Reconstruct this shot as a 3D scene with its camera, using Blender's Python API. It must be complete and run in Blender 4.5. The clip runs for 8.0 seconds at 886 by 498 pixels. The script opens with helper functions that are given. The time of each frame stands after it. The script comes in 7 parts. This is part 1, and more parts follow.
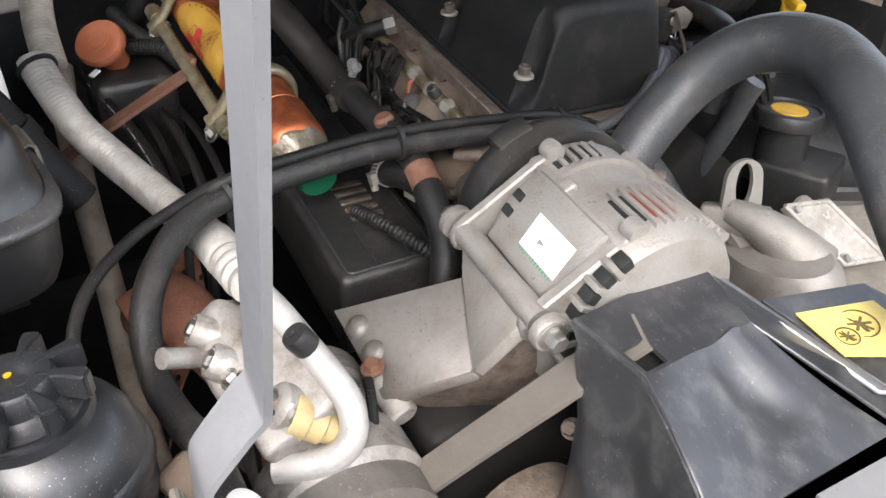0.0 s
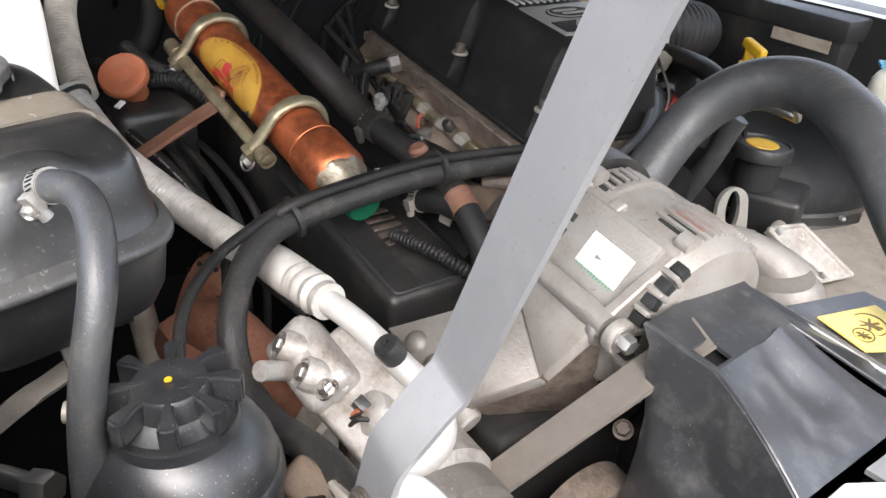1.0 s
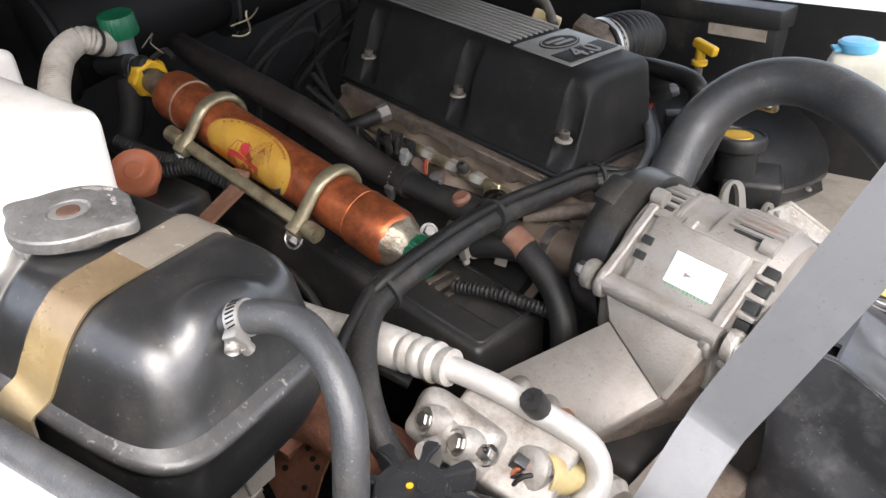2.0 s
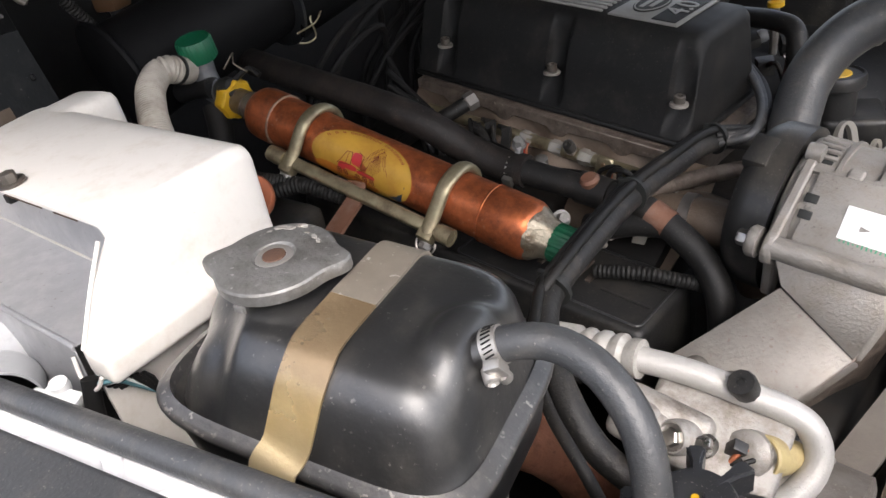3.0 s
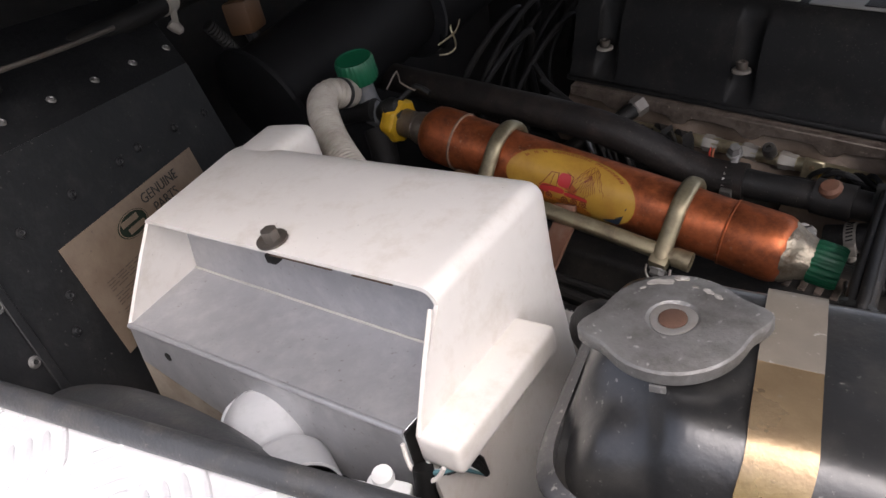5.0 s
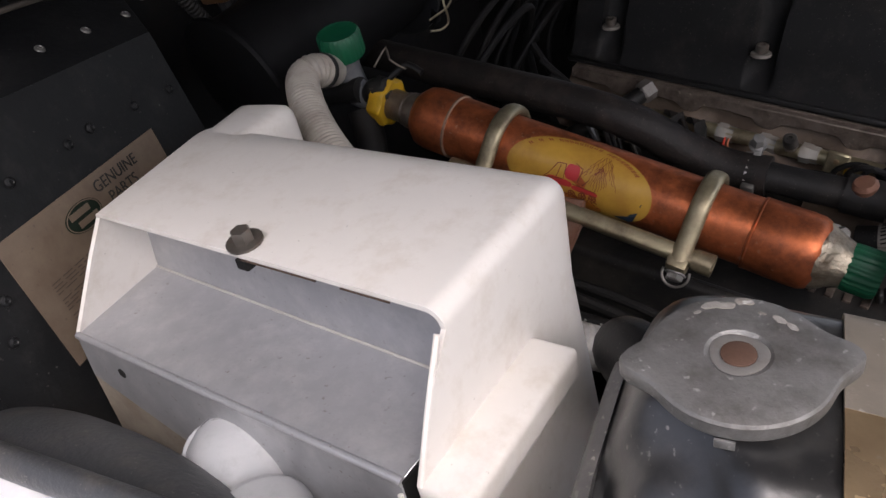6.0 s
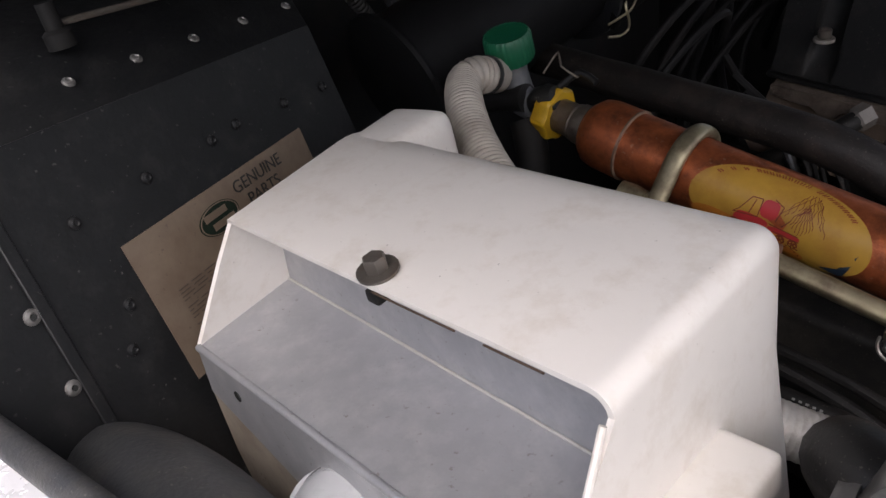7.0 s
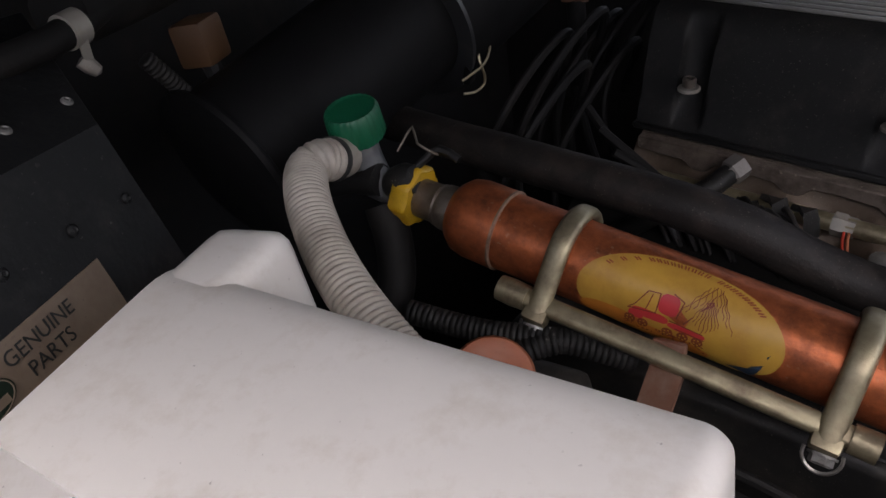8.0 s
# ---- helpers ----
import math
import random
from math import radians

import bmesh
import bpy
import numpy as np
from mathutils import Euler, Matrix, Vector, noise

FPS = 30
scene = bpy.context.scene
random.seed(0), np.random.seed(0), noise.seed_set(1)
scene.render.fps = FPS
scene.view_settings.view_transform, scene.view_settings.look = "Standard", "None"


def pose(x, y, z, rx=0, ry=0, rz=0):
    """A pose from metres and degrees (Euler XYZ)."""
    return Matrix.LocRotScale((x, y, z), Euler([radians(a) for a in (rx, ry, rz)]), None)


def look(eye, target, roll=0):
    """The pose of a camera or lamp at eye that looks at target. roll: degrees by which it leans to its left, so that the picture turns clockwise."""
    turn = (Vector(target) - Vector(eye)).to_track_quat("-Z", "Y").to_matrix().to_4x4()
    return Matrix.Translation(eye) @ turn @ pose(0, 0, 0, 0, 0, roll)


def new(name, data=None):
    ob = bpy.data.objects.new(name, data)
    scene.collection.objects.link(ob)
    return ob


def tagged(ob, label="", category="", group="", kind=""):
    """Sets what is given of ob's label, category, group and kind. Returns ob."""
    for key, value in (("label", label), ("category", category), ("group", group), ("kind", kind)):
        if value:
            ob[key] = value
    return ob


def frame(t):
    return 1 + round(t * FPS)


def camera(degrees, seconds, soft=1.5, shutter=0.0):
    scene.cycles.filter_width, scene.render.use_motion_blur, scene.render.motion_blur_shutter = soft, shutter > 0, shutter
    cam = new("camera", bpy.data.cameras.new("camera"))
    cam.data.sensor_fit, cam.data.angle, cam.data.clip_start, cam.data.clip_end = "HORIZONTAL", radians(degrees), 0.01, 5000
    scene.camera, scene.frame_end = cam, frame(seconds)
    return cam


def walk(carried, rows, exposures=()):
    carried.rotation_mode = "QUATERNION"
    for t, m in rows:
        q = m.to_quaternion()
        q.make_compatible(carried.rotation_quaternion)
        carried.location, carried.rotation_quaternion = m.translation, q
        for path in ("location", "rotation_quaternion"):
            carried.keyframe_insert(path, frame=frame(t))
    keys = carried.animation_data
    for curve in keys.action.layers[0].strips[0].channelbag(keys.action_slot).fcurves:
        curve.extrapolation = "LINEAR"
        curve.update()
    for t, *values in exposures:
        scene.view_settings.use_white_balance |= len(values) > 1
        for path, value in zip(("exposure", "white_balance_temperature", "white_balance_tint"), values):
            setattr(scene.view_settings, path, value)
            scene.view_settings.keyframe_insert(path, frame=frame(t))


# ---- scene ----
cam = camera(60.22, 8.0)
PATH = [
    (0, pose(-0.0021, -0.0006, 1.3051, 56.50, -0.25, 58.49)),
    (0.5, pose(0.0064, -0.0486, 1.2999, 58.38, -2.01, 58.17)),
    (0.7, pose(-0.0106, -0.0705, 1.2990, 58.98, -3.53, 55.54)),
    (1, pose(-0.0282, -0.1154, 1.3086, 59.81, -3.04, 52.41)),
    (1.2, pose(-0.0481, -0.1568, 1.3116, 59.53, 0.22, 50.02)),
    (1.5, pose(-0.0883, -0.2047, 1.3261, 58.40, 1.38, 43.85)),
    (1.8, pose(-0.1238, -0.2221, 1.3376, 59.33, 2.32, 40.12)),
    (2, pose(-0.1383, -0.2235, 1.3417, 60.82, 1.94, 40.15)),
    (2.2, pose(-0.1493, -0.2297, 1.3583, 61.45, 2.69, 42.42)),
    (3.3, pose(-0.2716, -0.2760, 1.3525, 57.82, 10.78, 34.43)),
    (3.5, pose(-0.2818, -0.2691, 1.3468, 57.64, 10.03, 33.13)),
    (4, pose(-0.3011, -0.2624, 1.3473, 58.59, 9.44, 34.96)),
    (4.2, pose(-0.3288, -0.2733, 1.3534, 58.51, 9.46, 35.75)),
    (4.5, pose(-0.3759, -0.2965, 1.3669, 59.36, 10.93, 37.59)),
    (4.7, pose(-0.4034, -0.3090, 1.3759, 59.09, 12.30, 37.32)),
    (5, pose(-0.4296, -0.3235, 1.3827, 58.19, 12.26, 35.62)),
    (5.2, pose(-0.4444, -0.3260, 1.3844, 57.59, 12.27, 35.08)),
    (6.3, pose(-0.4859, -0.2597, 1.3453, 56.48, 10.10, 34.95)),
    (6.5, pose(-0.4885, -0.2479, 1.3377, 56.91, 9.67, 37.55)),
    (6.8, pose(-0.5074, -0.2434, 1.3373, 58.28, 11.36, 44.87)),
    (7, pose(-0.5294, -0.2394, 1.3403, 59.48, 12.03, 46.80)),
    (7.3, pose(-0.5679, -0.2253, 1.3413, 59.28, 12.51, 45.58)),
    (7.5, pose(-0.5854, -0.2082, 1.3463, 59.65, 13.25, 43.57)),
    (7.7, pose(-0.6028, -0.1890, 1.3512, 58.92, 12.08, 40.06)),
    (8, pose(-0.5987, -0.1544, 1.3503, 58.07, 11.58, 35.08)),
]
EXPOSURES = [(0.0, 2.25, 6450, 11), (0.5, 2.25, 6450, 11), (1.0, 2.30, 6450, 11), (1.5, 2.30, 6480, 11), (2.0, 2.18, 6500, 12), (3.5, 1.50, 6550, 13), (4.5, 1.25, 6550, 15), (5.0, 1.15, 6540, 17), (6.5, 0.92, 6500, 18), (7.0, 0.90, 6480, 17), (7.5, 0.80, 6500, 15), (8.0, 0.92, 6460, 18)]
walk(cam, PATH, EXPOSURES)

# ---- light: an overcast sky over the open bonnet ----
world = bpy.data.worlds.new("sky")
scene.world = world
world.use_nodes = True
sky = world.node_tree.nodes.new("ShaderNodeTexSky")
sky.sky_type, sky.sun_disc = "NISHITA", False
sky.sun_elevation, sky.sun_rotation = radians(52), radians(125)
sky.air_density, sky.dust_density, sky.ozone_density = 1.0, 4.0, 1.0
back = world.node_tree.nodes["Background"]
back.inputs["Strength"].default_value = 0.15
pale = world.node_tree.nodes.new("ShaderNodeHueSaturation")
pale.inputs["Saturation"].default_value = 0.5
world.node_tree.links.new(sky.outputs["Color"], pale.inputs["Color"])
world.node_tree.links.new(pale.outputs["Color"], back.inputs["Color"])
sun = new("sun", bpy.data.lights.new("sun", "SUN"))
sun.data.energy, sun.data.angle, sun.data.color = 0.9, radians(50), (1.0, 0.975, 0.95)
sun.matrix_world = look((0.6, -0.75, 2.6), (-0.5, 0.0, 1.0))

# ---- helpers of this scene ----
ORIGIN = {}


def vec(p):
    return Vector(p)


def link_mesh(name, bm, material, sharp=38):
    """A bmesh as one mesh object, smooth but for its sharp edges."""
    bmesh.ops.recalc_face_normals(bm, faces=bm.faces)
    limit = radians(sharp)
    for f in bm.faces:
        f.smooth = True
    for e in bm.edges:
        e.smooth = len(e.link_faces) == 2 and e.calc_face_angle(0) < limit
    me = bpy.data.meshes.new(name)
    bm.to_mesh(me)
    bm.free()
    me.materials.append(material)
    return new(name, me)


def thing(name, at, label, category, group="", kind=""):
    """An Empty at the base of a thing, to hold its parts."""
    ob = new(name)
    ob.empty_display_size = 0.02
    ob.location = at
    ORIGIN[ob.name] = vec(at)
    return tagged(ob, label, category, group, kind)


def part(name, bm, material, parent, label="", sharp=38):
    """A bmesh in world metres, as one mesh under a thing or a part."""
    base = ORIGIN[parent.name]
    bmesh.ops.translate(bm, verts=bm.verts, vec=-base)
    ob = link_mesh(name, bm, material, sharp)
    ob.parent = parent
    ORIGIN[ob.name] = base
    return tagged(ob, label)


def single(name, bm, material, label, category, group="", kind="", sharp=38):
    """A thing that is one mesh."""
    ob = link_mesh(name, bm, material, sharp)
    ORIGIN[ob.name] = Vector((0, 0, 0))
    return tagged(ob, label, category, group, kind)


def frame_of(origin, ahead, up=(0, 0, 1)):
    """A turn whose x axis is ahead and whose z axis leans to up."""
    x = vec(ahead).normalized()
    y = vec(up).cross(x).normalized()
    z = x.cross(y)
    m = Matrix((x, y, z)).transposed().to_4x4()
    m.translation = origin
    return m


def axis_frame(origin, axis):
    """A frame whose z axis is axis."""
    m = vec(axis).to_track_quat("Z", "Y").to_matrix().to_4x4()
    m.translation = origin
    return m


def block(size, m, bevel=0.0, seg=2, taper=1.0, bm=None):
    """A box of a size, centred, at the pose m; taper narrows its top."""
    one = bmesh.new()
    bmesh.ops.create_cube(one, size=1.0)
    for v in one.verts:
        k = taper if v.co.z > 0 else 1.0
        v.co = Vector((v.co.x * size[0] * k, v.co.y * size[1] * k, v.co.z * size[2]))
    if bevel:
        bmesh.ops.bevel(one, geom=one.edges, offset=bevel, segments=seg, profile=0.6, affect="EDGES")
    return merge(one, m, bm)


def merge(one, m=None, bm=None):
    if m is not None:
        bmesh.ops.transform(one, matrix=m, verts=one.verts)
    if bm is None:
        return one
    seen = {v: bm.verts.new(v.co) for v in one.verts}
    for f in one.faces:
        bm.faces.new([seen[v] for v in f.verts])
    one.free()
    return bm


def lathe(profile, m, seg=24, bm=None, wave=None):
    """A turned body: rows of radius and height along the z axis of m. wave(angle, radius, height) changes the radius."""
    one = bmesh.new()
    rings = []
    for r, h in profile:
        if r < 1e-6:
            rings.append([one.verts.new((0, 0, h))])
        else:
            ring = []
            for i in range(seg):
                a = 2 * math.pi * i / seg
                q = wave(a, r, h) if wave else r
                ring.append(one.verts.new((q * math.cos(a), q * math.sin(a), h)))
            rings.append(ring)
    for a, b in zip(rings, rings[1:]):
        for i in range(seg):
            j = (i + 1) % seg
            if len(a) == 1 and len(b) == 1:
                break
            if len(a) == 1:
                one.faces.new((a[0], b[i], b[j]))
            elif len(b) == 1:
                one.faces.new((a[i], b[0], a[j]))
            else:
                one.faces.new((a[i], a[j], b[j], b[i]))
    for ring in (rings[0], rings[-1]):
        if len(ring) > 2:
            one.faces.new(ring)
    return merge(one, m, bm)


def spline(pts, step=0.006):
    """A smooth line through points."""
    p = [vec(q) for q in pts]
    p = [2 * p[0] - p[1]] + p + [2 * p[-1] - p[-2]]
    out = []
    for i in range(1, len(p) - 2):
        a, b, c, d = p[i - 1:i + 3]
        n = max(2, int((c - b).length / step))
        for k in range(n):
            t = k / n
            out.append(0.5 * (2 * b + (c - a) * t + (2 * a - 5 * b + 4 * c - d) * t * t + (3 * b - a - 3 * c + d) * t ** 3))
    out.append(p[-2])
    return out


def sweep(pts, radius, seg=12, step=0.006, rib=0.0, pitch=0.004, flat=1.0, smooth=True, hollow=0.0, bm=None, wobble=0.0):
    """A round (or, with flat, oval) body along a line; rib and pitch make a corrugated hose."""
    line = spline(pts, min(step, pitch / 8) if rib else step) if smooth else [vec(p) for p in pts]
    one = bmesh.new()
    rings, run, total = [], 0.0, sum((b - a).length for a, b in zip(line, line[1:]))
    side = None
    for i, p in enumerate(line):
        t = (line[min(i + 1, len(line) - 1)] - line[max(i - 1, 0)]).normalized()
        if side is None:
            side = t.cross(Vector((0, 0, 1)) if abs(t.z) < 0.9 else Vector((1, 0, 0))).normalized()
        side = (side - side.dot(t) * t).normalized()
        up = t.cross(side)
        if i:
            run += (p - line[i - 1]).length
        r = radius(run / total) if callable(radius) else radius
        if rib:
            r += rib * (1 - 2 * abs(math.sin(math.pi * run / pitch)) ** 0.5) * -1
        if wobble:
            r *= 1 + wobble * noise.noise(p * 60)
        rings.append([one.verts.new(p + r * (math.cos(a) * side + flat * math.sin(a) * up)) for a in (2 * math.pi * k / seg for k in range(seg))])
    for a, b in zip(rings, rings[1:]):
        for k in range(seg):
            one.faces.new((a[k], a[(k + 1) % seg], b[(k + 1) % seg], b[k]))
    one.faces.new(rings[0])
    one.faces.new(rings[-1])
    return merge(one, None, bm)


def plate(poly, depth, bevel=0.0, bm=None, seg=1):
    """A flat sheet: a polygon in space, thickened by the vector depth."""
    one = bmesh.new()
    a = [one.verts.new(p) for p in poly]
    b = [one.verts.new(vec(p) + vec(depth)) for p in poly]
    one.faces.new(a)
    one.faces.new(b[::-1])
    for i in range(len(a)):
        j = (i + 1) % len(a)
        one.faces.new((a[i], b[i], b[j], a[j]))
    bmesh.ops.recalc_face_normals(one, faces=one.faces)
    if bevel:
        bmesh.ops.bevel(one, geom=one.edges, offset=bevel, segments=seg, affect="EDGES")
    return merge(one, None, bm)


def ribbon(pts, width, thick, side, bm=None, smooth=True, step=0.005):
    """A strip of sheet metal along a line; side gives the way of its width."""
    line = spline(pts, step) if smooth else [vec(p) for p in pts]
    one = bmesh.new()
    rows = []
    for i, p in enumerate(line):
        t = (line[min(i + 1, len(line) - 1)] - line[max(i - 1, 0)]).normalized()
        s = side(i / (len(line) - 1)) if callable(side) else vec(side)
        s = (s - s.dot(t) * t).normalized()
        n = t.cross(s)
        w = width(i / (len(line) - 1)) if callable(width) else width
        rows.append([one.verts.new(p + s * a * w / 2 + n * b * thick / 2) for a, b in ((-1, -1), (1, -1), (1, 1), (-1, 1))])
    for a, b in zip(rows, rows[1:]):
        for k in range(4):
            one.faces.new((a[k], a[(k + 1) % 4], b[(k + 1) % 4], b[k]))
    one.faces.new(rows[0])
    one.faces.new(rows[-1])
    return merge(one, None, bm)


def skin(grid, thick, bm=None):
    """A sheet over a grid of points (rows of rows), thickened."""
    one = bmesh.new()
    v = [[one.verts.new(p) for p in row] for row in grid]
    for a, b in zip(v, v[1:]):
        for k in range(len(a) - 1):
            one.faces.new((a[k], a[k + 1], b[k + 1], b[k]))
    if thick:
        bmesh.ops.recalc_face_normals(one, faces=one.faces)
        one.normal_update()
        back = [[one.verts.new(p.co - p.normal * thick) for p in row] for row in v]
        for a, b in zip(back, back[1:]):
            for k in range(len(a) - 1):
                one.faces.new((a[k], b[k], b[k + 1], a[k + 1]))
        rim = [(0, k) for k in range(len(v[0]))] + [(r, len(v[0]) - 1) for r in range(1, len(v))] + [(len(v) - 1, k) for k in range(len(v[0]) - 2, -1, -1)] + [(r, 0) for r in range(len(v) - 2, 0, -1)]
        for (r, k), (s, m) in zip(rim, rim[1:] + rim[:1]):
            one.faces.new((v[r][k], v[s][m], back[s][m], back[r][k]))
    return merge(one, None, bm)


def letters(text, size, m, depth=0.0006, bm=None):
    """Raised writing in the built-in font, in the xy plane of m, centred."""
    cu = bpy.data.curves.new("writing", "FONT")
    cu.body, cu.size, cu.extrude = text, size, depth / 2
    cu.align_x = cu.align_y = "CENTER"
    ob = new("writing", cu)
    me = bpy.data.meshes.new_from_object(ob.evaluated_get(bpy.context.evaluated_depsgraph_get()))
    one = bmesh.new()
    one.from_mesh(me)
    bpy.data.objects.remove(ob)
    bpy.data.meshes.remove(me)
    bpy.data.curves.remove(cu)
    return merge(one, m, bm)


def hexbolt(at, axis, r, h, washer=0.0, hole=False, bm=None):
    """A bolt head, with a washer under it and a socket in it if asked for."""
    m = axis_frame(at, axis)
    bm = bm or bmesh.new()
    if washer:
        lathe([(0, 0), (washer, 0), (washer, 0.0014), (0, 0.0014)], m, 18, bm)
    if hole:
        lathe([(0, 0.001), (r, 0.001), (r, h * 0.9), (r * 0.85, h), (r * 0.55, h), (r * 0.5, h * 0.45), (0, h * 0.45)], m, 16, bm)
    else:
        lathe([(0, 0.001), (r, 0.001), (r, h * 0.85), (r * 0.85, h), (0, h)], m, 6, bm)
    return bm


def jubilee(at, axis, r, parent, material, width=0.011, turn=0.0):
    """A worm-drive hose clip: a ribbed band with its screw housing, under a thing."""
    m = axis_frame(at, axis) @ pose(0, 0, 0, 0, 0, turn)
    clip = part("hose_clip", lathe([(r, -width / 2), (r + 0.0009, -width / 2), (r + 0.0009, width / 2), (r, width / 2)], m, 28), material, parent, "worm-drive steel hose clip")
    bm = bmesh.new()
    for k in range(22):
        q = 35 + 290 * k / 21
        block((0.0005, 2 * math.pi * r / 70, width * 0.60), m @ pose(0, 0, 0, 0, 0, q) @ pose(r + 0.0011, 0, 0, 14, 0, 0), bm=bm)
    tagged(part("worm_thread", bm, DEEP, clip), kind="stuff")
    bm = block((0.0055, 0.011, width), m @ pose(r + 0.0028, 0, 0), 0.001)
    lathe([(0, 0), (0.0036, 0), (0.0036, 0.005), (0.0022, 0.0055), (0, 0.0055)], m @ pose(r + 0.0032, 0.0055, 0, -90, 0, 0), 10, bm)
    part("screw", bm, material, clip)
    return clip

# ---- materials ----
def mat(name, colour, rough=0.5, metal=0.0, var=0.12, scale=45.0, bump=0.08, fine=350.0, dirt=None, amount=0.0, dirt_scale=14.0, coat=0.0, spread=0.12, speck=None, speck_amount=0.6, speck_scale=650.0, speck_from=0.66, spec=0.5, dent=0.0, dent_scale=40.0, dirt_from=0.5):
    """A surface with grain, blotches and, where given, dust or wear of another colour."""
    m = bpy.data.materials.new(name)
    m.use_nodes = True
    n, l = m.node_tree.nodes, m.node_tree.links
    b = n["Principled BSDF"]
    tc = n.new("ShaderNodeTexCoord")

    def grain(s, detail=6.0, rough_=0.6):
        t = n.new("ShaderNodeTexNoise")
        t.inputs["Scale"].default_value, t.inputs["Detail"].default_value, t.inputs["Roughness"].default_value = s, detail, rough_
        l.new(tc.outputs["Object"], t.inputs["Vector"])
        return t

    def mixed(fac, a, c):
        x = n.new("ShaderNodeMix")
        x.data_type = "RGBA"
        l.new(fac, x.inputs["Factor"])
        for v, sock in ((a, x.inputs["A"]), (c, x.inputs["B"])):
            if isinstance(v, tuple):
                sock.default_value = (*v, 1)
            else:
                l.new(v, sock)
        return x.outputs["Result"]

    def ramp(fac, a, c):
        r = n.new("ShaderNodeMapRange")
        r.inputs["From Min"].default_value, r.inputs["From Max"].default_value = a, c
        l.new(fac, r.inputs["Value"])
        return r

    one, two = grain(scale), grain(scale / 5)
    lo, hi = tuple(c * (1 - var) for c in colour), tuple(min(1.0, c * (1 + var)) for c in colour)
    col = mixed(ramp(one.outputs["Fac"], 0.3, 0.7).outputs["Result"], lo, hi)
    col = mixed(ramp(two.outputs["Fac"], 0.35, 0.7).outputs["Result"], col, tuple(c * (1 - var * 0.7) for c in colour))
    if dirt:
        d = grain(dirt_scale, 9.0, 0.68)
        k = ramp(d.outputs["Fac"], dirt_from, dirt_from + 0.25)
        k.inputs["To Max"].default_value = amount
        col = mixed(k.outputs["Result"], col, dirt)
    if speck:
        patch = ramp(grain(speck_scale / 12, 3.0).outputs["Fac"], 0.35, 0.65)
        k = ramp(grain(speck_scale, 2.0, 0.5).outputs["Fac"], speck_from, speck_from + 0.07)
        k.inputs["To Max"].default_value = speck_amount
        both = n.new("ShaderNodeMath")
        both.operation = "MULTIPLY"
        l.new(k.outputs["Result"], both.inputs[0])
        l.new(patch.outputs["Result"], both.inputs[1])
        col = mixed(both.outputs["Value"], col, speck)
    l.new(col, b.inputs["Base Color"])
    rr = ramp(two.outputs["Fac"], 0.25, 0.75)
    rr.inputs["To Min"].default_value, rr.inputs["To Max"].default_value = max(0.05, rough - spread), min(1.0, rough + spread)
    l.new(rr.outputs["Result"], b.inputs["Roughness"])
    b.inputs["Metallic"].default_value = metal
    b.inputs["Coat Weight"].default_value, b.inputs["Coat Roughness"].default_value = coat, 0.34
    b.inputs["Specular IOR Level"].default_value = spec
    last = None
    for strength, s, far in ((dent, dent_scale, 0.006), (bump, fine, 0.002)):
        if strength:
            f = grain(s, 4.0)
            bp = n.new("ShaderNodeBump")
            bp.inputs["Strength"].default_value, bp.inputs["Distance"].default_value = strength, far
            l.new(f.outputs["Fac"], bp.inputs["Height"])
            if last:
                l.new(last.outputs["Normal"], bp.inputs["Normal"])
            last = bp
    if last:
        l.new(last.outputs["Normal"], b.inputs["Normal"])
    return m


def tarnish_and_sheen(m, ramp_node, low, high):
    """Plating worn in bands, with the sky's sheen painted in: the ramp runs up the thing from low to high, ragged at
    its edges.
    """
    n, l = m.node_tree.nodes, m.node_tree.links
    tc, sep, noise = n.new("ShaderNodeTexCoord"), n.new("ShaderNodeSeparateXYZ"), n.new("ShaderNodeTexNoise")
    noise.inputs["Scale"].default_value, noise.inputs["Detail"].default_value = 38.0, 7.0
    l.new(tc.outputs["Object"], sep.inputs["Vector"])
    l.new(tc.outputs["Object"], noise.inputs["Vector"])
    place, add = n.new("ShaderNodeMapRange"), n.new("ShaderNodeMath")
    place.inputs["From Min"].default_value, place.inputs["From Max"].default_value = low, high
    l.new(sep.outputs["Z"], place.inputs["Value"])
    add.operation = "MULTIPLY_ADD"
    l.new(noise.outputs["Fac"], add.inputs[0])
    add.inputs[1].default_value = 0.35
    shift = n.new("ShaderNodeMath")
    shift.operation = "SUBTRACT"
    l.new(place.outputs["Result"], shift.inputs[0])
    shift.inputs[1].default_value = 0.175
    l.new(shift.outputs["Value"], add.inputs[2])
    l.new(add.outputs["Value"], ramp_node.inputs["Fac"])
    b = n["Principled BSDF"]
    before = b.inputs["Base Color"].links[0].from_socket
    mix = n.new("ShaderNodeMix")
    mix.data_type = "RGBA"
    mix.inputs["Factor"].default_value = 0.72
    l.new(before, mix.inputs["A"])
    l.new(ramp_node.outputs["Color"], mix.inputs["B"])
    l.new(mix.outputs["Result"], b.inputs["Base Color"])


DUST = (0.20, 0.175, 0.14)
PALE = (0.42, 0.38, 0.32)
BLACK_PLASTIC = mat("black_plastic", (0.017, 0.017, 0.017), 0.42, dirt=DUST, amount=0.3, bump=0.12, fine=900, speck=PALE, speck_amount=0.35, dent=0.04)
PLENUM = mat("black_coated_alloy", (0.0080, 0.0080, 0.0080), 0.55, bump=0.25, fine=1100, dirt=(0.085, 0.072, 0.06), amount=0.2, dirt_scale=30, speck=PALE, speck_amount=0.15, spec=0.26)
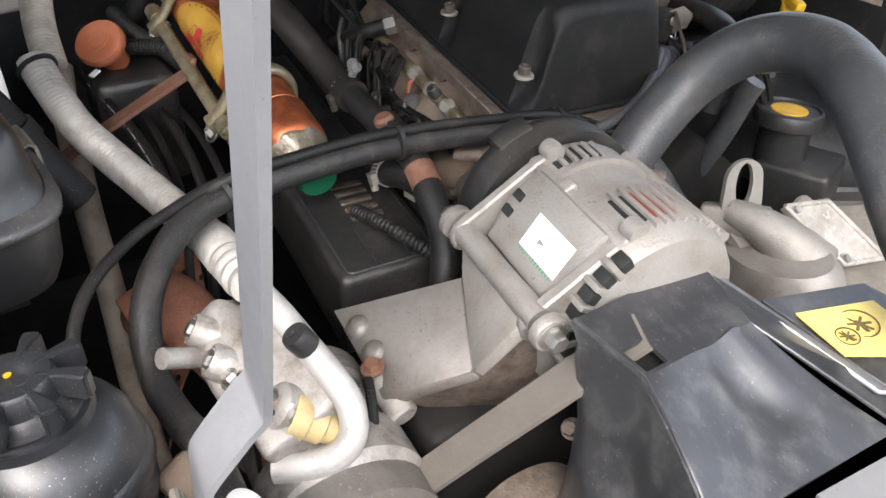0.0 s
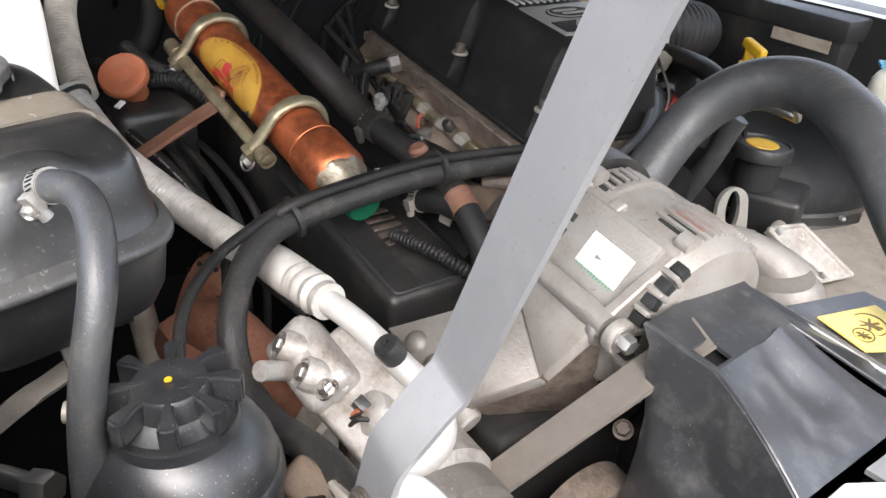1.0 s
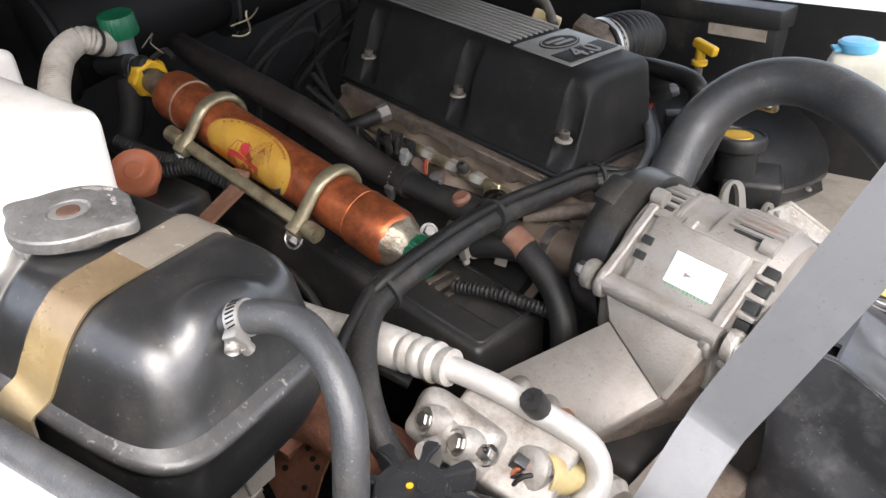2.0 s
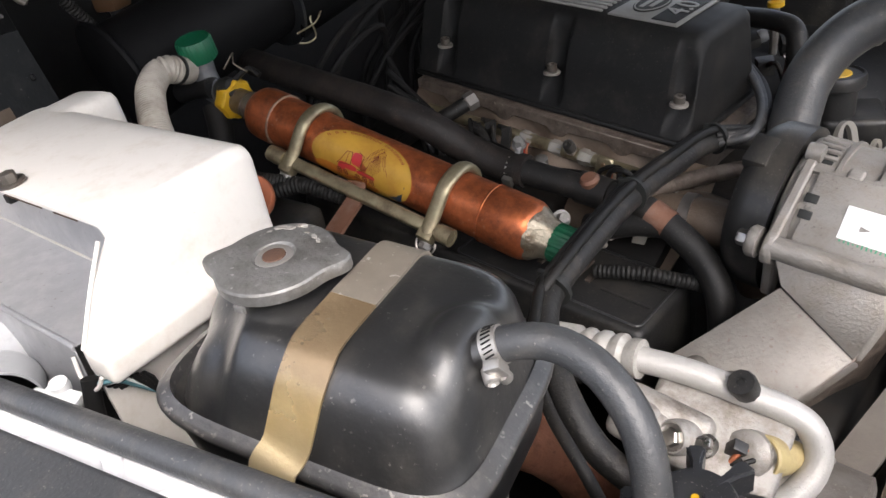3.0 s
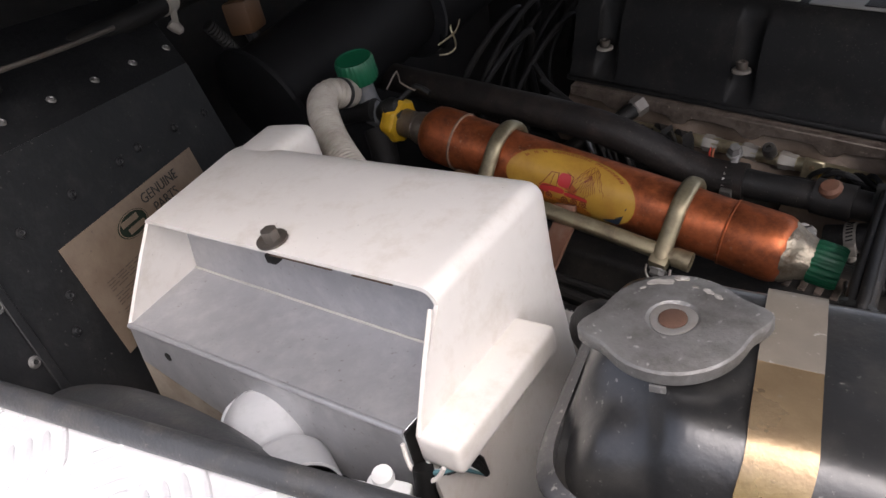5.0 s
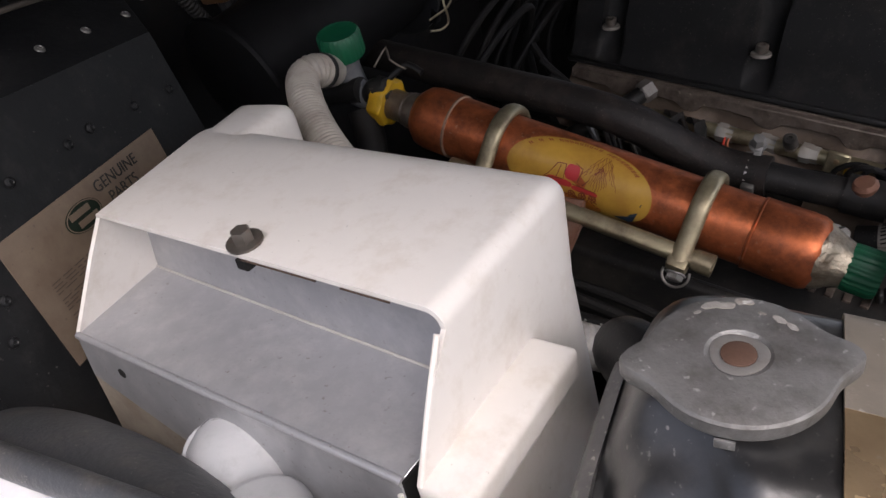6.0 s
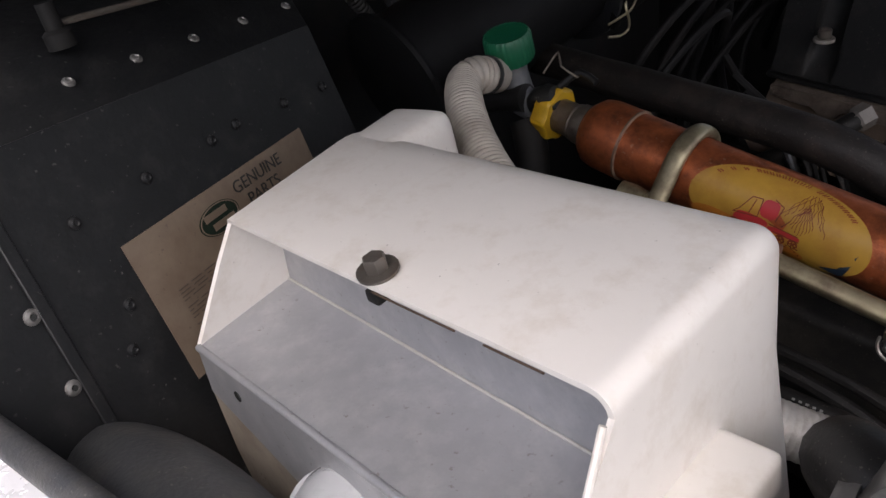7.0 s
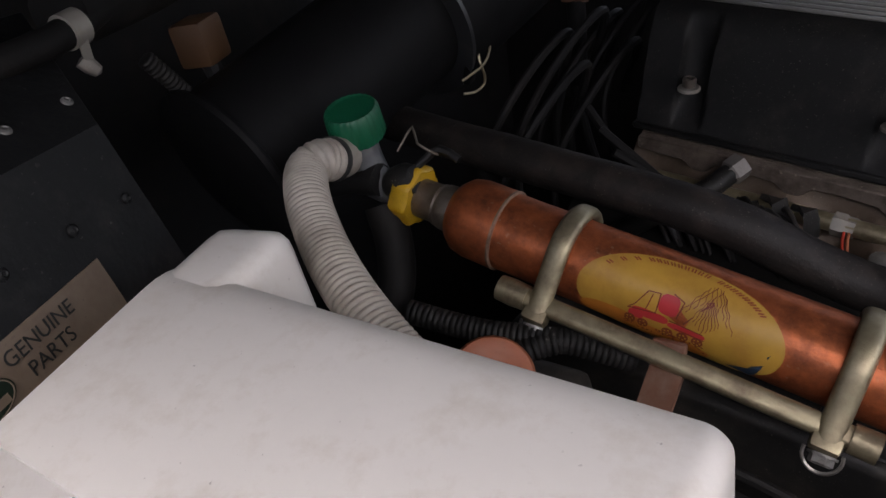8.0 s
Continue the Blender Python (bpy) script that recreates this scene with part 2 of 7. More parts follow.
RUBBER = mat("rubber", (0.0105, 0.0103, 0.0102), 0.55, dirt=(0.10, 0.085, 0.07), amount=0.22, bump=0.12, fine=500, speck=PALE, speck_amount=0.3, spec=0.3)
RUBBER_GREY = mat("dusty_rubber", (0.043, 0.0445, 0.047), 0.46, dirt=DUST, amount=0.26, dirt_scale=40, bump=0.28, fine=330, speck=PALE, speck_amount=0.35, dent=0.05, spec=0.6)
TANK = mat("black_gloss_paint", (0.0140, 0.0141, 0.0145), 0.43, dirt=(0.10, 0.092, 0.080), amount=0.40, dirt_scale=30, dirt_from=0.48, bump=0.14, fine=260, speck=(0.36, 0.34, 0.31), speck_amount=0.4, speck_scale=330, speck_from=0.67, dent=0.16, dent_scale=24, spec=0.6, coat=0.7, spread=0.16)
TANK.node_tree.nodes["Principled BSDF"].inputs["Coat Roughness"].default_value = 0.29
TANK_EDGE = mat("worn_seam", (0.055, 0.054, 0.054), 0.42, metal=0.1, dirt=(0.18, 0.165, 0.15), amount=0.4, dirt_scale=90, dirt_from=0.48, coat=0.6, bump=0.15, fine=300, speck=(0.48, 0.45, 0.40), speck_amount=0.55, speck_scale=300, speck_from=0.62)
DEEP = mat("dark_metal_and_shade", (0.0085, 0.0083, 0.008), 0.7, dirt=(0.035, 0.028, 0.022), amount=0.5, spec=0.25)
PANEL = mat("black_panel", (0.0095, 0.0100, 0.0108), 0.46, dirt=(0.05, 0.048, 0.046), amount=0.28, dirt_scale=48, bump=0.14, fine=180, speck=(0.26, 0.25, 0.23), speck_amount=0.35, speck_scale=260, speck_from=0.69, dent=0.2, dent_scale=34, spec=0.26)
WHITE = mat("white_plastic", (0.71, 0.68, 0.635), 0.42, var=0.03, bump=0.05, fine=200, dirt=(0.38, 0.30, 0.20), amount=0.34, dirt_scale=46, dirt_from=0.5, speck=(0.09, 0.065, 0.045), speck_amount=0.7, speck_scale=300, speck_from=0.735, dent=0.05, dent_scale=24)
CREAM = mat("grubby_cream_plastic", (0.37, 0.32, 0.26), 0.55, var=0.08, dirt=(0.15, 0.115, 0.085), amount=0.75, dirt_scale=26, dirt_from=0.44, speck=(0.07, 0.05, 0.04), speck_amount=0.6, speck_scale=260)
SHEET = mat("sheet_aluminium", (0.40, 0.405, 0.42), 0.38, metal=0.5, var=0.1, scale=75, bump=0.06, fine=300, dirt=(0.53, 0.53, 0.53), amount=0.5, dirt_scale=70, dirt_from=0.47, speck=(0.16, 0.12, 0.09), speck_amount=0.6, speck_scale=320, speck_from=0.67, dent=0.04, dent_scale=60)
CAST = mat("cast_aluminium", (0.315, 0.295, 0.272), 0.5, metal=0.4, var=0.14, scale=90, bump=0.45, fine=420, dirt=(0.17, 0.14, 0.11), amount=0.6, dirt_scale=45, dirt_from=0.44, speck=(0.05, 0.04, 0.03), speck_amount=0.5, speck_scale=380)
CAST_GREY = mat("dull_cast_alloy", (0.185, 0.172, 0.158), 0.5, metal=0.35, var=0.14, bump=0.35, fine=420, dirt=(0.10, 0.08, 0.062), amount=0.65, dirt_scale=34, dirt_from=0.46, speck=(0.4, 0.37, 0.33), speck_amount=0.5, speck_scale=300)
COMP_CAST = mat("bright_cast_alloy", (0.37, 0.35, 0.325), 0.52, metal=0.4, var=0.16, scale=90, bump=0.35, fine=300, dirt=(0.15, 0.12, 0.095), amount=0.9, dirt_scale=55, dirt_from=0.45, speck=(0.06, 0.045, 0.035), speck_amount=0.5)
COWL = mat("scuffed_black_plastic", (0.027, 0.0275, 0.0295), 0.36, coat=0.5, dirt=(0.17, 0.17, 0.165), amount=0.45, dirt_scale=36, bump=0.06, fine=150, speck=(0.35, 0.35, 0.33), speck_amount=0.25, speck_scale=330, dent=0.06, dent_scale=26)
CANISTER = mat("matt_black_canister", (0.006, 0.006, 0.0064), 0.6, dirt=(0.02, 0.02, 0.02), amount=0.3, spec=0.15)
CAST_DIRTY = mat("oily_cast_aluminium", (0.16, 0.128, 0.104), 0.6, metal=0.3, var=0.25, bump=0.5, fine=300, dirt=(0.045, 0.032, 0.025), amount=0.9, dirt_scale=62, dirt_from=0.43, speck=(0.36, 0.3, 0.24), speck_amount=0.6, speck_scale=240)
ALU_PIPE = mat("aluminium_pipe", (0.50, 0.485, 0.46), 0.55, metal=0.35, var=0.12, bump=0.25, dirt=(0.34, 0.3, 0.26), amount=0.5, dirt_scale=60, speck=(0.15, 0.12, 0.1), speck_amount=0.5)
SLEEVE = mat("silver_sleeve", (0.52, 0.505, 0.47), 0.5, metal=0.25, var=0.16, bump=0.3, fine=260, dirt=(0.2, 0.165, 0.13), amount=0.7, dirt_scale=45, dirt_from=0.45, speck=(0.1, 0.08, 0.06), speck_amount=0.5)
ZINC = mat("zinc_plate", (0.27, 0.265, 0.255), 0.5, metal=0.6, var=0.24, scale=60, bump=0.35, fine=260, dirt=(0.11, 0.10, 0.088), amount=0.85, dirt_scale=44, dirt_from=0.44, speck=(0.62, 0.6, 0.57), speck_amount=0.65, speck_scale=240, dent=0.14, dent_scale=55)
STEEL = mat("steel", (0.52, 0.5, 0.47), 0.35, metal=0.95, var=0.12, bump=0.08, dirt=(0.2, 0.12, 0.08), amount=0.3, dirt_scale=60)
GOLD = mat("yellow_passivated_steel", (0.36, 0.315, 0.205), 0.40, metal=0.7, var=0.24, scale=80, bump=0.16, dirt=(0.13, 0.09, 0.06), amount=0.75, dirt_scale=62, dirt_from=0.46)
BRASS = mat("brass_strap", (0.62, 0.49, 0.30), 0.34, metal=0.62, var=0.28, scale=50, bump=0.10, dirt=(0.27, 0.19, 0.11), amount=0.75, dirt_scale=22, dirt_from=0.5, speck=(0.85, 0.8, 0.7), speck_amount=0.9, speck_scale=220, speck_from=0.68, dent=0.06, dent_scale=60)
# brown tarnish above; the gold and silver below paint the sky's reflection
ramp_node = BRASS.node_tree.nodes.new("ShaderNodeValToRGB")
ramp_node.color_ramp.elements[0].position, ramp_node.color_ramp.elements[0].color = 0.30, (0.50, 0.47, 0.42, 1)
ramp_node.color_ramp.elements[1].position, ramp_node.color_ramp.elements[1].color = 0.86, (0.20, 0.128, 0.070, 1)
for place, tone in ((0.42, (0.62, 0.50, 0.30, 1)), (0.68, (0.60, 0.44, 0.19, 1))):
    ramp_node.color_ramp.elements.new(place).color = tone
tarnish_and_sheen(BRASS, ramp_node, 0.055, 0.152)
COPPER = mat("tarnished_copper", (0.54, 0.152, 0.058), 0.40, metal=0.74, var=0.36, scale=90, bump=0.16, fine=180, dirt=(0.11, 0.040, 0.024), amount=0.75, dirt_scale=60, dirt_from=0.43, speck=(0.55, 0.33, 0.22), speck_amount=0.4, speck_scale=260, dent=0.16, dent_scale=44, spread=0.16)
CU_SEAM = mat("dull_solder_seam", (0.30, 0.20, 0.14), 0.55, metal=0.5, var=0.3, scale=90, bump=0.4, fine=200, dirt=(0.13, 0.06, 0.04), amount=0.7, dirt_scale=80)
SOLDER = mat("solder", (0.36, 0.32, 0.25), 0.42, metal=0.75, var=0.35, scale=90, bump=0.6, fine=160, dirt=(0.12, 0.065, 0.03), amount=0.95, dirt_scale=70, dent=0.3, dent_scale=90)
GREEN_INK = mat("green_ink_print", (0.05, 0.30, 0.16), 0.5, bump=0)
GREEN = mat("green_plastic", (0.005, 0.10, 0.046), 0.45, bump=0.03, dirt=(0.015, 0.045, 0.03), amount=0.5)
YELLOW = mat("yellow_plastic", (0.52, 0.31, 0.013), 0.42, bump=0.08, dirt=(0.2, 0.12, 0.025), amount=0.6, dirt_scale=40, speck=(0.1, 0.06, 0.02), speck_amount=0.5)
ORANGE = mat("orange_brown_plastic", (0.36, 0.11, 0.05), 0.5, bump=0.08, dirt=(0.3, 0.15, 0.1), amount=0.5, dirt_scale=40, speck=(0.1, 0.04, 0.02), speck_amount=0.5)
RUST = mat("rusty_iron", (0.30, 0.13, 0.08), 0.8, var=0.3, bump=0.6, fine=220, dirt=(0.10, 0.04, 0.025), amount=0.7, dirt_scale=50, speck=(0.03, 0.015, 0.01), speck_amount=0.8, speck_scale=260)
POST_RUST = mat("rusty_steel", (0.2, 0.095, 0.06), 0.62, metal=0.3, var=0.25, bump=0.3, dirt=(0.3, 0.24, 0.2), amount=0.5, dirt_scale=50)
GREY_PAINT = mat("grey_painted_steel", (0.20, 0.20, 0.205), 0.42, metal=0.1, var=0.05, bump=0.05, dirt=(0.28, 0.28, 0.28), amount=0.35, dirt_scale=30, speck=(0.08, 0.07, 0.06), speck_amount=0.4, dent=0.04)
GREY_PLASTIC = mat("grey_plastic", (0.43, 0.44, 0.45), 0.33, var=0.06, bump=0.06, dirt=(0.15, 0.15, 0.145), amount=0.4, dirt_scale=40)
BODY_WHITE = mat("white_paint", (0.78, 0.79, 0.78), 0.25, var=0.02, bump=0.0, coat=0.4)
CHEQUER = mat("bright_chequer_plate", (0.86, 0.86, 0.87), 0.28, metal=0.30, var=0.06, bump=0.06, dirt=(0.6, 0.6, 0.6), amount=0.4, dirt_scale=40)
BELT = mat("worn_belt", (0.13, 0.115, 0.10), 0.7, var=0.12, bump=0.2, dirt=(0.2, 0.17, 0.14), amount=0.3)
CARD = mat("foxed_tan_sticker", (0.15, 0.114, 0.083), 0.6, var=0.08, bump=0.02, dirt=(0.10, 0.07, 0.048), amount=0.7, dirt_scale=30, dirt_from=0.42, speck=(0.05, 0.035, 0.025), speck_amount=0.5, speck_scale=300)
LABEL_INK = mat("brown_black_ink", (0.10, 0.065, 0.02), 0.5, bump=0)
INK_BLACK = mat("ink_black", (0.012, 0.013, 0.012), 0.6, bump=0)
OVAL_GREEN = mat("dark_green_ink", (0.010, 0.018, 0.012), 0.7, bump=0, spec=0.15)
DECAL = mat("yellow_decal", (0.44, 0.25, 0.038), 0.38, var=0.15, bump=0.03, dirt=(0.28, 0.12, 0.025), amount=0.65, dirt_scale=34, dirt_from=0.46)
DECAL_ORANGE = mat("orange_ink", (0.44, 0.155, 0.022), 0.4, var=0.3, scale=60, bump=0.02, dirt=(0.22, 0.07, 0.02), amount=0.6, dirt_scale=60)
DECAL_RED = mat("red_ink", (0.42, 0.03, 0.035), 0.4, bump=0)
DECAL_BROWN = mat("brown_ink", (0.17, 0.035, 0.015), 0.45, bump=0)
DECAL_RUST = mat("rust_red_ink", (0.24, 0.055, 0.02), 0.45, bump=0)
FITTING = mat("grimy_plated_steel", (0.20, 0.17, 0.14), 0.42, metal=0.7, var=0.3, scale=120, bump=0.3, fine=200, dirt=(0.06, 0.04, 0.03), amount=0.8, dirt_scale=80)
DECAL_BLUE = mat("blue_ink", (0.02, 0.035, 0.06), 0.45, bump=0)
LABEL_WHITE = mat("white_label", (0.8, 0.81, 0.8), 0.45, var=0.02, bump=0)
LABEL_YELLOW = mat("yellow_label", (0.66, 0.52, 0.13), 0.4, var=0.08, bump=0, dirt=(0.45, 0.36, 0.14), amount=0.5, dirt_scale=40)
BADGE = mat("grey_badge", (0.215, 0.21, 0.195), 0.45, metal=0.25, var=0.08, bump=0.08, dirt=(0.1, 0.09, 0.08), amount=0.4, dirt_scale=50)
OCHRE = mat("ochre_plastic", (0.46, 0.37, 0.18), 0.5, var=0.16, bump=0.15, dirt=(0.22, 0.16, 0.08), amount=0.6, dirt_scale=60, dirt_from=0.46)
WHITE_HOSE = mat("white_corrugated_hose", (0.40, 0.365, 0.315), 0.5, var=0.12, bump=0.05, dirt=(0.15, 0.12, 0.09), amount=0.6, dirt_scale=40, dirt_from=0.46)
BLUE_CAP = mat("blue_plastic", (0.10, 0.33, 0.52), 0.4, bump=0.02)
BOTTLE = mat("milky_plastic", (0.50, 0.49, 0.42), 0.45, var=0.08, bump=0.03, dirt=(0.3, 0.27, 0.2), amount=0.5, dirt_scale=20)
FAR_METAL = mat("dusty_grey_steel", (0.22, 0.20, 0.175), 0.6, metal=0.15, var=0.15, bump=0.2, dirt=(0.09, 0.07, 0.05), amount=0.7, dirt_scale=22, speck=(0.45, 0.42, 0.38), speck_amount=0.5, speck_scale=300)
WIRE_RED = mat("red_wire", (0.4, 0.04, 0.02), 0.5, bump=0)
WIRE_COPPER = mat("copper_winding", (0.30, 0.07, 0.04), 0.45, metal=0.4, bump=0.4, fine=900)
WIRE_TEAL = mat("teal_wire", (0.1, 0.22, 0.25), 0.5, bump=0)
ASPHALT = mat("asphalt", (0.06, 0.06, 0.06), 0.85, var=0.25, scale=30, bump=0.4, fine=120)

RIVET_BROWN = mat("brown_rivet", (0.15, 0.085, 0.06), 0.55, metal=0.4, var=0.2, bump=0.2, dirt=(0.08, 0.05, 0.04), amount=0.5, dirt_scale=120)
HOSE_BROWN = mat("brown_black_rubber", (0.0135, 0.0115, 0.0105), 0.6, dirt=(0.06, 0.045, 0.036), amount=0.5, dirt_scale=40, bump=0.25, fine=300, speck=PALE, speck_amount=0.25, spec=0.25, dent=0.12, dent_scale=60)
FAINT_PRINT = mat("faint_grey_print", (0.30, 0.30, 0.29), 0.6, bump=0)
BRACKET_CAST = mat("grey_cast_bracket", (0.185, 0.172, 0.156), 0.5, metal=0.45, var=0.12, scale=60, bump=0.3, fine=300, dirt=(0.14, 0.115, 0.09), amount=0.6, dirt_scale=38, dirt_from=0.47, speck=(0.09, 0.05, 0.03), speck_amount=0.65, speck_scale=260, speck_from=0.64)
BOLT_DARK = mat("oily_steel_bolt", (0.13, 0.115, 0.10), 0.5, metal=0.6, var=0.2, bump=0.2, dirt=(0.10, 0.05, 0.03), amount=0.6, dirt_scale=90)
STRAP_GREY = mat("worn_grey_strap", (0.245, 0.212, 0.172), 0.55, metal=0.35, var=0.1, bump=0.12, dirt=(0.2, 0.17, 0.13), amount=0.5, dirt_scale=35, speck=(0.7, 0.66, 0.6), speck_amount=0.6, speck_scale=320)
FADED = mat("faded_black_plastic", (0.0180, 0.0188, 0.0208), 0.38, coat=0.45, dirt=(0.13, 0.125, 0.115), amount=0.34, dirt_scale=26, bump=0.1, fine=500, speck=PALE, speck_amount=0.5, dent=0.06)
WORN_RING = mat("bright_worn_zinc", (0.47, 0.455, 0.43), 0.4, metal=0.7, var=0.12, bump=0.15, fine=300, dirt=(0.3, 0.24, 0.18), amount=0.5, dirt_scale=90)
BROWN_EDGE = mat("brown_grime", (0.075, 0.05, 0.037), 0.8, var=0.3, bump=0.2, spec=0.2)
TAN = mat("tan_stained_alloy", (0.15, 0.112, 0.082), 0.6, metal=0.2, var=0.2, bump=0.4, fine=260, dirt=(0.09, 0.06, 0.04), amount=0.7, dirt_scale=30, speck=(0.4, 0.34, 0.27), speck_amount=0.4)
DULL_RIVET = mat("dull_alloy_rivet", (0.22, 0.215, 0.205), 0.45, metal=0.6, var=0.15, bump=0.2, dirt=(0.08, 0.07, 0.06), amount=0.6, dirt_scale=120)
BROWN_PLUG = mat("dark_brown_plastic", (0.085, 0.042, 0.018), 0.5, bump=0.06, dirt=(0.06, 0.03, 0.015), amount=0.6, dirt_scale=50)
TEE_GREY = mat("grey_smoked_plastic", (0.10, 0.105, 0.11), 0.4, var=0.2, bump=0.1, dirt=(0.25, 0.24, 0.22), amount=0.5, dirt_scale=50)
PRINT = mat("faded_brown_print", (0.06, 0.045, 0.035), 0.6, bump=0)
LOOM = mat("taped_loom", (0.019, 0.0185, 0.018), 0.52, dirt=(0.14, 0.115, 0.09), amount=0.3, dirt_scale=50, bump=0.3, fine=300, speck=PALE, speck_amount=0.4, dent=0.15, dent_scale=70, spec=0.4)
PLATED = mat("dull_cream_plating", (0.30, 0.283, 0.25), 0.5, metal=0.25, var=0.12, bump=0.12, dirt=(0.22, 0.18, 0.13), amount=0.5, dirt_scale=45, speck=(0.12, 0.09, 0.06), speck_amount=0.4)
CHALKY = mat("chalky_corroded_alloy", (0.37, 0.352, 0.322), 0.6, metal=0.15, var=0.2, scale=60, bump=0.5, fine=200, dirt=(0.17, 0.14, 0.11), amount=0.8, dirt_scale=36, dirt_from=0.45, speck=(0.7, 0.68, 0.64), speck_amount=0.8, speck_scale=150, speck_from=0.6)
LEAD = mat("matt_black_lead", (0.0075, 0.0074, 0.0073), 0.65, dirt=(0.05, 0.042, 0.035), amount=0.3, bump=0.1, fine=500, spec=0.2)

# ---- the vehicle's shell round the engine bay ----
single("ground", plate([(-30, -30, 0), (30, -30, 0), (30, 30, 0), (-30, 30, 0)], (0, 0, -0.05)), ASPHALT, "grey asphalt ground under the vehicle", "ground", kind="structure")


def rail_y(x):
    return -0.0993 + 0.1713 * x


def rail_z(x):
    return 1.1293 - 0.0345 * x


# near wing: chequer plate on top, painted side, inner wall
near = thing("front_wing", (-0.5, -0.3, 0.5), "white front wing topped with bright chequer plate", "wing")
bm = plate([(-1.6, rail_y(-1.6) - 0.002, rail_z(-1.6) - 0.006), (0.12, rail_y(0.12) - 0.002, rail_z(0.12) - 0.006), (0.12, -0.46, 1.114), (-1.6, -0.74, 1.174)], (0, 0, -0.004))
part("chequer_plate", bm, CHEQUER, near, "bright aluminium chequer plate")
bm = bmesh.new()
CELL = 0.046
for i in range(30):
    for j in range(8):
        x = -1.25 + i * CELL
        y = rail_y(x) - 0.026 - j * CELL
        if y > -0.46 + 0.163 * x:
            turn = 58 if (i + j) % 2 else -32
            for k in range(5):
                lathe([(0, -0.0185), (0.0020, -0.012), (0.0027, 0), (0.0020, 0.012), (0, 0.0185)], pose(x, y, rail_z(x) - 0.0060 - 0.010 * (rail_y(x) - y), 0, 0, turn) @ pose(0, (k - 2) * 0.0086, 0, 0, 90, 0) @ Matrix.Diagonal((0.85, 1, 1, 1)), 8, bm)
tagged(part("tread_pattern", bm, CHEQUER, near), "raised tread pattern of bright alloy", kind="stuff")
bm = plate([(-1.6, -0.74, 1.174), (0.12, -0.46, 1.114), (0.12, -0.50, 0.45), (-1.6, -0.78, 0.45)], (0, 0.004, 0))
part("side_panel", bm, BODY_WHITE, near)
bm = plate([(-1.6, rail_y(-1.6), 1.176), (0.12, rail_y(0.12), 1.116), (0.12, rail_y(0.12), 0.5), (-1.6, rail_y(-1.6), 0.5)], (0, -0.004, 0))
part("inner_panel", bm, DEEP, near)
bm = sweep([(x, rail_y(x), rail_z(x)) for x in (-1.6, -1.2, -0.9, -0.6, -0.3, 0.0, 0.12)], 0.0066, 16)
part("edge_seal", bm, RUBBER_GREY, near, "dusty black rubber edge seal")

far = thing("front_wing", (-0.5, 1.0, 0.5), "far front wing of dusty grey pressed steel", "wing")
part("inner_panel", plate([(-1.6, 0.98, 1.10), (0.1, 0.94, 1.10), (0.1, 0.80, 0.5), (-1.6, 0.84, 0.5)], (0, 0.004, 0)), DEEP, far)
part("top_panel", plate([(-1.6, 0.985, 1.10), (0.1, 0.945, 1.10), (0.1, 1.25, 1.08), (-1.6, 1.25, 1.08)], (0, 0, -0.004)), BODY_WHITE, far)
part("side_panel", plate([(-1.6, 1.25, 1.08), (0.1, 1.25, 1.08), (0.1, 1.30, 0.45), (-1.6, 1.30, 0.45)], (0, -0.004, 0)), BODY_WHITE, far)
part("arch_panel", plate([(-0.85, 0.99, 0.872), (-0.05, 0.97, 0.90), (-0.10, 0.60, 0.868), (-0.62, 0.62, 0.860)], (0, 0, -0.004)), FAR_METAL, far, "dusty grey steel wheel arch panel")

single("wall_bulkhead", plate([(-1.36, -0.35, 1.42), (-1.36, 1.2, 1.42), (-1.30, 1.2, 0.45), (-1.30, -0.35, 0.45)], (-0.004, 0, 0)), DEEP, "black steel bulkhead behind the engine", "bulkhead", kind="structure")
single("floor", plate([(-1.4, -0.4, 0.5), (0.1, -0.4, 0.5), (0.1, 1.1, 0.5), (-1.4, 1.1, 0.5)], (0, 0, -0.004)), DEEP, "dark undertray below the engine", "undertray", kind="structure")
front = thing("front_bodywork", (0.0, 0.4, 0.5), "grey and white front bodywork before the radiator", "bodywork")
part("outer_panel", plate([(0.10, -0.42, 1.03), (0.10, 1.25, 1.03), (0.14, 1.25, 0.45), (0.14, -0.42, 0.45)], (0.004, 0, 0)), BODY_WHITE, front)
part("top_panel", plate([(-0.127, 0.315, 0.967), (0.10, 0.315, 0.975), (0.10, 1.2, 0.95), (-0.09, 1.2, 0.94), (-0.09, 0.44, 0.952), (-0.127, 0.42, 0.952)], (0, 0, -0.004)), GREY_PAINT, front)
part("radiator", block((0.05, 0.62, 0.36), pose(-0.105, 0.45, 0.77), 0.006), DEEP, front, "black radiator core")

# raised bonnet, hinged at the bulkhead
bonnet = thing("bonnet", (-1.33, 0.45, 1.30), "raised bonnet held open over the engine bay", "bonnet")
H0, H1 = Vector((-1.34, 0, 1.34)), Vector((0.06, 0, 1.69))
grid = []
for i in range(9):
    p = H0.lerp(H1, i / 8)
    grid.append([Vector((p.x - 0.03 * math.sin(math.pi * i / 8) - 0.02 * (1 - ((y - 0.47) / 0.75) ** 2), y, p.z)) for y in np.linspace(-0.23, 1.17, 9)])
part("outer_skin", skin(grid, 0.003), BODY_WHITE, bonnet)
part("inner_skin", skin([[p + Vector((0.012, 0, -0.022)) for p in row] for row in grid], 0.002), DEEP, bonnet, "black underside lining")
bm = bmesh.new()
d = (H1 - H0).normalized()
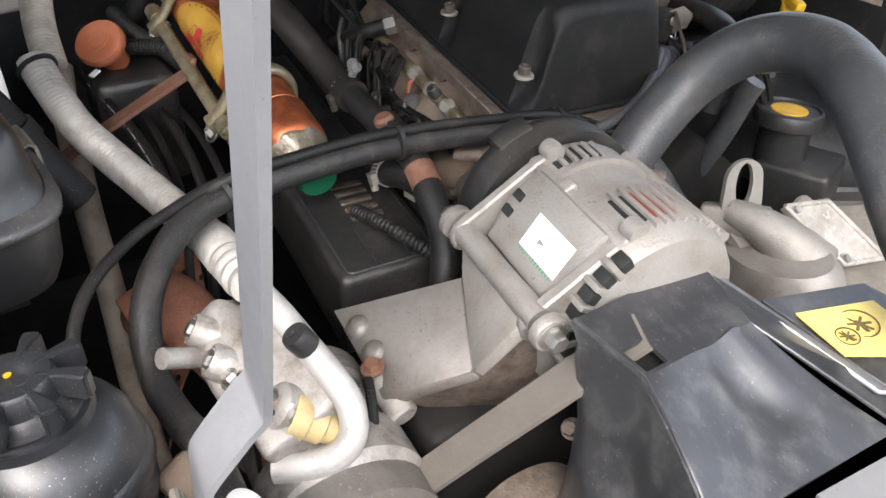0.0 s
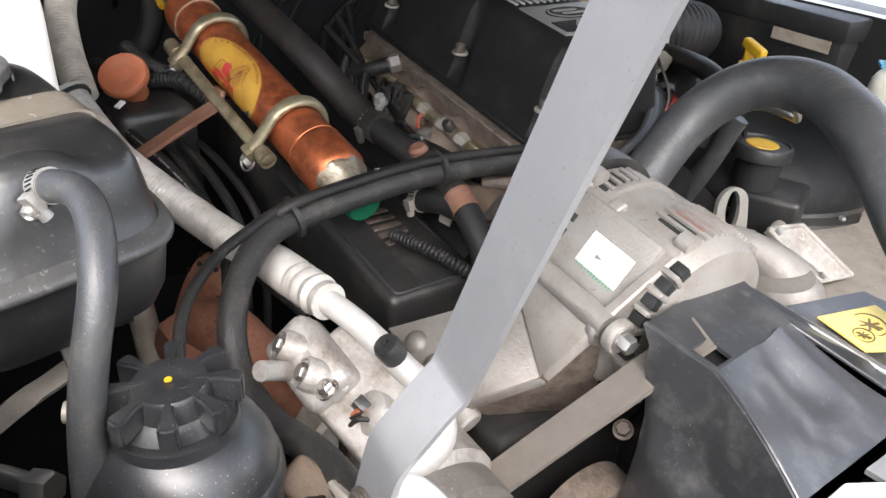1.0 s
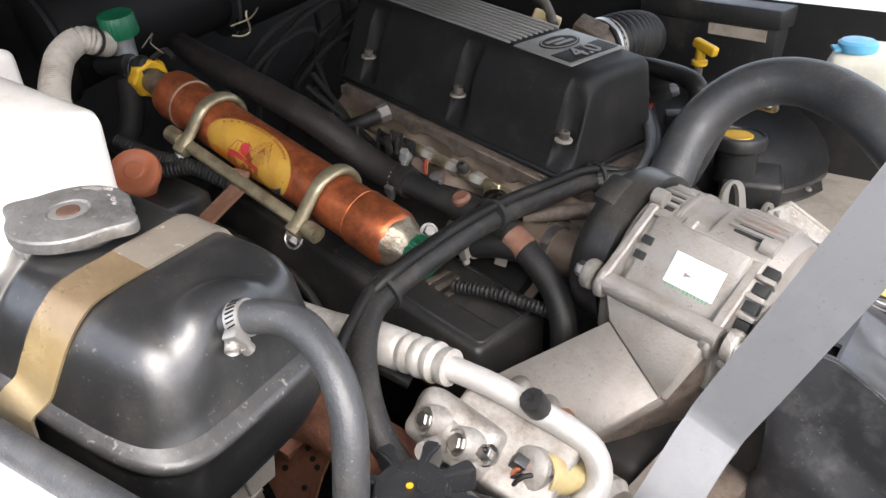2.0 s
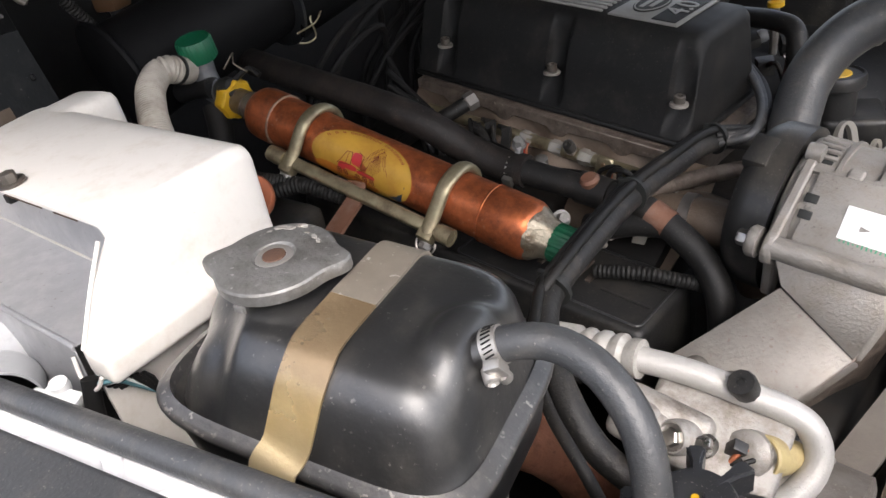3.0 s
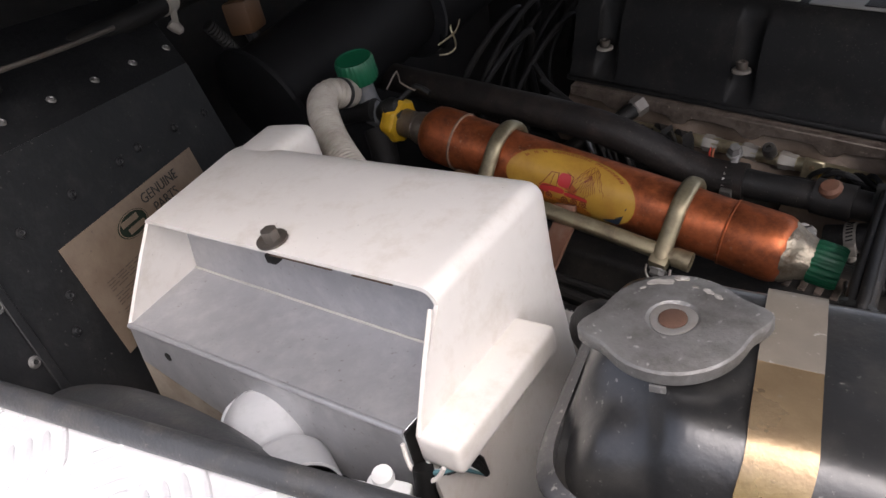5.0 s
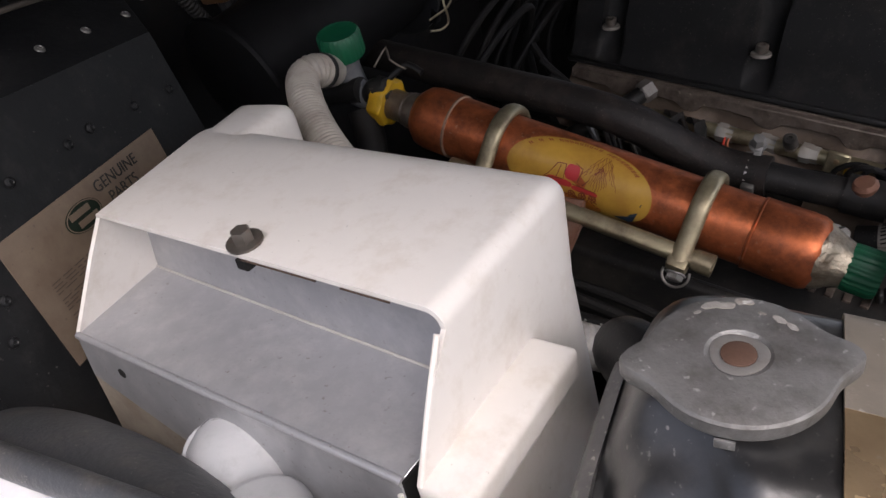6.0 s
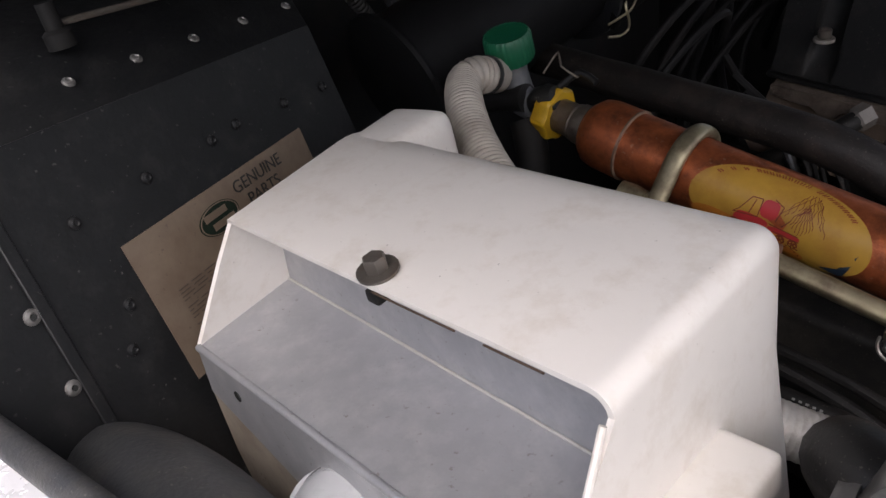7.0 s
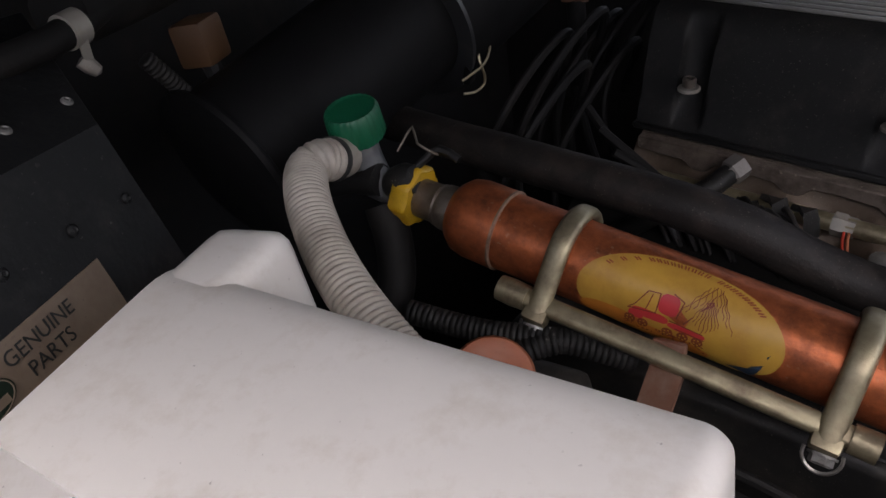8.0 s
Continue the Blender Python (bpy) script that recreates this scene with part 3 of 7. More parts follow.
for y0, y1 in ((-0.22, -0.14), (0.42, 0.52), (1.08, 1.16)):
    a, b = H0 + d * 0.03, H1 - d * 0.03
    plate([(a.x + 0.02, y0, a.z), (b.x + 0.02, y0, b.z), (b.x + 0.02, y1, b.z), (a.x + 0.02, y1, a.z)], (0.02, 0, -0.01), bm=bm)
for k in (0.04, 0.5, 0.94):
    p = H0.lerp(H1, k)
    q = p + d * 0.09
    plate([(p.x + 0.016, -0.22, p.z), (q.x + 0.016, -0.22, q.z), (q.x + 0.016, 1.16, q.z), (p.x + 0.016, 1.16, p.z)], (0.018, 0, -0.009), bm=bm)
part("inner_frame", bm, DEEP, bonnet)

# ---- engine: block, heads, inlet ----
ENG = frame_of((-0.667, 0.41, 1.087), (0.300, -0.027, -0.034))


def eng(x, y, z, rx=0, ry=0, rz=0):
    return ENG @ pose(x, y, z, rx, ry, rz)


def ept(x, y, z):
    return ENG @ Vector((x, y, z))


engine = thing("engine", (-0.68, 0.48, 0.5), "dirty alloy V8 engine with black ribbed inlet plenum", "engine")
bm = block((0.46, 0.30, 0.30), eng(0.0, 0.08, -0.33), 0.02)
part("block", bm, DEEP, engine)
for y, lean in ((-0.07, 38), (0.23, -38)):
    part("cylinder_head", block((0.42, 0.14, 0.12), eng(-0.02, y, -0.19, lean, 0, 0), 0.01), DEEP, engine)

# lower manifold: a level flange, its face with round bolt lobes, and the cast valley below
EY = ENG.to_3x3() @ Vector((0, 1, 0))
ring = [(-0.190, -0.004), (0.150, -0.004), (0.172, 0.004), (0.180, 0.022), (0.182, 0.14), (0.170, 0.168), (0.14, 0.174), (-0.190, 0.174), (-0.198, 0.08)]
bm = plate([ept(x, y, -0.0545) for x, y in ring], ENG.to_3x3() @ Vector((0, 0, -0.012)), 0.0012)
part("manifold_flange", bm, CAST_DIRTY, engine, "grimy cast alloy manifold flange with bolt lobes")
outline = [(0.156, -0.0550)]
for k in range(86):
    x = 0.156 - 0.345 * k / 85
    lobe = max(0.0, *[1 - ((x - c) / 0.0150) ** 2 for c in (-0.133, -0.056, 0.0205, 0.0980)])
    outline.append((x, min(-0.0665 - 0.0012 * math.sin(70 * x), -0.0590 - 0.0165 * math.sqrt(lobe)) if lobe > 0 else -0.0665 - 0.0012 * math.sin(70 * x)))
outline.append((-0.189, -0.0550))
part("flange_face", plate([ept(x, -0.0125, z) for x, z in outline], EY * 0.010, 0.0010), CAST_DIRTY, engine)
grid = []
for x in np.linspace(-0.195, 0.200, 54):
    runner = math.cos(2 * math.pi * (x - 0.0205) / 0.0766)
    row = []
    for k in np.linspace(0, 1, 12):
        swell = runner * math.sin(math.pi * min(1.0, k * 1.1)) * 0.011
        row.append(ept(x, -0.001 - 0.055 * k - 0.030 * k * k - swell * 0.5, -0.064 - 0.075 * k ** 0.8 + swell))
    grid.append(row)
part("valley_casting", skin(grid, 0.004), TAN, engine, "tan-stained cast runners below the flange", 60)
part("lower_manifold", block((0.345, 0.145, 0.05), eng(-0.01, 0.085, -0.092), 0.008), CAST_DIRTY, engine)

# plenum: a tapered rounded cover, recessed at its bolts
PLENUM_END, PLENUM_ROUND = 0.163, 0.013


def plenum_section(x, inset=0.0):
    """Points of the cover's outline across the engine, at x along it; inset draws sides and top in."""
    dent = max(0.0, *[1 - ((x - c) / 0.0135) ** 4 for c in (-0.154, 0.0, 0.149)])
    pts = []
    for y, z, s in ((0.000, -0.0535, 0), (0.001, -0.047, 0), (0.004, -0.041, 0.25), (0.008, -0.028, 0.6), (0.0115, -0.012, 1), (0.014, 0.0, 1), (0.019, 0.018, 0.9), (0.024, 0.031, 0.5), (0.030, 0.041, 0.1), (0.039, 0.047, 0),
                    (0.06, 0.0485, 0), (0.10, 0.0485, 0), (0.134, 0.047, 0), (0.144, 0.040, 0), (0.153, 0.0, 0), (0.163, -0.041, 0), (0.166, -0.047, 0), (0.167, -0.0535, 0)):
        lean = 0.008 * (z + 0.06) / 0.108
        side = inset * (1 if y < 0.083 else -1) * (0.0 if 0.05 < y < 0.13 else 1.0)
        pts.append((x - lean * min(1.0, max(0.0, (x - 0.10) / 0.06)), y + 0.011 * s * dent * (1 - inset / 0.02) + side, z - inset * min(1.0, max(0.0, (z - 0.02) / 0.025))))
    return pts


xs = sorted({*np.linspace(-0.198, PLENUM_END - PLENUM_ROUND, 64).round(4), *[round(c + o, 4) for c in (-0.154, 0.0) for o in (-0.0135, -0.0125, -0.011, 0.011, 0.0125, 0.0135)], 0.1355, 0.1365, 0.138})
bm = bmesh.new()
rows = [[bm.verts.new(ept(*p)) for p in plenum_section(x)] for x in xs]
for q in np.linspace(0, math.pi / 2, 7)[1:]:
    rows.append([bm.verts.new(ept(*p)) for p in plenum_section(PLENUM_END - PLENUM_ROUND + PLENUM_ROUND * math.sin(q), PLENUM_ROUND * (1 - math.cos(q)))])
for a, b in zip(rows, rows[1:]):
    for k in range(len(a) - 1):
        bm.faces.new((a[k], a[k + 1], b[k + 1], b[k]))
bm.faces.new(rows[-1])
bm.faces.new(rows[0])
plenum = part("plenum_cover", bm, PLENUM, engine, "satin black plenum cover", 50)
bm = plate([ept(x, y, -0.0540) for x, y in ((-0.2, -0.003), (0.160, -0.003), (0.167, 0.006), (0.168, 0.162), (0.158, 0.170), (-0.2, 0.170))], ENG.to_3x3() @ Vector((0, 0, 0.006)), 0.0015)
part("plenum_lip", bm, PLENUM, engine)
for i in range(10):
    part("rib", block((0.235, 0.0042, 0.003), eng(-0.083, 0.047 + i * 0.0093, 0.0492), 0.0012, 1), BADGE, plenum, "" if i else "worn grey raised rib")
badge = part("badge_plate", block((0.078, 0.094, 0.002), eng(0.0825, 0.0885, 0.049), 0.0008), BADGE, plenum, "grey badge plate with an oval and engine size")
bm = lathe([(0, 0), (0.019, 0), (0.019, 0.0012), (0, 0.0012)], eng(0.069, 0.0885, 0.0498) @ Matrix.Diagonal((0.85, 1.55, 1, 1)), 32)
part("oval", bm, PLENUM, badge)
bm = bmesh.new()
for k in (-1, 1):
    block((0.0045, 0.030, 0.0008), eng(0.069 + k * 0.004, 0.0885 + k * 0.003, 0.0513), bm=bm)
for a in range(28):
    q = 2 * math.pi * a / 28
    block((0.0012, 0.0052, 0.0008), eng(0.069 + 0.0145 * math.cos(q), 0.0885 + 0.0265 * math.sin(q), 0.0513, 0, 0, math.degrees(math.atan2(0.0265 * math.cos(q), -0.0145 * math.sin(q))) - 90), bm=bm)
part("oval_marks", bm, BADGE, badge)
part("size_panel", block((0.026, 0.084, 0.0012), eng(0.1035, 0.0885, 0.0502), 0.0004), PLENUM, badge)
part("writing", letters("4.0", 0.034, eng(0.1035, 0.0885, 0.0512, 0, 0, 90), 0.001), BADGE, badge)
for c in (-0.154, 0.0, 0.149):
    boss = part("bolt_boss", lathe([(0, -0.008), (0.0092, -0.0075), (0.0092, -0.0058), (0.0086, -0.0050), (0, -0.005)], eng(c, 0.006, -0.005), 18), FAR_METAL, engine, "dull alloy washer")
    part("bolt", hexbolt(ept(c, 0.006, -0.0102), ENG.to_3x3() @ Vector((0, 0, 1)), 0.0056, 0.0082, 0.0, True), BOLT_DARK, boss, "dark socket-head bolt")

# fuel rail, injectors and their wires
RY, RZ = -0.0215, -0.0835
EUP, EX = ENG.to_3x3() @ Vector((0, 0, 1)), ENG.to_3x3() @ Vector((1, 0, 0))
bm = sweep([ept(-0.165, RY, RZ - 0.002), ept(-0.06, RY, RZ), ept(0.05, RY, RZ), ept(0.16, RY, RZ - 0.001)], 0.0070, 14)
rail = part("fuel_rail", bm, GOLD, engine, "dull passivated fuel rail")
bm = lathe([(0, 0), (0.0050, 0), (0.0050, 0.0045), (0.0068, 0.005), (0.0068, 0.0085), (0, 0.0085)], axis_frame(ept(0.0500, RY - 0.003, RZ + 0.003), EUP * 0.75 - EY * 0.55), 6)
part("valve_nut", bm, STEEL, rail, "steel valve nut")
part("valve_cap", lathe([(0, 0.008), (0.0062, 0.008), (0.0066, 0.010), (0.0062, 0.0185), (0.005, 0.020), (0.0025, 0.020), (0.002, 0.017), (0, 0.017)], axis_frame(ept(0.0500, RY - 0.003, RZ + 0.003), EUP * 0.75 - EY * 0.55), 16), BLACK_PLASTIC, rail, "small black valve cap")
tab = plate([ept(0.082, RY - 0.008, RZ + 0.012), ept(0.101, RY - 0.008, RZ + 0.011), ept(0.098, RY - 0.014, RZ - 0.024), ept(0.080, RY - 0.014, RZ - 0.023)], EY * 0.004, 0.0012)
tab = part("rail_bracket", tab, GOLD, engine, "dull plated rail bracket")
for dz in (0.004, -0.008, -0.017):
    part("rivet", lathe([(0, 0), (0.0028, 0), (0.0022, 0.0012), (0, 0.0014)], axis_frame(ept(0.0905, RY - 0.0096 + 0.0002 * dz / 0.01, RZ + dz), -EY), 10), BRASS, tab)
for c in (-0.133, -0.056, 0.0205, 0.120):
    bm = lathe([(0, 0), (0.0075, 0), (0.0075, 0.010), (0.0060, 0.012), (0.0060, 0.024), (0.0080, 0.025), (0.0080, 0.032), (0, 0.034)], axis_frame(ept(c, RY - 0.014, RZ - 0.036), -EY * 0.25 + EUP * 0.95), 14)
    one = part("injector", bm, ZINC if c > 0 else BLACK_PLASTIC, engine, "grey alloy injector" if c == 0.120 else "")
    part("injector_clip", block((0.013, 0.0025, 0.007), eng(c, RY - 0.023, RZ - 0.018, 15, 0, 0), 0.0008), STEEL, one)
# flat conduit loops over the rail, and a black hose from a hexagon union in the flange
for x, w, top in ((-0.058, 0.0125, 0.012), (-0.035, 0.0110, 0.010), (-0.078, 0.0090, 0.004)):
    part("conduit_loop", ribbon([ept(x - 0.012, RY - 0.004, RZ + top - 0.004), ept(x, RY - 0.010, RZ + top), ept(x + 0.006, RY - 0.020, RZ - 0.004), ept(x + 0.003, RY - 0.027, RZ - 0.024), ept(x - 0.004, RY - 0.034, RZ - 0.050)], w, 0.0045, EX), LOOM, engine)
UNION = ept(-0.099, -0.0135, -0.0610)
UAX = (-EY * 0.86 - EUP * 0.32 - EX * 0.40).normalized()
part("hose_union", lathe([(0, -0.004), (0.0112, -0.004), (0.0112, 0.008), (0.0090, 0.010), (0.0085, 0.013), (0, 0.013)], axis_frame(UNION, UAX), 6), CAST_GREY, engine, "plated hexagon hose union")
part("breather_hose", sweep([UNION + UAX * 0.009, UNION + UAX * 0.030, UNION + UAX * 0.045 - EX * 0.010 - EUP * 0.006, UNION + UAX * 0.060 - EX * 0.030 - EUP * 0.020, UNION + UAX * 0.070 - EX * 0.060 - EUP * 0.045], 0.0088, 14), RUBBER, engine)
random.seed(4)
for i in range(16):
    x = -0.185 + 0.13 * random.random()
    a, b = random.random(), random.random()
    part("wire", sweep([ept(x, RY - 0.004, RZ - 0.020), ept(x + 0.012, RY - 0.016 - 0.012 * a, RZ + 0.004 + 0.012 * b), ept(x + 0.034, RY - 0.030 - 0.012 * b, RZ - 0.002 + 0.008 * a), ept(x + 0.055, RY - 0.045, RZ - 0.030)], 0.0022 + 0.0022 * a, 8), random.choice((LEAD, RUBBER, LOOM, RUBBER_GREY)), engine)
for i in range(5):
    x = 0.085 + 0.012 * i
    part("wire", sweep([ept(x, RY - 0.014, RZ - 0.024), ept(x + 0.010, RY - 0.020, RZ + 0.004 + 0.003 * i), ept(x + 0.030, RY - 0.018 - 0.004 * i, RZ + 0.012), ept(x + 0.055, RY - 0.030, RZ + 0.004), ept(x + 0.062, RY - 0.046, RZ - 0.020)], 0.0024 + 0.0005 * (i % 2), 8), (LEAD, LOOM, RUBBER_GREY)[i % 3], engine)
for x, m in ((-0.010, WIRE_RED), (-0.0065, ORANGE), (0.0985, YELLOW), (0.1020, ORANGE)):
    part("wire", sweep([ept(x, RY - 0.004, RZ + 0.001), ept(x + 0.001, RY - 0.012, RZ - 0.004), ept(x + 0.004, RY - 0.014, RZ - 0.016)], 0.0012, 6), m, engine, "bare coloured wire")
part("earth_stud", hexbolt(tuple(ept(0.004, RY - 0.040, RZ - 0.030)), tuple(-EY * 0.5 + EUP * 0.85), 0.0055, 0.010, 0.008), ZINC, engine)
part("earth_stud", hexbolt(tuple(ept(-0.022, RY - 0.040, RZ - 0.028)), tuple(-EY * 0.4 + EUP * 0.9), 0.0062, 0.012, 0.008), CAST_GREY, engine)

# unions, ties and short pipes in the valley
for x in (-0.012, 0.028, 0.066):
    part("rail_union", lathe([(0, -0.008), (0.0092, -0.008), (0.0092, 0.000), (0.0080, 0.002), (0.0080, 0.008), (0, 0.008)], axis_frame(ept(x, RY, RZ), EX), 6), PLATED, engine, "dull plated rail union" if x < 0 else "")
for k in range(4):
    x = -0.015 + 0.034 * k
    part("injector_plug", block((0.016, 0.013, 0.013), eng(x, RY - 0.030, RZ - 0.026 + 0.003 * (k % 2), 25, 10 * (k % 3), 15), 0.003, 2), BLACK_PLASTIC, engine)
    part("wire", sweep([ept(x, RY - 0.034, RZ - 0.020), ept(x + 0.008, RY - 0.044, RZ - 0.006), ept(x + 0.024, RY - 0.040, RZ + 0.001), ept(x + 0.040, RY - 0.034, RZ - 0.022)], 0.0026, 8), (LOOM, RUBBER_GREY)[k % 2], engine)
part("vacuum_pipe", sweep([ept(-0.09, RY - 0.020, RZ - 0.010), ept(-0.03, RY - 0.036, RZ + 0.002), ept(0.03, RY - 0.040, RZ - 0.004), ept(0.09, RY - 0.030, RZ + 0.000), ept(0.14, RY - 0.024, RZ - 0.012)], 0.0040, 10), LEAD, engine)

# ignition leads, sweeping down behind the plenum
for i in range(7):
    x, y, z = -0.245 - 0.018 * (i % 3), 0.10 - 0.03 * i, 0.012 - 0.012 * (i % 4)
    part("ignition_lead", sweep([ept(x - 0.02, y + 0.09, z - 0.05), ept(x + 0.01, y + 0.06, z + 0.018), ept(x + 0.005, y + 0.0, z), ept(x - 0.01, y - 0.05, z - 0.06), ept(x, y - 0.07, z - 0.12)], 0.004, 8), LEAD, engine)
for i in range(5):
    part("ignition_lead", sweep([ept(-0.30 + 0.03 * i, 0.05 - 0.03 * i, -0.04), ept(-0.26 + 0.04 * i, -0.03, -0.07 - 0.008 * i), ept(-0.2 + 0.04 * i, -0.06, -0.13)], 0.004, 8), LEAD, engine)

# rocker cover below the copper tube
RC = frame_of((-0.462, 0.239, 0.945), (0.30, -0.02, -0.03))
rocker = part("rocker_cover", block((0.442, 0.100, 0.080), RC @ pose(-0.214, 0.0, -0.040), 0.009, 4, taper=0.965), BLACK_PLASTIC, engine, "black rocker cover with raised ribs")
edge = []
for cx, cy, a0 in ((-0.012, 0.034, 0), (-0.20, 0.034, 90), (-0.20, -0.034, 180), (-0.012, -0.034, 270)):
    edge += [RC @ Vector((cx + 0.006 * math.cos(radians(a0 + k)), cy + 0.006 * math.sin(radians(a0 + k)), 0.0004)) for k in (0, 30, 60, 90)]
part("edge_rim", sweep([tuple(p) for p in edge + edge[:1]], 0.0011, 6, smooth=False), FADED, rocker, "worn greyed edge")
for i in range(5):
    part("rib", block((0.006, 0.03, 0.003), RC @ pose(-0.075 - i * 0.013, 0.005, 0.0008), 0.001), CAST_DIRTY, rocker)
for i in range(2):
    part("rib", block((0.05, 0.003, 0.002), RC @ pose(-0.035, -0.012 + 0.03 * i, 0.0004), 0.0008), BLACK_PLASTIC, rocker)

# heater hose with clips and a copper joint
hoses = thing("heater_hose", (-0.63, 0.28, 1.02), "black rubber heater hose with steel clip and copper joint", "hose")
H = [(-1.30, 0.36, 1.10), (-1.1, 0.31, 1.112), (-0.96, 0.285, 1.104), (-0.86, 0.270, 1.097), (-0.77, 0.260, 1.088), (-0.725, 0.264, 1.073), (-0.69, 0.276, 1.048), (-0.655, 0.281, 1.032), (-0.622, 0.282, 1.028)]
part("hose", sweep(H, 0.0158, 18, wobble=0.05), HOSE_BROWN, hoses)
jubilee((-0.634, 0.2815, 1.029), (0.31, 0.01, -0.04), 0.0145, hoses, STEEL, 0.010, 200)
part("joint_pipe", sweep([(-0.63, 0.2815, 1.029), (-0.59, 0.283, 1.023), (-0.545, 0.284, 1.018)], 0.0125, 14), RUBBER, hoses)
part("joint_sleeve", sweep([(-0.566, 0.284, 1.021), (-0.535, 0.283, 1.017)], 0.0155, 14), RUBBER, hoses)
part("hose_end", sweep([(-0.54, 0.284, 1.018), (-0.50, 0.280, 1.012), (-0.465, 0.275, 0.994), (-0.441, 0.272, 0.972), (-0.425, 0.262, 0.945), (-0.42, 0.255, 0.90)], 0.0125, 14), RUBBER, hoses)
part("copper_band", sweep([(-0.495, 0.2795, 1.0105), (-0.477, 0.277, 1.002)], 0.0131, 14), POST_RUST, hoses, "rust-red band round the hose")
part("red_valve", lathe([(0, 0), (0.009, 0), (0.0095, 0.005), (0.007, 0.008), (0, 0.008)], axis_frame((-0.552, 0.279, 1.029), (-0.1, -0.3, 1)), 14), POST_RUST, hoses, "rust-red valve cap")
part("clip_ear", block((0.006, 0.006, 0.016), pose(-0.632, 0.288, 1.047, -25, 10, 0), 0.001), ZINC, hoses)
part("clip_ear", hexbolt((-0.634, 0.291, 1.050), (0.2, -0.4, 0.85), 0.0055, 0.010, 0.007), ZINC, hoses)
part("clip_ear", hexbolt((-0.5645, 0.2435, 1.0080), (0.6, -0.5, 0.5), 0.0058, 0.013, 0.0085), ZINC, hoses)
pump = thing("water_pump_hose", (-0.50, 0.33, 0.9), "brown-stained bottom hose joint beside the rocker cover", "hose")
part("hose", sweep([(-0.60, 0.33, 0.96), (-0.53, 0.325, 0.975), (-0.47, 0.33, 0.98), (-0.40, 0.34, 0.96)], 0.021, 16, wobble=0.06), TAN, pump, "brown-stained pipe")
part("clip", sweep([(-0.485, 0.33, 0.98), (-0.475, 0.33, 0.98)], 0.0235, 16, smooth=False), STEEL, pump)
part("coupling", sweep([(-0.552, 0.268, 0.990), (-0.530, 0.268, 0.994), (-0.505, 0.273, 1.000), (-0.480, 0.277, 1.001)], 0.0118, 14), RUBBER, pump)
jubilee((-0.532, 0.268, 0.9937), (0.98, 0.05, 0.18), 0.0119, pump, FAR_METAL, 0.009, 190)
part("screw", hexbolt((-0.480, 0.306, 0.985), (0.3, -0.7, 0.4), 0.005, 0.014), BOLT_DARK, pump)
part("elbow", sweep([(-0.545, 0.36, 0.955), (-0.505, 0.352, 0.968), (-0.468, 0.358, 0.962), (-0.438, 0.372, 0.935), (-0.425, 0.38, 0.89)], 0.025, 18, wobble=0.1), TAN, pump)
jubilee((-0.4985, 0.3515, 0.9675), (1, -0.02, 0.2), 0.0262, pump, PLATED, 0.010, 150)
part("pale_tab", block((0.012, 0.004, 0.016), pose(-0.504, 0.276, 0.984, 20, 15, 25), 0.001), PLATED, pump)
part("nut", hexbolt((-0.504, 0.333, 0.985), (-0.1, -0.6, 0.75), 0.0075, 0.010, 0.010), ZINC, pump)
single("split_conduit", sweep([(-0.53, 0.235, 0.966), (-0.49, 0.245, 0.968), (-0.455, 0.262, 0.958), (-0.43, 0.285, 0.94)], 0.0058, 10, rib=0.0009, pitch=0.0042), RUBBER, "black ribbed conduit behind the rocker cover", "conduit")

# big curved radiator hose
top_hose = thing("radiator_hose", (-0.42, 0.46, 0.95), "thick black radiator top hose curving over the alternator", "hose")
H = [(-0.435, 0.40, 0.94), (-0.430, 0.435, 0.985), (-0.432, 0.47, 1.022), (-0.431, 0.505, 1.054), (-0.415, 0.527, 1.083), (-0.387, 0.540, 1.105), (-0.35, 0.543, 1.115), (-0.31, 0.53, 1.114), (-0.262, 0.50, 1.102), (-0.20, 0.47, 1.06), (-0.14, 0.46, 1.0), (-0.11, 0.46, 0.93)]
part("hose", sweep([(x, y, z - 0.003) for x, y, z in H], 0.0232, 22, wobble=0.02), RUBBER_GREY, top_hose)
jubilee((-0.433, 0.425, 0.970), (0.0, 0.6, 0.75), 0.0235, top_hose, ZINC, 0.011, 120)
single("bypass_hose", sweep([(-0.442, 0.622, 1.036), (-0.447, 0.62, 1.022), (-0.466, 0.62, 0.967), (-0.50, 0.62, 0.89), (-0.52, 0.61, 0.83)], 0.0115, 12), RUBBER_GREY, "thin black hose beside the reservoir", "hose")

# ---- copper heat exchanger on its bracket ----
CU0, CU1 = Vector((-0.893, 0.2002, 1.0945)), Vector((-0.5662, 0.2031, 1.0157))
CUA = (CU1 - CU0).normalized()
CUL = (CU1 - CU0).length
CUF = frame_of(CU0, CUA)
CR = 0.0264


def cu(s, y=0.0, z=0.0):
    return CUF @ Vector((s, y, z))


def cu_axis(s):
    return axis_frame(cu(s), CUA)


exch = thing("heat_exchanger", tuple(cu(0.16, 0, -0.06)), "tarnished copper tube heat exchanger clamped to a rail", "heat exchanger")
part("tube", lathe([(0.0, 0.033), (CR, 0.033), (CR, CUL - 0.044), (0.0, CUL - 0.044)], cu_axis(0), 40), COPPER, exch)
part("end_cap", lathe([(0, -0.007), (0.013, -0.007), (0.021, -0.0045), (0.0262, 0.002), (0.0278, 0.010), (0.0278, 0.0315), (0.0274, 0.0335), (0.0262, 0.0345), (0, 0.0345)], cu_axis(0), 40), COPPER, exch)
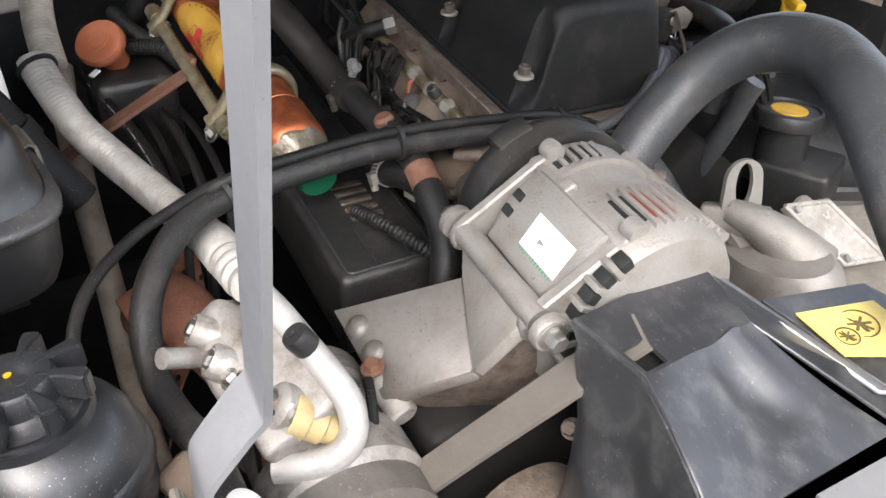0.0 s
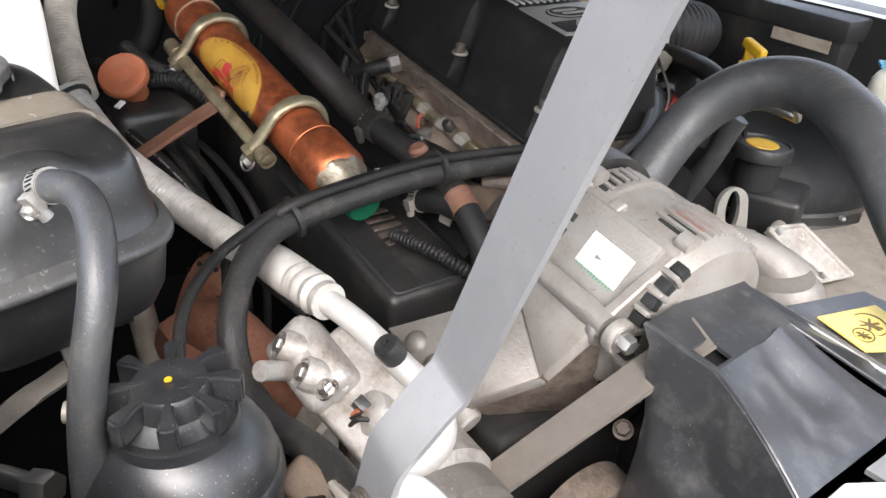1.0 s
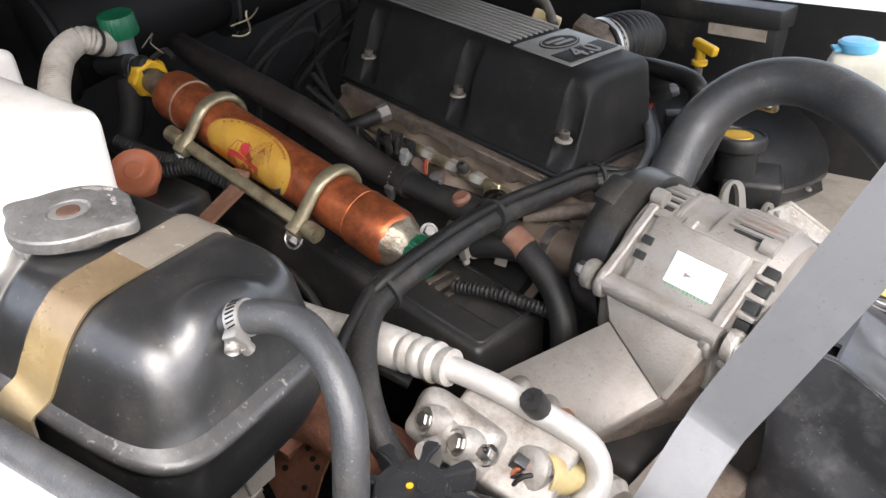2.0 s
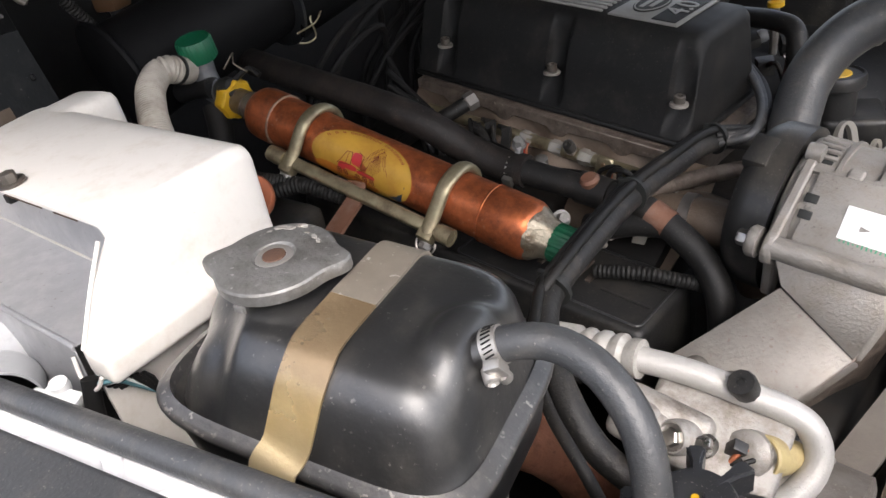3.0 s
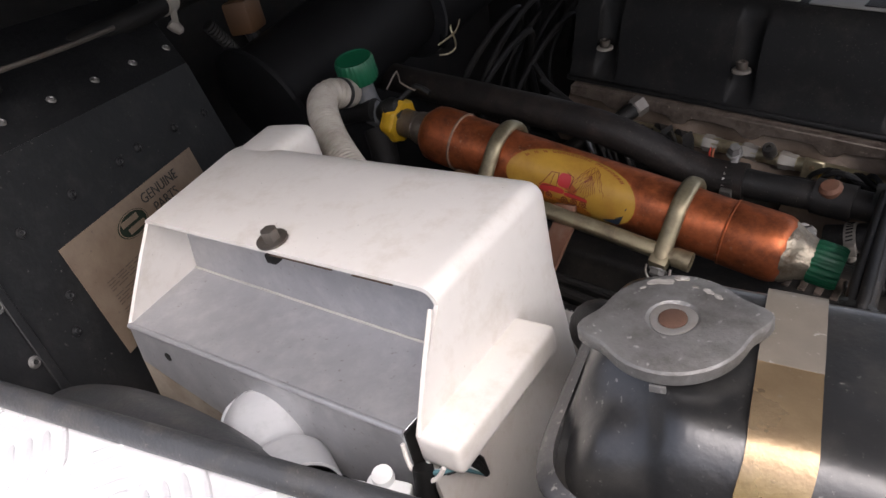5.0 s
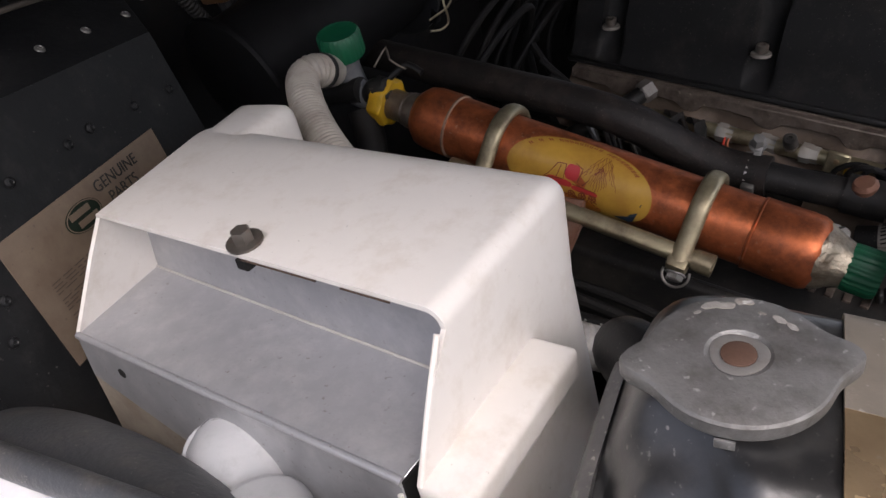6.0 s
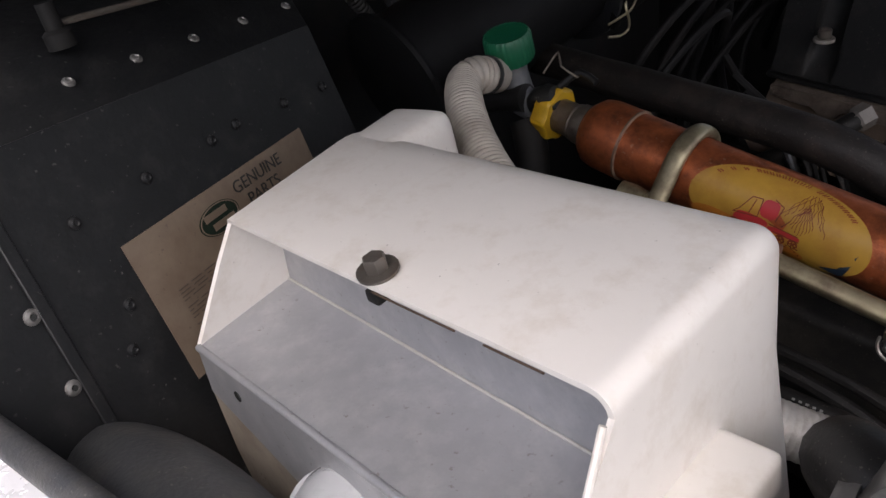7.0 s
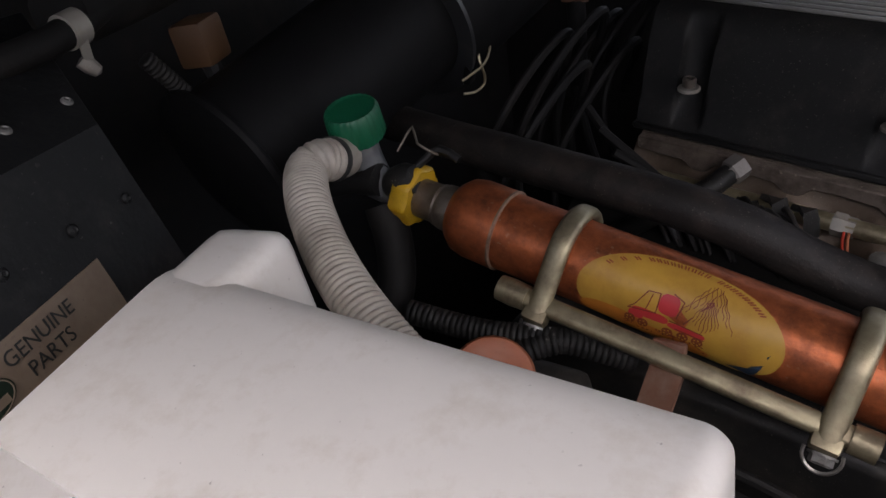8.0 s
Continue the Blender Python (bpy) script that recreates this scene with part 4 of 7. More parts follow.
part("solder_ring", lathe([(0.0258, 0.0325), (0.0281, 0.0331), (0.0281, 0.0345), (0.0258, 0.0354)], cu_axis(0), 40), CU_SEAM, exch, "dull solder seam")
part("solder_ring", lathe([(0.0258, CUL - 0.0470), (0.0276, CUL - 0.0462), (0.0280, CUL - 0.0448), (0.0266, CUL - 0.0435)], cu_axis(0), 40, wave=lambda a, r, h: r * (1 + 0.006 * math.sin(5 * a))), COPPER, exch)
part("end_cap", lathe([(0, CUL - 0.0455), (0.0266, CUL - 0.0455), (0.0276, CUL - 0.0435), (0.0280, CUL - 0.012), (0.0276, CUL - 0.005), (0.0258, CUL - 0.0005), (0.022, CUL + 0.0025), (0, CUL + 0.0025)], cu_axis(0), 40), COPPER, exch)
part("solder_blob", lathe([(0, CUL), (0.0250, CUL - 0.0005), (0.0240, CUL + 0.003), (0.0212, CUL + 0.007), (0.0185, CUL + 0.012), (0.0162, CUL + 0.020), (0, CUL + 0.020)], cu_axis(0), 44, wave=lambda a, r, h: r * (1 + 0.035 * math.sin(3 * a + 300 * h) + 0.03 * math.sin(7 * a) + 0.02 * math.sin(13 * a + 200 * h))), SOLDER, exch, "lumpy solder joint")
part("fitting", lathe([(0, -0.006), (0.0162, -0.006), (0.0166, -0.010), (0.0162, -0.016), (0.0148, -0.018), (0.0152, -0.020), (0.0140, -0.022), (0.0140, -0.040), (0, -0.040)], cu_axis(0), 24), FITTING, exch, "dull steel threaded fitting")


def knurl(n, depth):
    return lambda a, r, h: r * (1 + (depth if math.sin(n * a) > 0 else -depth) * (r > 0.012))


part("screw_cap", lathe([(0, 0), (0.0165, 0), (0.0172, 0.002), (0.0172, 0.019), (0.016, 0.021), (0.0155, 0.0225), (0, 0.0225)], axis_frame(cu(CUL + 0.019), CUA), 96, wave=knurl(24, 0.022)), GREEN, exch, "ribbed green plastic cap")
part("union_nut", lathe([(0, 0), (0.019, 0), (0.0205, 0.002), (0.0205, 0.013), (0.019, 0.015), (0, 0.015)], axis_frame(cu(-0.051), CUA), 48, wave=lambda a, r, h: r * (1 + 0.10 * max(0, math.cos(8 * a)) ** 0.6)), YELLOW, exch, "lobed yellow plastic union nut")


def decal_point(s, a, lift=0.0006):
    """A point on the tube: s along it, a degrees up from its side towards the wing."""
    q = radians(a)
    return cu(s, -(CR + lift) * math.cos(q), (CR + lift) * math.sin(q))


def decal_patch(cs, ca, rs, ra, lift, n=3.0, na=36):
    bm = bmesh.new()
    rings = []
    for k in range(1, 5):
        ring = []
        for i in range(na):
            q = 2 * math.pi * i / na
            e = (abs(math.cos(q)) ** n + abs(math.sin(q)) ** n) ** (-1 / n)
            ring.append(bm.verts.new(decal_point(cs + rs * k / 4 * e * math.cos(q), ca + ra * k / 4 * e * math.sin(q), lift)))
        rings.append(ring)
    bm.faces.new(rings[0])
    for a, b in zip(rings, rings[1:]):
        for i in range(na):
            bm.faces.new((a[i], a[(i + 1) % na], b[(i + 1) % na], b[i]))
    return bm


def decal_bars(spots, lift=0.0011, bm=None):
    """Small marks on the decal: rows of s, a, length along, height in degrees, slant."""
    bm = bm or bmesh.new()
    for s, a, w, h, k in spots:
        c = [(-w / 2 - k * h / 2, -h / 2), (w / 2 - k * h / 2, -h / 2), (w / 2 + k * h / 2, h / 2), (-w / 2 + k * h / 2, h / 2)]
        bm.faces.new([bm.verts.new(decal_point(s + u, a + v, lift)) for u, v in c])
    return bm


def decal_line(pts, width, bm, lift=0.0011):
    """A thin drawn line on the tube through points of s and degrees."""
    deg = CR * math.pi / 180
    for (s0, a0), (s1, a1) in zip(pts, pts[1:]):
        d = Vector((s1 - s0, (a1 - a0) * deg))
        k = Vector((-d.y, d.x)) * (width / 2 / max(1e-6, d.length))
        bm.faces.new([bm.verts.new(decal_point(s_ + e * k.x, a_ + e * k.y / deg, lift)) for s_, a_, e in ((s0, a0, 1), (s1, a1, 1), (s1, a1, -1), (s0, a0, -1))])


DC, DA = 0.158, 17.0
decal = part("decal", decal_patch(DC, DA, 0.0610, 71, 0.0006, 2.0, 56), DECAL, exch, "worn yellow oval decal with a red picture")
random.seed(9)
# an arc of letter-sized marks, in words of one, one, one, nine and eight
arc_q = np.linspace(math.radians(149), math.radians(36), 400)
arc_s, arc_a = DC + 0.0550 * np.cos(arc_q), DA + 65 * np.sin(arc_q)
run = np.concatenate([[0], np.cumsum(np.hypot(np.diff(arc_s), np.diff(arc_a) * CR * math.pi / 180))])
bm = bmesh.new()
for i in range(24):
    if i not in (1, 3, 5, 15):
        for e in (0.24, 0.66):
            q = run[-1] * (i + e) / 24
            a_, s_ = np.interp(q, run, arc_a), np.interp(q, run, arc_s)
            out = Vector((s_ - DC, (a_ - DA) * 0.00030)).normalized()
            decal_line([(s_ - out.x * 0.0016, a_ - out.y * 3.4), (s_ + out.x * 0.0016, a_ + out.y * 3.4)], 0.0009, bm)
tagged(part("lettering", bm, DECAL_RUST, decal), kind="stuff")
bm = decal_patch(DC - 0.036, DA - 34, 0.021, 16, 0.0009, 2.4, 24)
merge(decal_patch(DC - 0.006, DA - 42, 0.030, 15, 0.0009, 2.4, 24), None, bm)
part("ground_shape", bm, DECAL_ORANGE, decal)
bm_red = bmesh.new()
for c, a, w, h in ((-0.0045, 12.0, 0.0058, 13), (-0.0135, -9.0, 0.0110, 6.0), (-0.0215, -15.0, 0.0045, 6.0), (0.0085, -12.0, 0.0110, 4.5)):
    merge(decal_patch(DC + c, DA + a, w, h, 0.0011, 3.2, 24), None, bm_red)
part("red_shape", bm_red, DECAL_RED, decal)
bm = bmesh.new()
for line in (((-0.0105, -2), (-0.0110, 22), (-0.0180, 20), (-0.0235, -2), (-0.0265, -8)), ((-0.0165, -3), (-0.0150, 18)), ((-0.0270, -9), (-0.0100, -3)), ((0.0015, 0), (0.0030, 22), (-0.0040, 27)), ((-0.002, -6), (0.018, -8)), ((0.002, -14), (0.0195, -15)), ((0.006, -4), (0.016, 30), (0.0165, 38))):
    decal_line([(DC + a, DA + b) for a, b in line], 0.0007, bm, 0.0014)
part("outline", bm, DECAL_BROWN, decal)
bm = bmesh.new()
for c, a in ((-0.0245, -24), (-0.0165, -25), (-0.0015, -24), (0.0075, -22), (0.0160, -21)):
    merge(decal_patch(DC + c, DA + a, 0.0034, 7.0, 0.0014, 2.0, 16), None, bm)
part("wheel_shape", bm, DECAL_BROWN, decal)
bm = bmesh.new()
for c, a in ((-0.0245, -24), (-0.0165, -25), (-0.0015, -24), (0.0075, -22), (0.0160, -21)):
    for k in range(5):
        merge(decal_patch(DC + c + 0.0018 * math.cos(1.26 * k), DA + a + 3.8 * math.sin(1.26 * k), 0.0006, 1.3, 0.0017, 2.0, 6), None, bm)
tagged(part("tread_mark", bm, DECAL, decal), kind="stuff")
spots = [(DC - 0.028 + 0.052 * random.random(), DA - 27 - 12 * random.random(), 0.0008 + 0.0012 * random.random(), 1.2 + 2 * random.random(), 0) for _ in range(60)]
tagged(part("mud_mark", decal_bars(spots), DECAL_BROWN, decal), kind="stuff")
# a fountain of fine drawn lines over the back of the lorry
bm = bmesh.new()
for k in range(9):
    e = (k - 4) / 4
    decal_line([(DC + 0.0168 + 0.010 * e * q + 0.0005 * math.sin(19 * q + k), DA + 36 - 44 * q + 6 * math.sin(3.1 * q)) for q in np.linspace(0.05, 1 - 0.25 * abs(e), 9)], 0.0004, bm)
for k in range(11):
    e = (k - 5) / 5
    decal_line([(DC + 0.0168 + 0.0165 * e * (0.35 + 0.65 * q) + 0.0007 * math.sin(16 * q + 2 * k), DA + 46 - 34 * q - 10 * e * e + 8 * (1 - q)) for q in np.linspace(0, 0.45 + 0.5 * abs(e), 8)], 0.0004, bm)
tagged(part("spray_line", bm, DECAL_BROWN, decal), kind="stuff")
bm = bmesh.new()
bm.faces.new([bm.verts.new(decal_point(DC + a, DA + b, 0.0012)) for a, b in ((0.0340, -42), (0.0455, -30), (0.0545, 2), (0.0520, -24), (0.0500, -38), (0.0470, -44))])
part("fin_shape", bm, DECAL_BLUE, decal)

for s in (0.0815, 0.2525):
    path = [cu(s, -(CR + 0.0040) * math.cos(radians(a)), (CR + 0.0040) * math.sin(radians(a))) for a in range(28, 186, 14)]
    line = spline([cu(s, -0.0470, -0.0140), cu(s, -0.0370, -0.0020)] + path + [cu(s, CR + 0.004, -0.022)], 0.006)
    bm = bmesh.new()
    bands = []
    for i, p in enumerate(line):
        out = CUA.cross((line[min(i + 1, len(line) - 1)] - line[max(i - 1, 0)]).normalized())
        bands.append([bm.verts.new(p + 0.0072 * math.copysign(abs(math.cos(q)) ** 0.75, math.cos(q)) * CUA + 0.0042 * math.sin(q) * out) for q in np.linspace(0, 2 * math.pi, 17)[:-1]])
    for a, b in zip(bands, bands[1:]):
        for k in range(16):
            bm.faces.new((a[k], a[(k + 1) % 16], b[(k + 1) % 16], b[k]))
    bm.faces.new(bands[0])
    bm.faces.new(bands[-1])
    clamp = part("clamp", bm, GOLD, exch, "bent passivated steel clamp band")
    part("clamp_foot", block((0.016, 0.015, 0.013), CUF @ pose(s, -0.0440, -0.0150, 30, 0, 0), 0.003), GOLD, clamp)
    axis = CUF.to_3x3() @ Vector((0.05, -0.75, -0.62))
    bm = hexbolt(tuple(cu(s + 0.001, -0.0470, -0.0235)), axis, 0.0066, 0.006, 0.0080)
    lathe([(0, 0), (0.0040, 0), (0.0040, 0.020), (0, 0.020)], axis_frame(cu(s + 0.001, -0.0470, -0.0235), -axis), 10, bm)
    part("clamp_screw", bm, ZINC, clamp, "bright slotted clamp screw")
    ring = [cu(s + 0.001 + 0.0100 * math.cos(q), -0.0480 + 0.005 * math.sin(q), -0.0235 + 0.0085 * math.sin(q)) for q in np.linspace(-3.3, 0.4, 9)]
    part("screw_clip", sweep(ring, 0.0011, 6), STEEL, clamp)
bm = block((0.222, 0.0125, 0.0125), CUF @ pose(0.165, -0.0395, -0.0115, 35, 0, 0), 0.0042, 3)
support = part("rail", bm, GOLD, exch, "gold passivated steel rail")
part("rail_end", lathe([(0.0, 0), (0.0082, 0), (0.0085, 0.014), (0.0060, 0.014), (0.0055, 0.003), (0, 0.003)], axis_frame(cu(0.262, -0.0395, -0.0115), CUA), 16), GOLD, support)
part("rail_end", lathe([(0, 0), (0.0082, 0), (0.0088, 0.010), (0.0080, 0.020), (0, 0.020)], axis_frame(cu(0.052, -0.0395, -0.0115), CUA), 16), GOLD, support)
POST = [(-0.737, 0.166, 1.040), (-0.736, 0.12, 1.020), (-0.735, 0.05, 0.988), (-0.735, -0.02, 0.956), (-0.735, -0.19, 0.90)]
part("arm", ribbon(POST, 0.020, 0.004, (1, 0, 0)), POST_RUST, exch, "rusty flat steel arm")
part("arm_tab", block((0.020, 0.006, 0.022), pose(-0.737, 0.164, 1.044, -20, 0, 0), 0.002), POST_RUST, exch)

# valve tee with green cap, hoses behind it
valve = thing("valve_tee", (-0.968, 0.195, 1.09), "grey valve tee with a ribbed green cap", "valve")
part("body", sweep([cu(-0.036), cu(-0.06), (-0.963, 0.197, 1.112), (-0.970, 0.197, 1.130), (-0.971, 0.197, 1.152)], 0.0128, 16), TEE_GREY, valve)
part("branch", sweep([(-0.955, 0.192, 1.118), (-0.985, 0.190, 1.116), (-1.01, 0.186, 1.11)], 0.012, 14), RUBBER, valve)
part("branch", sweep([(-0.972, 0.197, 1.132), (-0.9735, 0.186, 1.138), (-0.971, 0.174, 1.143)], 0.0105, 12), TEE_GREY, valve)
part("screw_cap", lathe([(0, 0), (0.0190, 0), (0.0200, 0.002), (0.0195, 0.021), (0.018, 0.0235), (0.0165, 0.0225), (0.0155, 0.0225), (0, 0.0225)], axis_frame((-0.971, 0.198, 1.148), (0.10, -0.16, 1)), 96, wave=knurl(26, 0.016)), GREEN, valve, "ribbed green plastic cap")
part("elbow", sweep([(-0.955, 0.187, 1.10), (-0.945, 0.178, 1.075), (-0.94, 0.165, 1.05), (-0.935, 0.14, 1.03)], 0.014, 12), LEAD, valve)
part("twisted_wire", sweep([(-0.945, 0.205, 1.135), (-0.935, 0.215, 1.15), (-0.925, 0.205, 1.143), (-0.915, 0.212, 1.132)], 0.0009, 6), FITTING, valve)
part("black_bulb", lathe([(0, -0.014), (0.009, -0.013), (0.013, -0.005), (0.0135, 0.004), (0.010, 0.012), (0, 0.014)], axis_frame((-0.938, 0.196, 1.116), (1, 0.1, 0.3)), 20), RUBBER, valve)
part("lever", sweep([(-0.93, 0.205, 1.125), (-0.915, 0.215, 1.135), (-0.90, 0.215, 1.128)], 0.003, 8), RUBBER, valve)
whose = thing("corrugated_hose", (-0.93, 0.1, 1.0), "off-white corrugated hose arching from the valve tee", "hose")
W = [(-0.972, 0.176, 1.143), (-0.9665, 0.1630, 1.1475), (-0.9665, 0.1530, 1.1520), (-0.9680, 0.1430, 1.1510), (-0.9600, 0.1310, 1.1490), (-0.9400, 0.1120, 1.1460), (-0.9210, 0.0970, 1.1385), (-0.9010, 0.0835, 1.1320), (-0.8750, 0.0690, 1.1230), (-0.8450, 0.0580, 1.1080), (-0.8050, 0.0500, 1.0830), (-0.770, 0.048, 1.055)]
part("hose", sweep(W, 0.0132, 28, rib=0.0014, pitch=0.0038), WHITE_HOSE, whose, "", 80)
part("cuff", sweep([(-0.9730, 0.1790, 1.1415), (-0.9665, 0.1630, 1.1475)], 0.0150, 20), WHITE_HOSE, whose)
part("cable_tie", sweep([(-0.9672, 0.1645, 1.1470), (-0.9664, 0.1620, 1.1482)], 0.0157, 20, smooth=False), INK_BLACK, whose)
lower = thing("rubber_elbow", (-0.6, 0.0, 1.0), "black rubber elbow behind the header tank", "hose")
part("elbow", sweep([(-0.572, -0.038, 1.095), (-0.592, -0.034, 1.106), (-0.606, -0.026, 1.104), (-0.613, -0.012, 1.085), (-0.612, 0.005, 1.05), (-0.605, 0.03, 1.0)], 0.0165, 16), RUBBER, lower)
part("collar", sweep([(-0.611, -0.002, 1.066), (-0.610, 0.004, 1.053)], 0.0185, 16), RUBBER, lower)

# ---- header tank ----
TC, TX, TY, TURN = Vector((-0.5034, -0.0684, 0)), 0.0900, 0.0695, 0.199
TANK_DENTS = ((-0.066, -0.047, 0.031, 0.015), (0.0800, -0.0035, 0.026, -0.009), (0.061, -0.057, 0.0045, 0.003), (0.035, -0.045, 0.022, 0.0015), (-0.02, 0.03, 0.03, 0.001))


def tank_point(u, v, h=0.0):
    """A point of the tank from its own axes: u along it, v across, h above its sloping seam."""
    return Vector((TC.x + math.cos(TURN) * u - math.sin(TURN) * v, TC.y + math.sin(TURN) * u + math.cos(TURN) * v, 1.0965 - 0.163 * u + h))


def tank_height(u, v):
    """How far the pressed lid stands above the seam."""
    n = 5.2
    s = ((abs(u) / TX) ** n + (abs(v) / TY) ** n) ** (1 / n)
    k = 8.0 + (5.0 * v / TY if v > 0 else 4.0 * v / TY) + 16.0 * max(0.0, u / TX) ** 2 * max(0.0, 1 + min(0.0, v / TY))
    h = 0.050 * ((1 - 0.86 * min(1.0, s / 0.94) ** k) if s < 0.94 else 0.14 * max(0.0, (1 - s) / 0.06) ** 1.4)
    for a, b, r, dep in TANK_DENTS:
        h -= dep * math.exp(-(((u - a) ** 2 + (v - b) ** 2) / r ** 2) ** 3.2) * min(1.0, max(0.0, h / 0.01))
    return h


def tank_ring(s, i, h=None):
    """A point of a ring round the tank: s from the middle (0) to the rim (1), i of 96 steps round."""
    a, n = 2 * math.pi * i / 96, 5.2
    e = (abs(math.cos(a)) ** n + abs(math.sin(a)) ** n) ** (-1 / n)
    u, v = TX * s * e * math.cos(a), TY * s * e * math.sin(a)
    return tank_point(u, v, tank_height(u, v) if h is None else h)


def ringed(bm, rows, closed=False):
    for a, b in zip(rows, rows[1:] + (rows[:1] if closed else [])):
        for i in range(len(a)):
            bm.faces.new((a[i], a[(i + 1) % len(a)], b[(i + 1) % len(a)], b[i]))


tank = thing("header_tank", (-0.503, -0.068, 1.0), "black pressed steel header tank with brass strap", "tank")
bm = bmesh.new()
rows = [[bm.verts.new(tank_ring(k / 26, i)) for i in range(96)] for k in range(1, 27)]
bm.faces.new(rows[0])
rows += [[bm.verts.new(tank_ring(k, i, h)) for i in range(96)] for k, h in ((1.0, -0.004), (0.985, -0.016), (0.95, -0.038), (0.88, -0.052))]
ringed(bm, rows)
bm.faces.new(rows[-1])
part("shell", bm, TANK, tank, "", 60)
bm = bmesh.new()
rows = [[bm.verts.new(tank_ring(k, i, h)) for i in range(96)] for k, h in ((0.965, -0.0035), (1.030, -0.0040), (1.046, -0.0030), (1.052, -0.0005), (1.046, 0.0020), (1.020, 0.0032), (0.985, 0.0055), (0.965, 0.0065))]
ringed(bm, rows, True)
part("seam_flange", bm, TANK_EDGE, tank, "scuffed seam flange", 60)
part("filler_neck", lathe([(0, 0), (0.0265, 0), (0.0240, 0.004), (0.0230, 0.016), (0, 0.016)], pose(-0.541, -0.073, 1.141), 32), TANK, tank)


def cap_outline(a, r, h):
    ear = max(0.0, math.cos(a - radians(26))) ** 34 + max(0.0, math.cos(a - radians(206))) ** 34
    return r + 0.0092 * ear * min(1.0, max(0.0, (r - 0.018) / 0.012))


CAPM = pose(-0.541, -0.073, 1.1545, 2, 2, 0)
cap = part("cap", lathe([(0, 0.0), (0.0300, 0.0), (0.0320, 0.0008), (0.0326, 0.0020), (0.0326, 0.0072), (0.0318, 0.0084), (0.0300, 0.0090), (0.024, 0.0095), (0.0118, 0.0100), (0.0106, 0.0092), (0.0096, 0.0086), (0, 0.0086)], CAPM, 140, wave=cap_outline), ZINC, tank, "dull zinc pressure cap with two ears", 30)
part("worn_ring", lathe([(0.0060, 0.0086), (0.0066, 0.0094), (0.0088, 0.0097), (0.0102, 0.0093), (0.0102, 0.0084)], CAPM, 32, wave=lambda a, r, h: r * (1 + 0.05 * math.sin(3 * a) * (r > 0.009))), WORN_RING, cap, "bright worn ring")
part("rivet", lathe([(0, 0.0085), (0.0064, 0.0085), (0.0062, 0.0098), (0.0045, 0.0103), (0, 0.0104)], CAPM, 24), RIVET_BROWN, cap, "rust-brown rivet")
random.seed(4)
for k in range(7):
    a, r = radians(60 + 14 * k + random.uniform(-4, 4)), random.uniform(0.0235, 0.0295)
    w = random.uniform(0.0008, 0.0022)
    edge = [CAPM @ Vector((r * math.cos(a) + w * (1.6 + 0.5 * random.random()) * math.cos(q) * -math.sin(a) + w * math.sin(q) * math.cos(a) * random.uniform(0.6, 1.1), r * math.sin(a) + w * (1.6 + 0.5 * random.random()) * math.cos(q) * math.cos(a) + w * math.sin(q) * math.sin(a) * random.uniform(0.6, 1.1), 0.0092)) for q in np.linspace(0, 2 * math.pi, 12)[:-1]]
    part("bloom", plate(edge, (0, 0, 0.0006)), CHALKY, cap, "chalky corrosion bloom" if k == 0 else "")
for k in range(2):
    part("cap_tab", block((0.007, 0.0012, 0.004), CAPM @ pose(0.0330 * math.cos(radians(-80 + 160 * k)), 0.0330 * math.sin(radians(-80 + 160 * k)), -0.001, 0, 0, 10 - 20 * k), 0.0004), ZINC, cap)


def strap_line(v0, v1, n):
    """Points of the strap's middle, from v0 at the back to v1 at the front, lying on the lid."""
    out = []
    for k in range(n):
        v = v0 + (v1 - v0) * k / (n - 1)
        u = 0.0100 - 0.012 * max(0.0, (-v - 0.045) / 0.025) ** 1.5
        out.append(tank_point(u, v, max(tank_height(u, v), 0.0065) + 0.0016))
    return out


TANK_ALONG = (math.cos(TURN), math.sin(TURN), -0.163)
back_drop = [tank_point(0.0100, 0.0755, -0.03), tank_point(0.0100, 0.0745, 0.004)]
front_drop = [tank_point(-0.003, -0.0755, 0.001), tank_point(-0.004, -0.0765, -0.012), tank_point(-0.005, -0.0768, -0.045)]
part("strap", ribbon(strap_line(0.002, -0.0665, 13) + front_drop, 0.0258, 0.0016, TANK_ALONG, step=0.003), BRASS, tank, "dull speckled brass strap")
part("strap_end", ribbon(back_drop + strap_line(0.066, -0.002, 10), 0.0261, 0.0020, TANK_ALONG, step=0.003), STRAP_GREY, tank, "grey worn strap end")
bm = lathe([(0, -0.008), (0.0105, -0.008), (0.0092, -0.002), (0.0084, 0.002), (0.0080, 0.010), (0, 0.010)], axis_frame((-0.4265, -0.0570, 1.1290), (0.55, 0.25, 0.22)), 20)
part("outlet_stub", bm, TANK, tank)
part("outlet_hose", sweep([(-0.4240, -0.0560, 1.1305), (-0.408, -0.049, 1.136), (-0.390, -0.044, 1.136), (-0.368, -0.046, 1.129), (-0.348, -0.054, 1.111), (-0.337, -0.066, 1.08), (-0.334, -0.075, 1.04), (-0.340, -0.08, 0.98), (-0.35, -0.08, 0.90)], 0.0086, 18), RUBBER_GREY, tank, "bent black rubber hose")
jubilee((-0.4195, -0.0540, 1.1325), (0.55, 0.25, 0.22), 0.0087, tank, WORN_RING, 0.0085, 205)
bm = lathe([(0, 0), (0.0042, 0), (0.0042, 0.007), (0.0030, 0.008), (0.0026, 0.0065), (0, 0.0065)], axis_frame((-0.4190, -0.0615, 1.1245), (0.62, -0.55, -0.35)), 16)
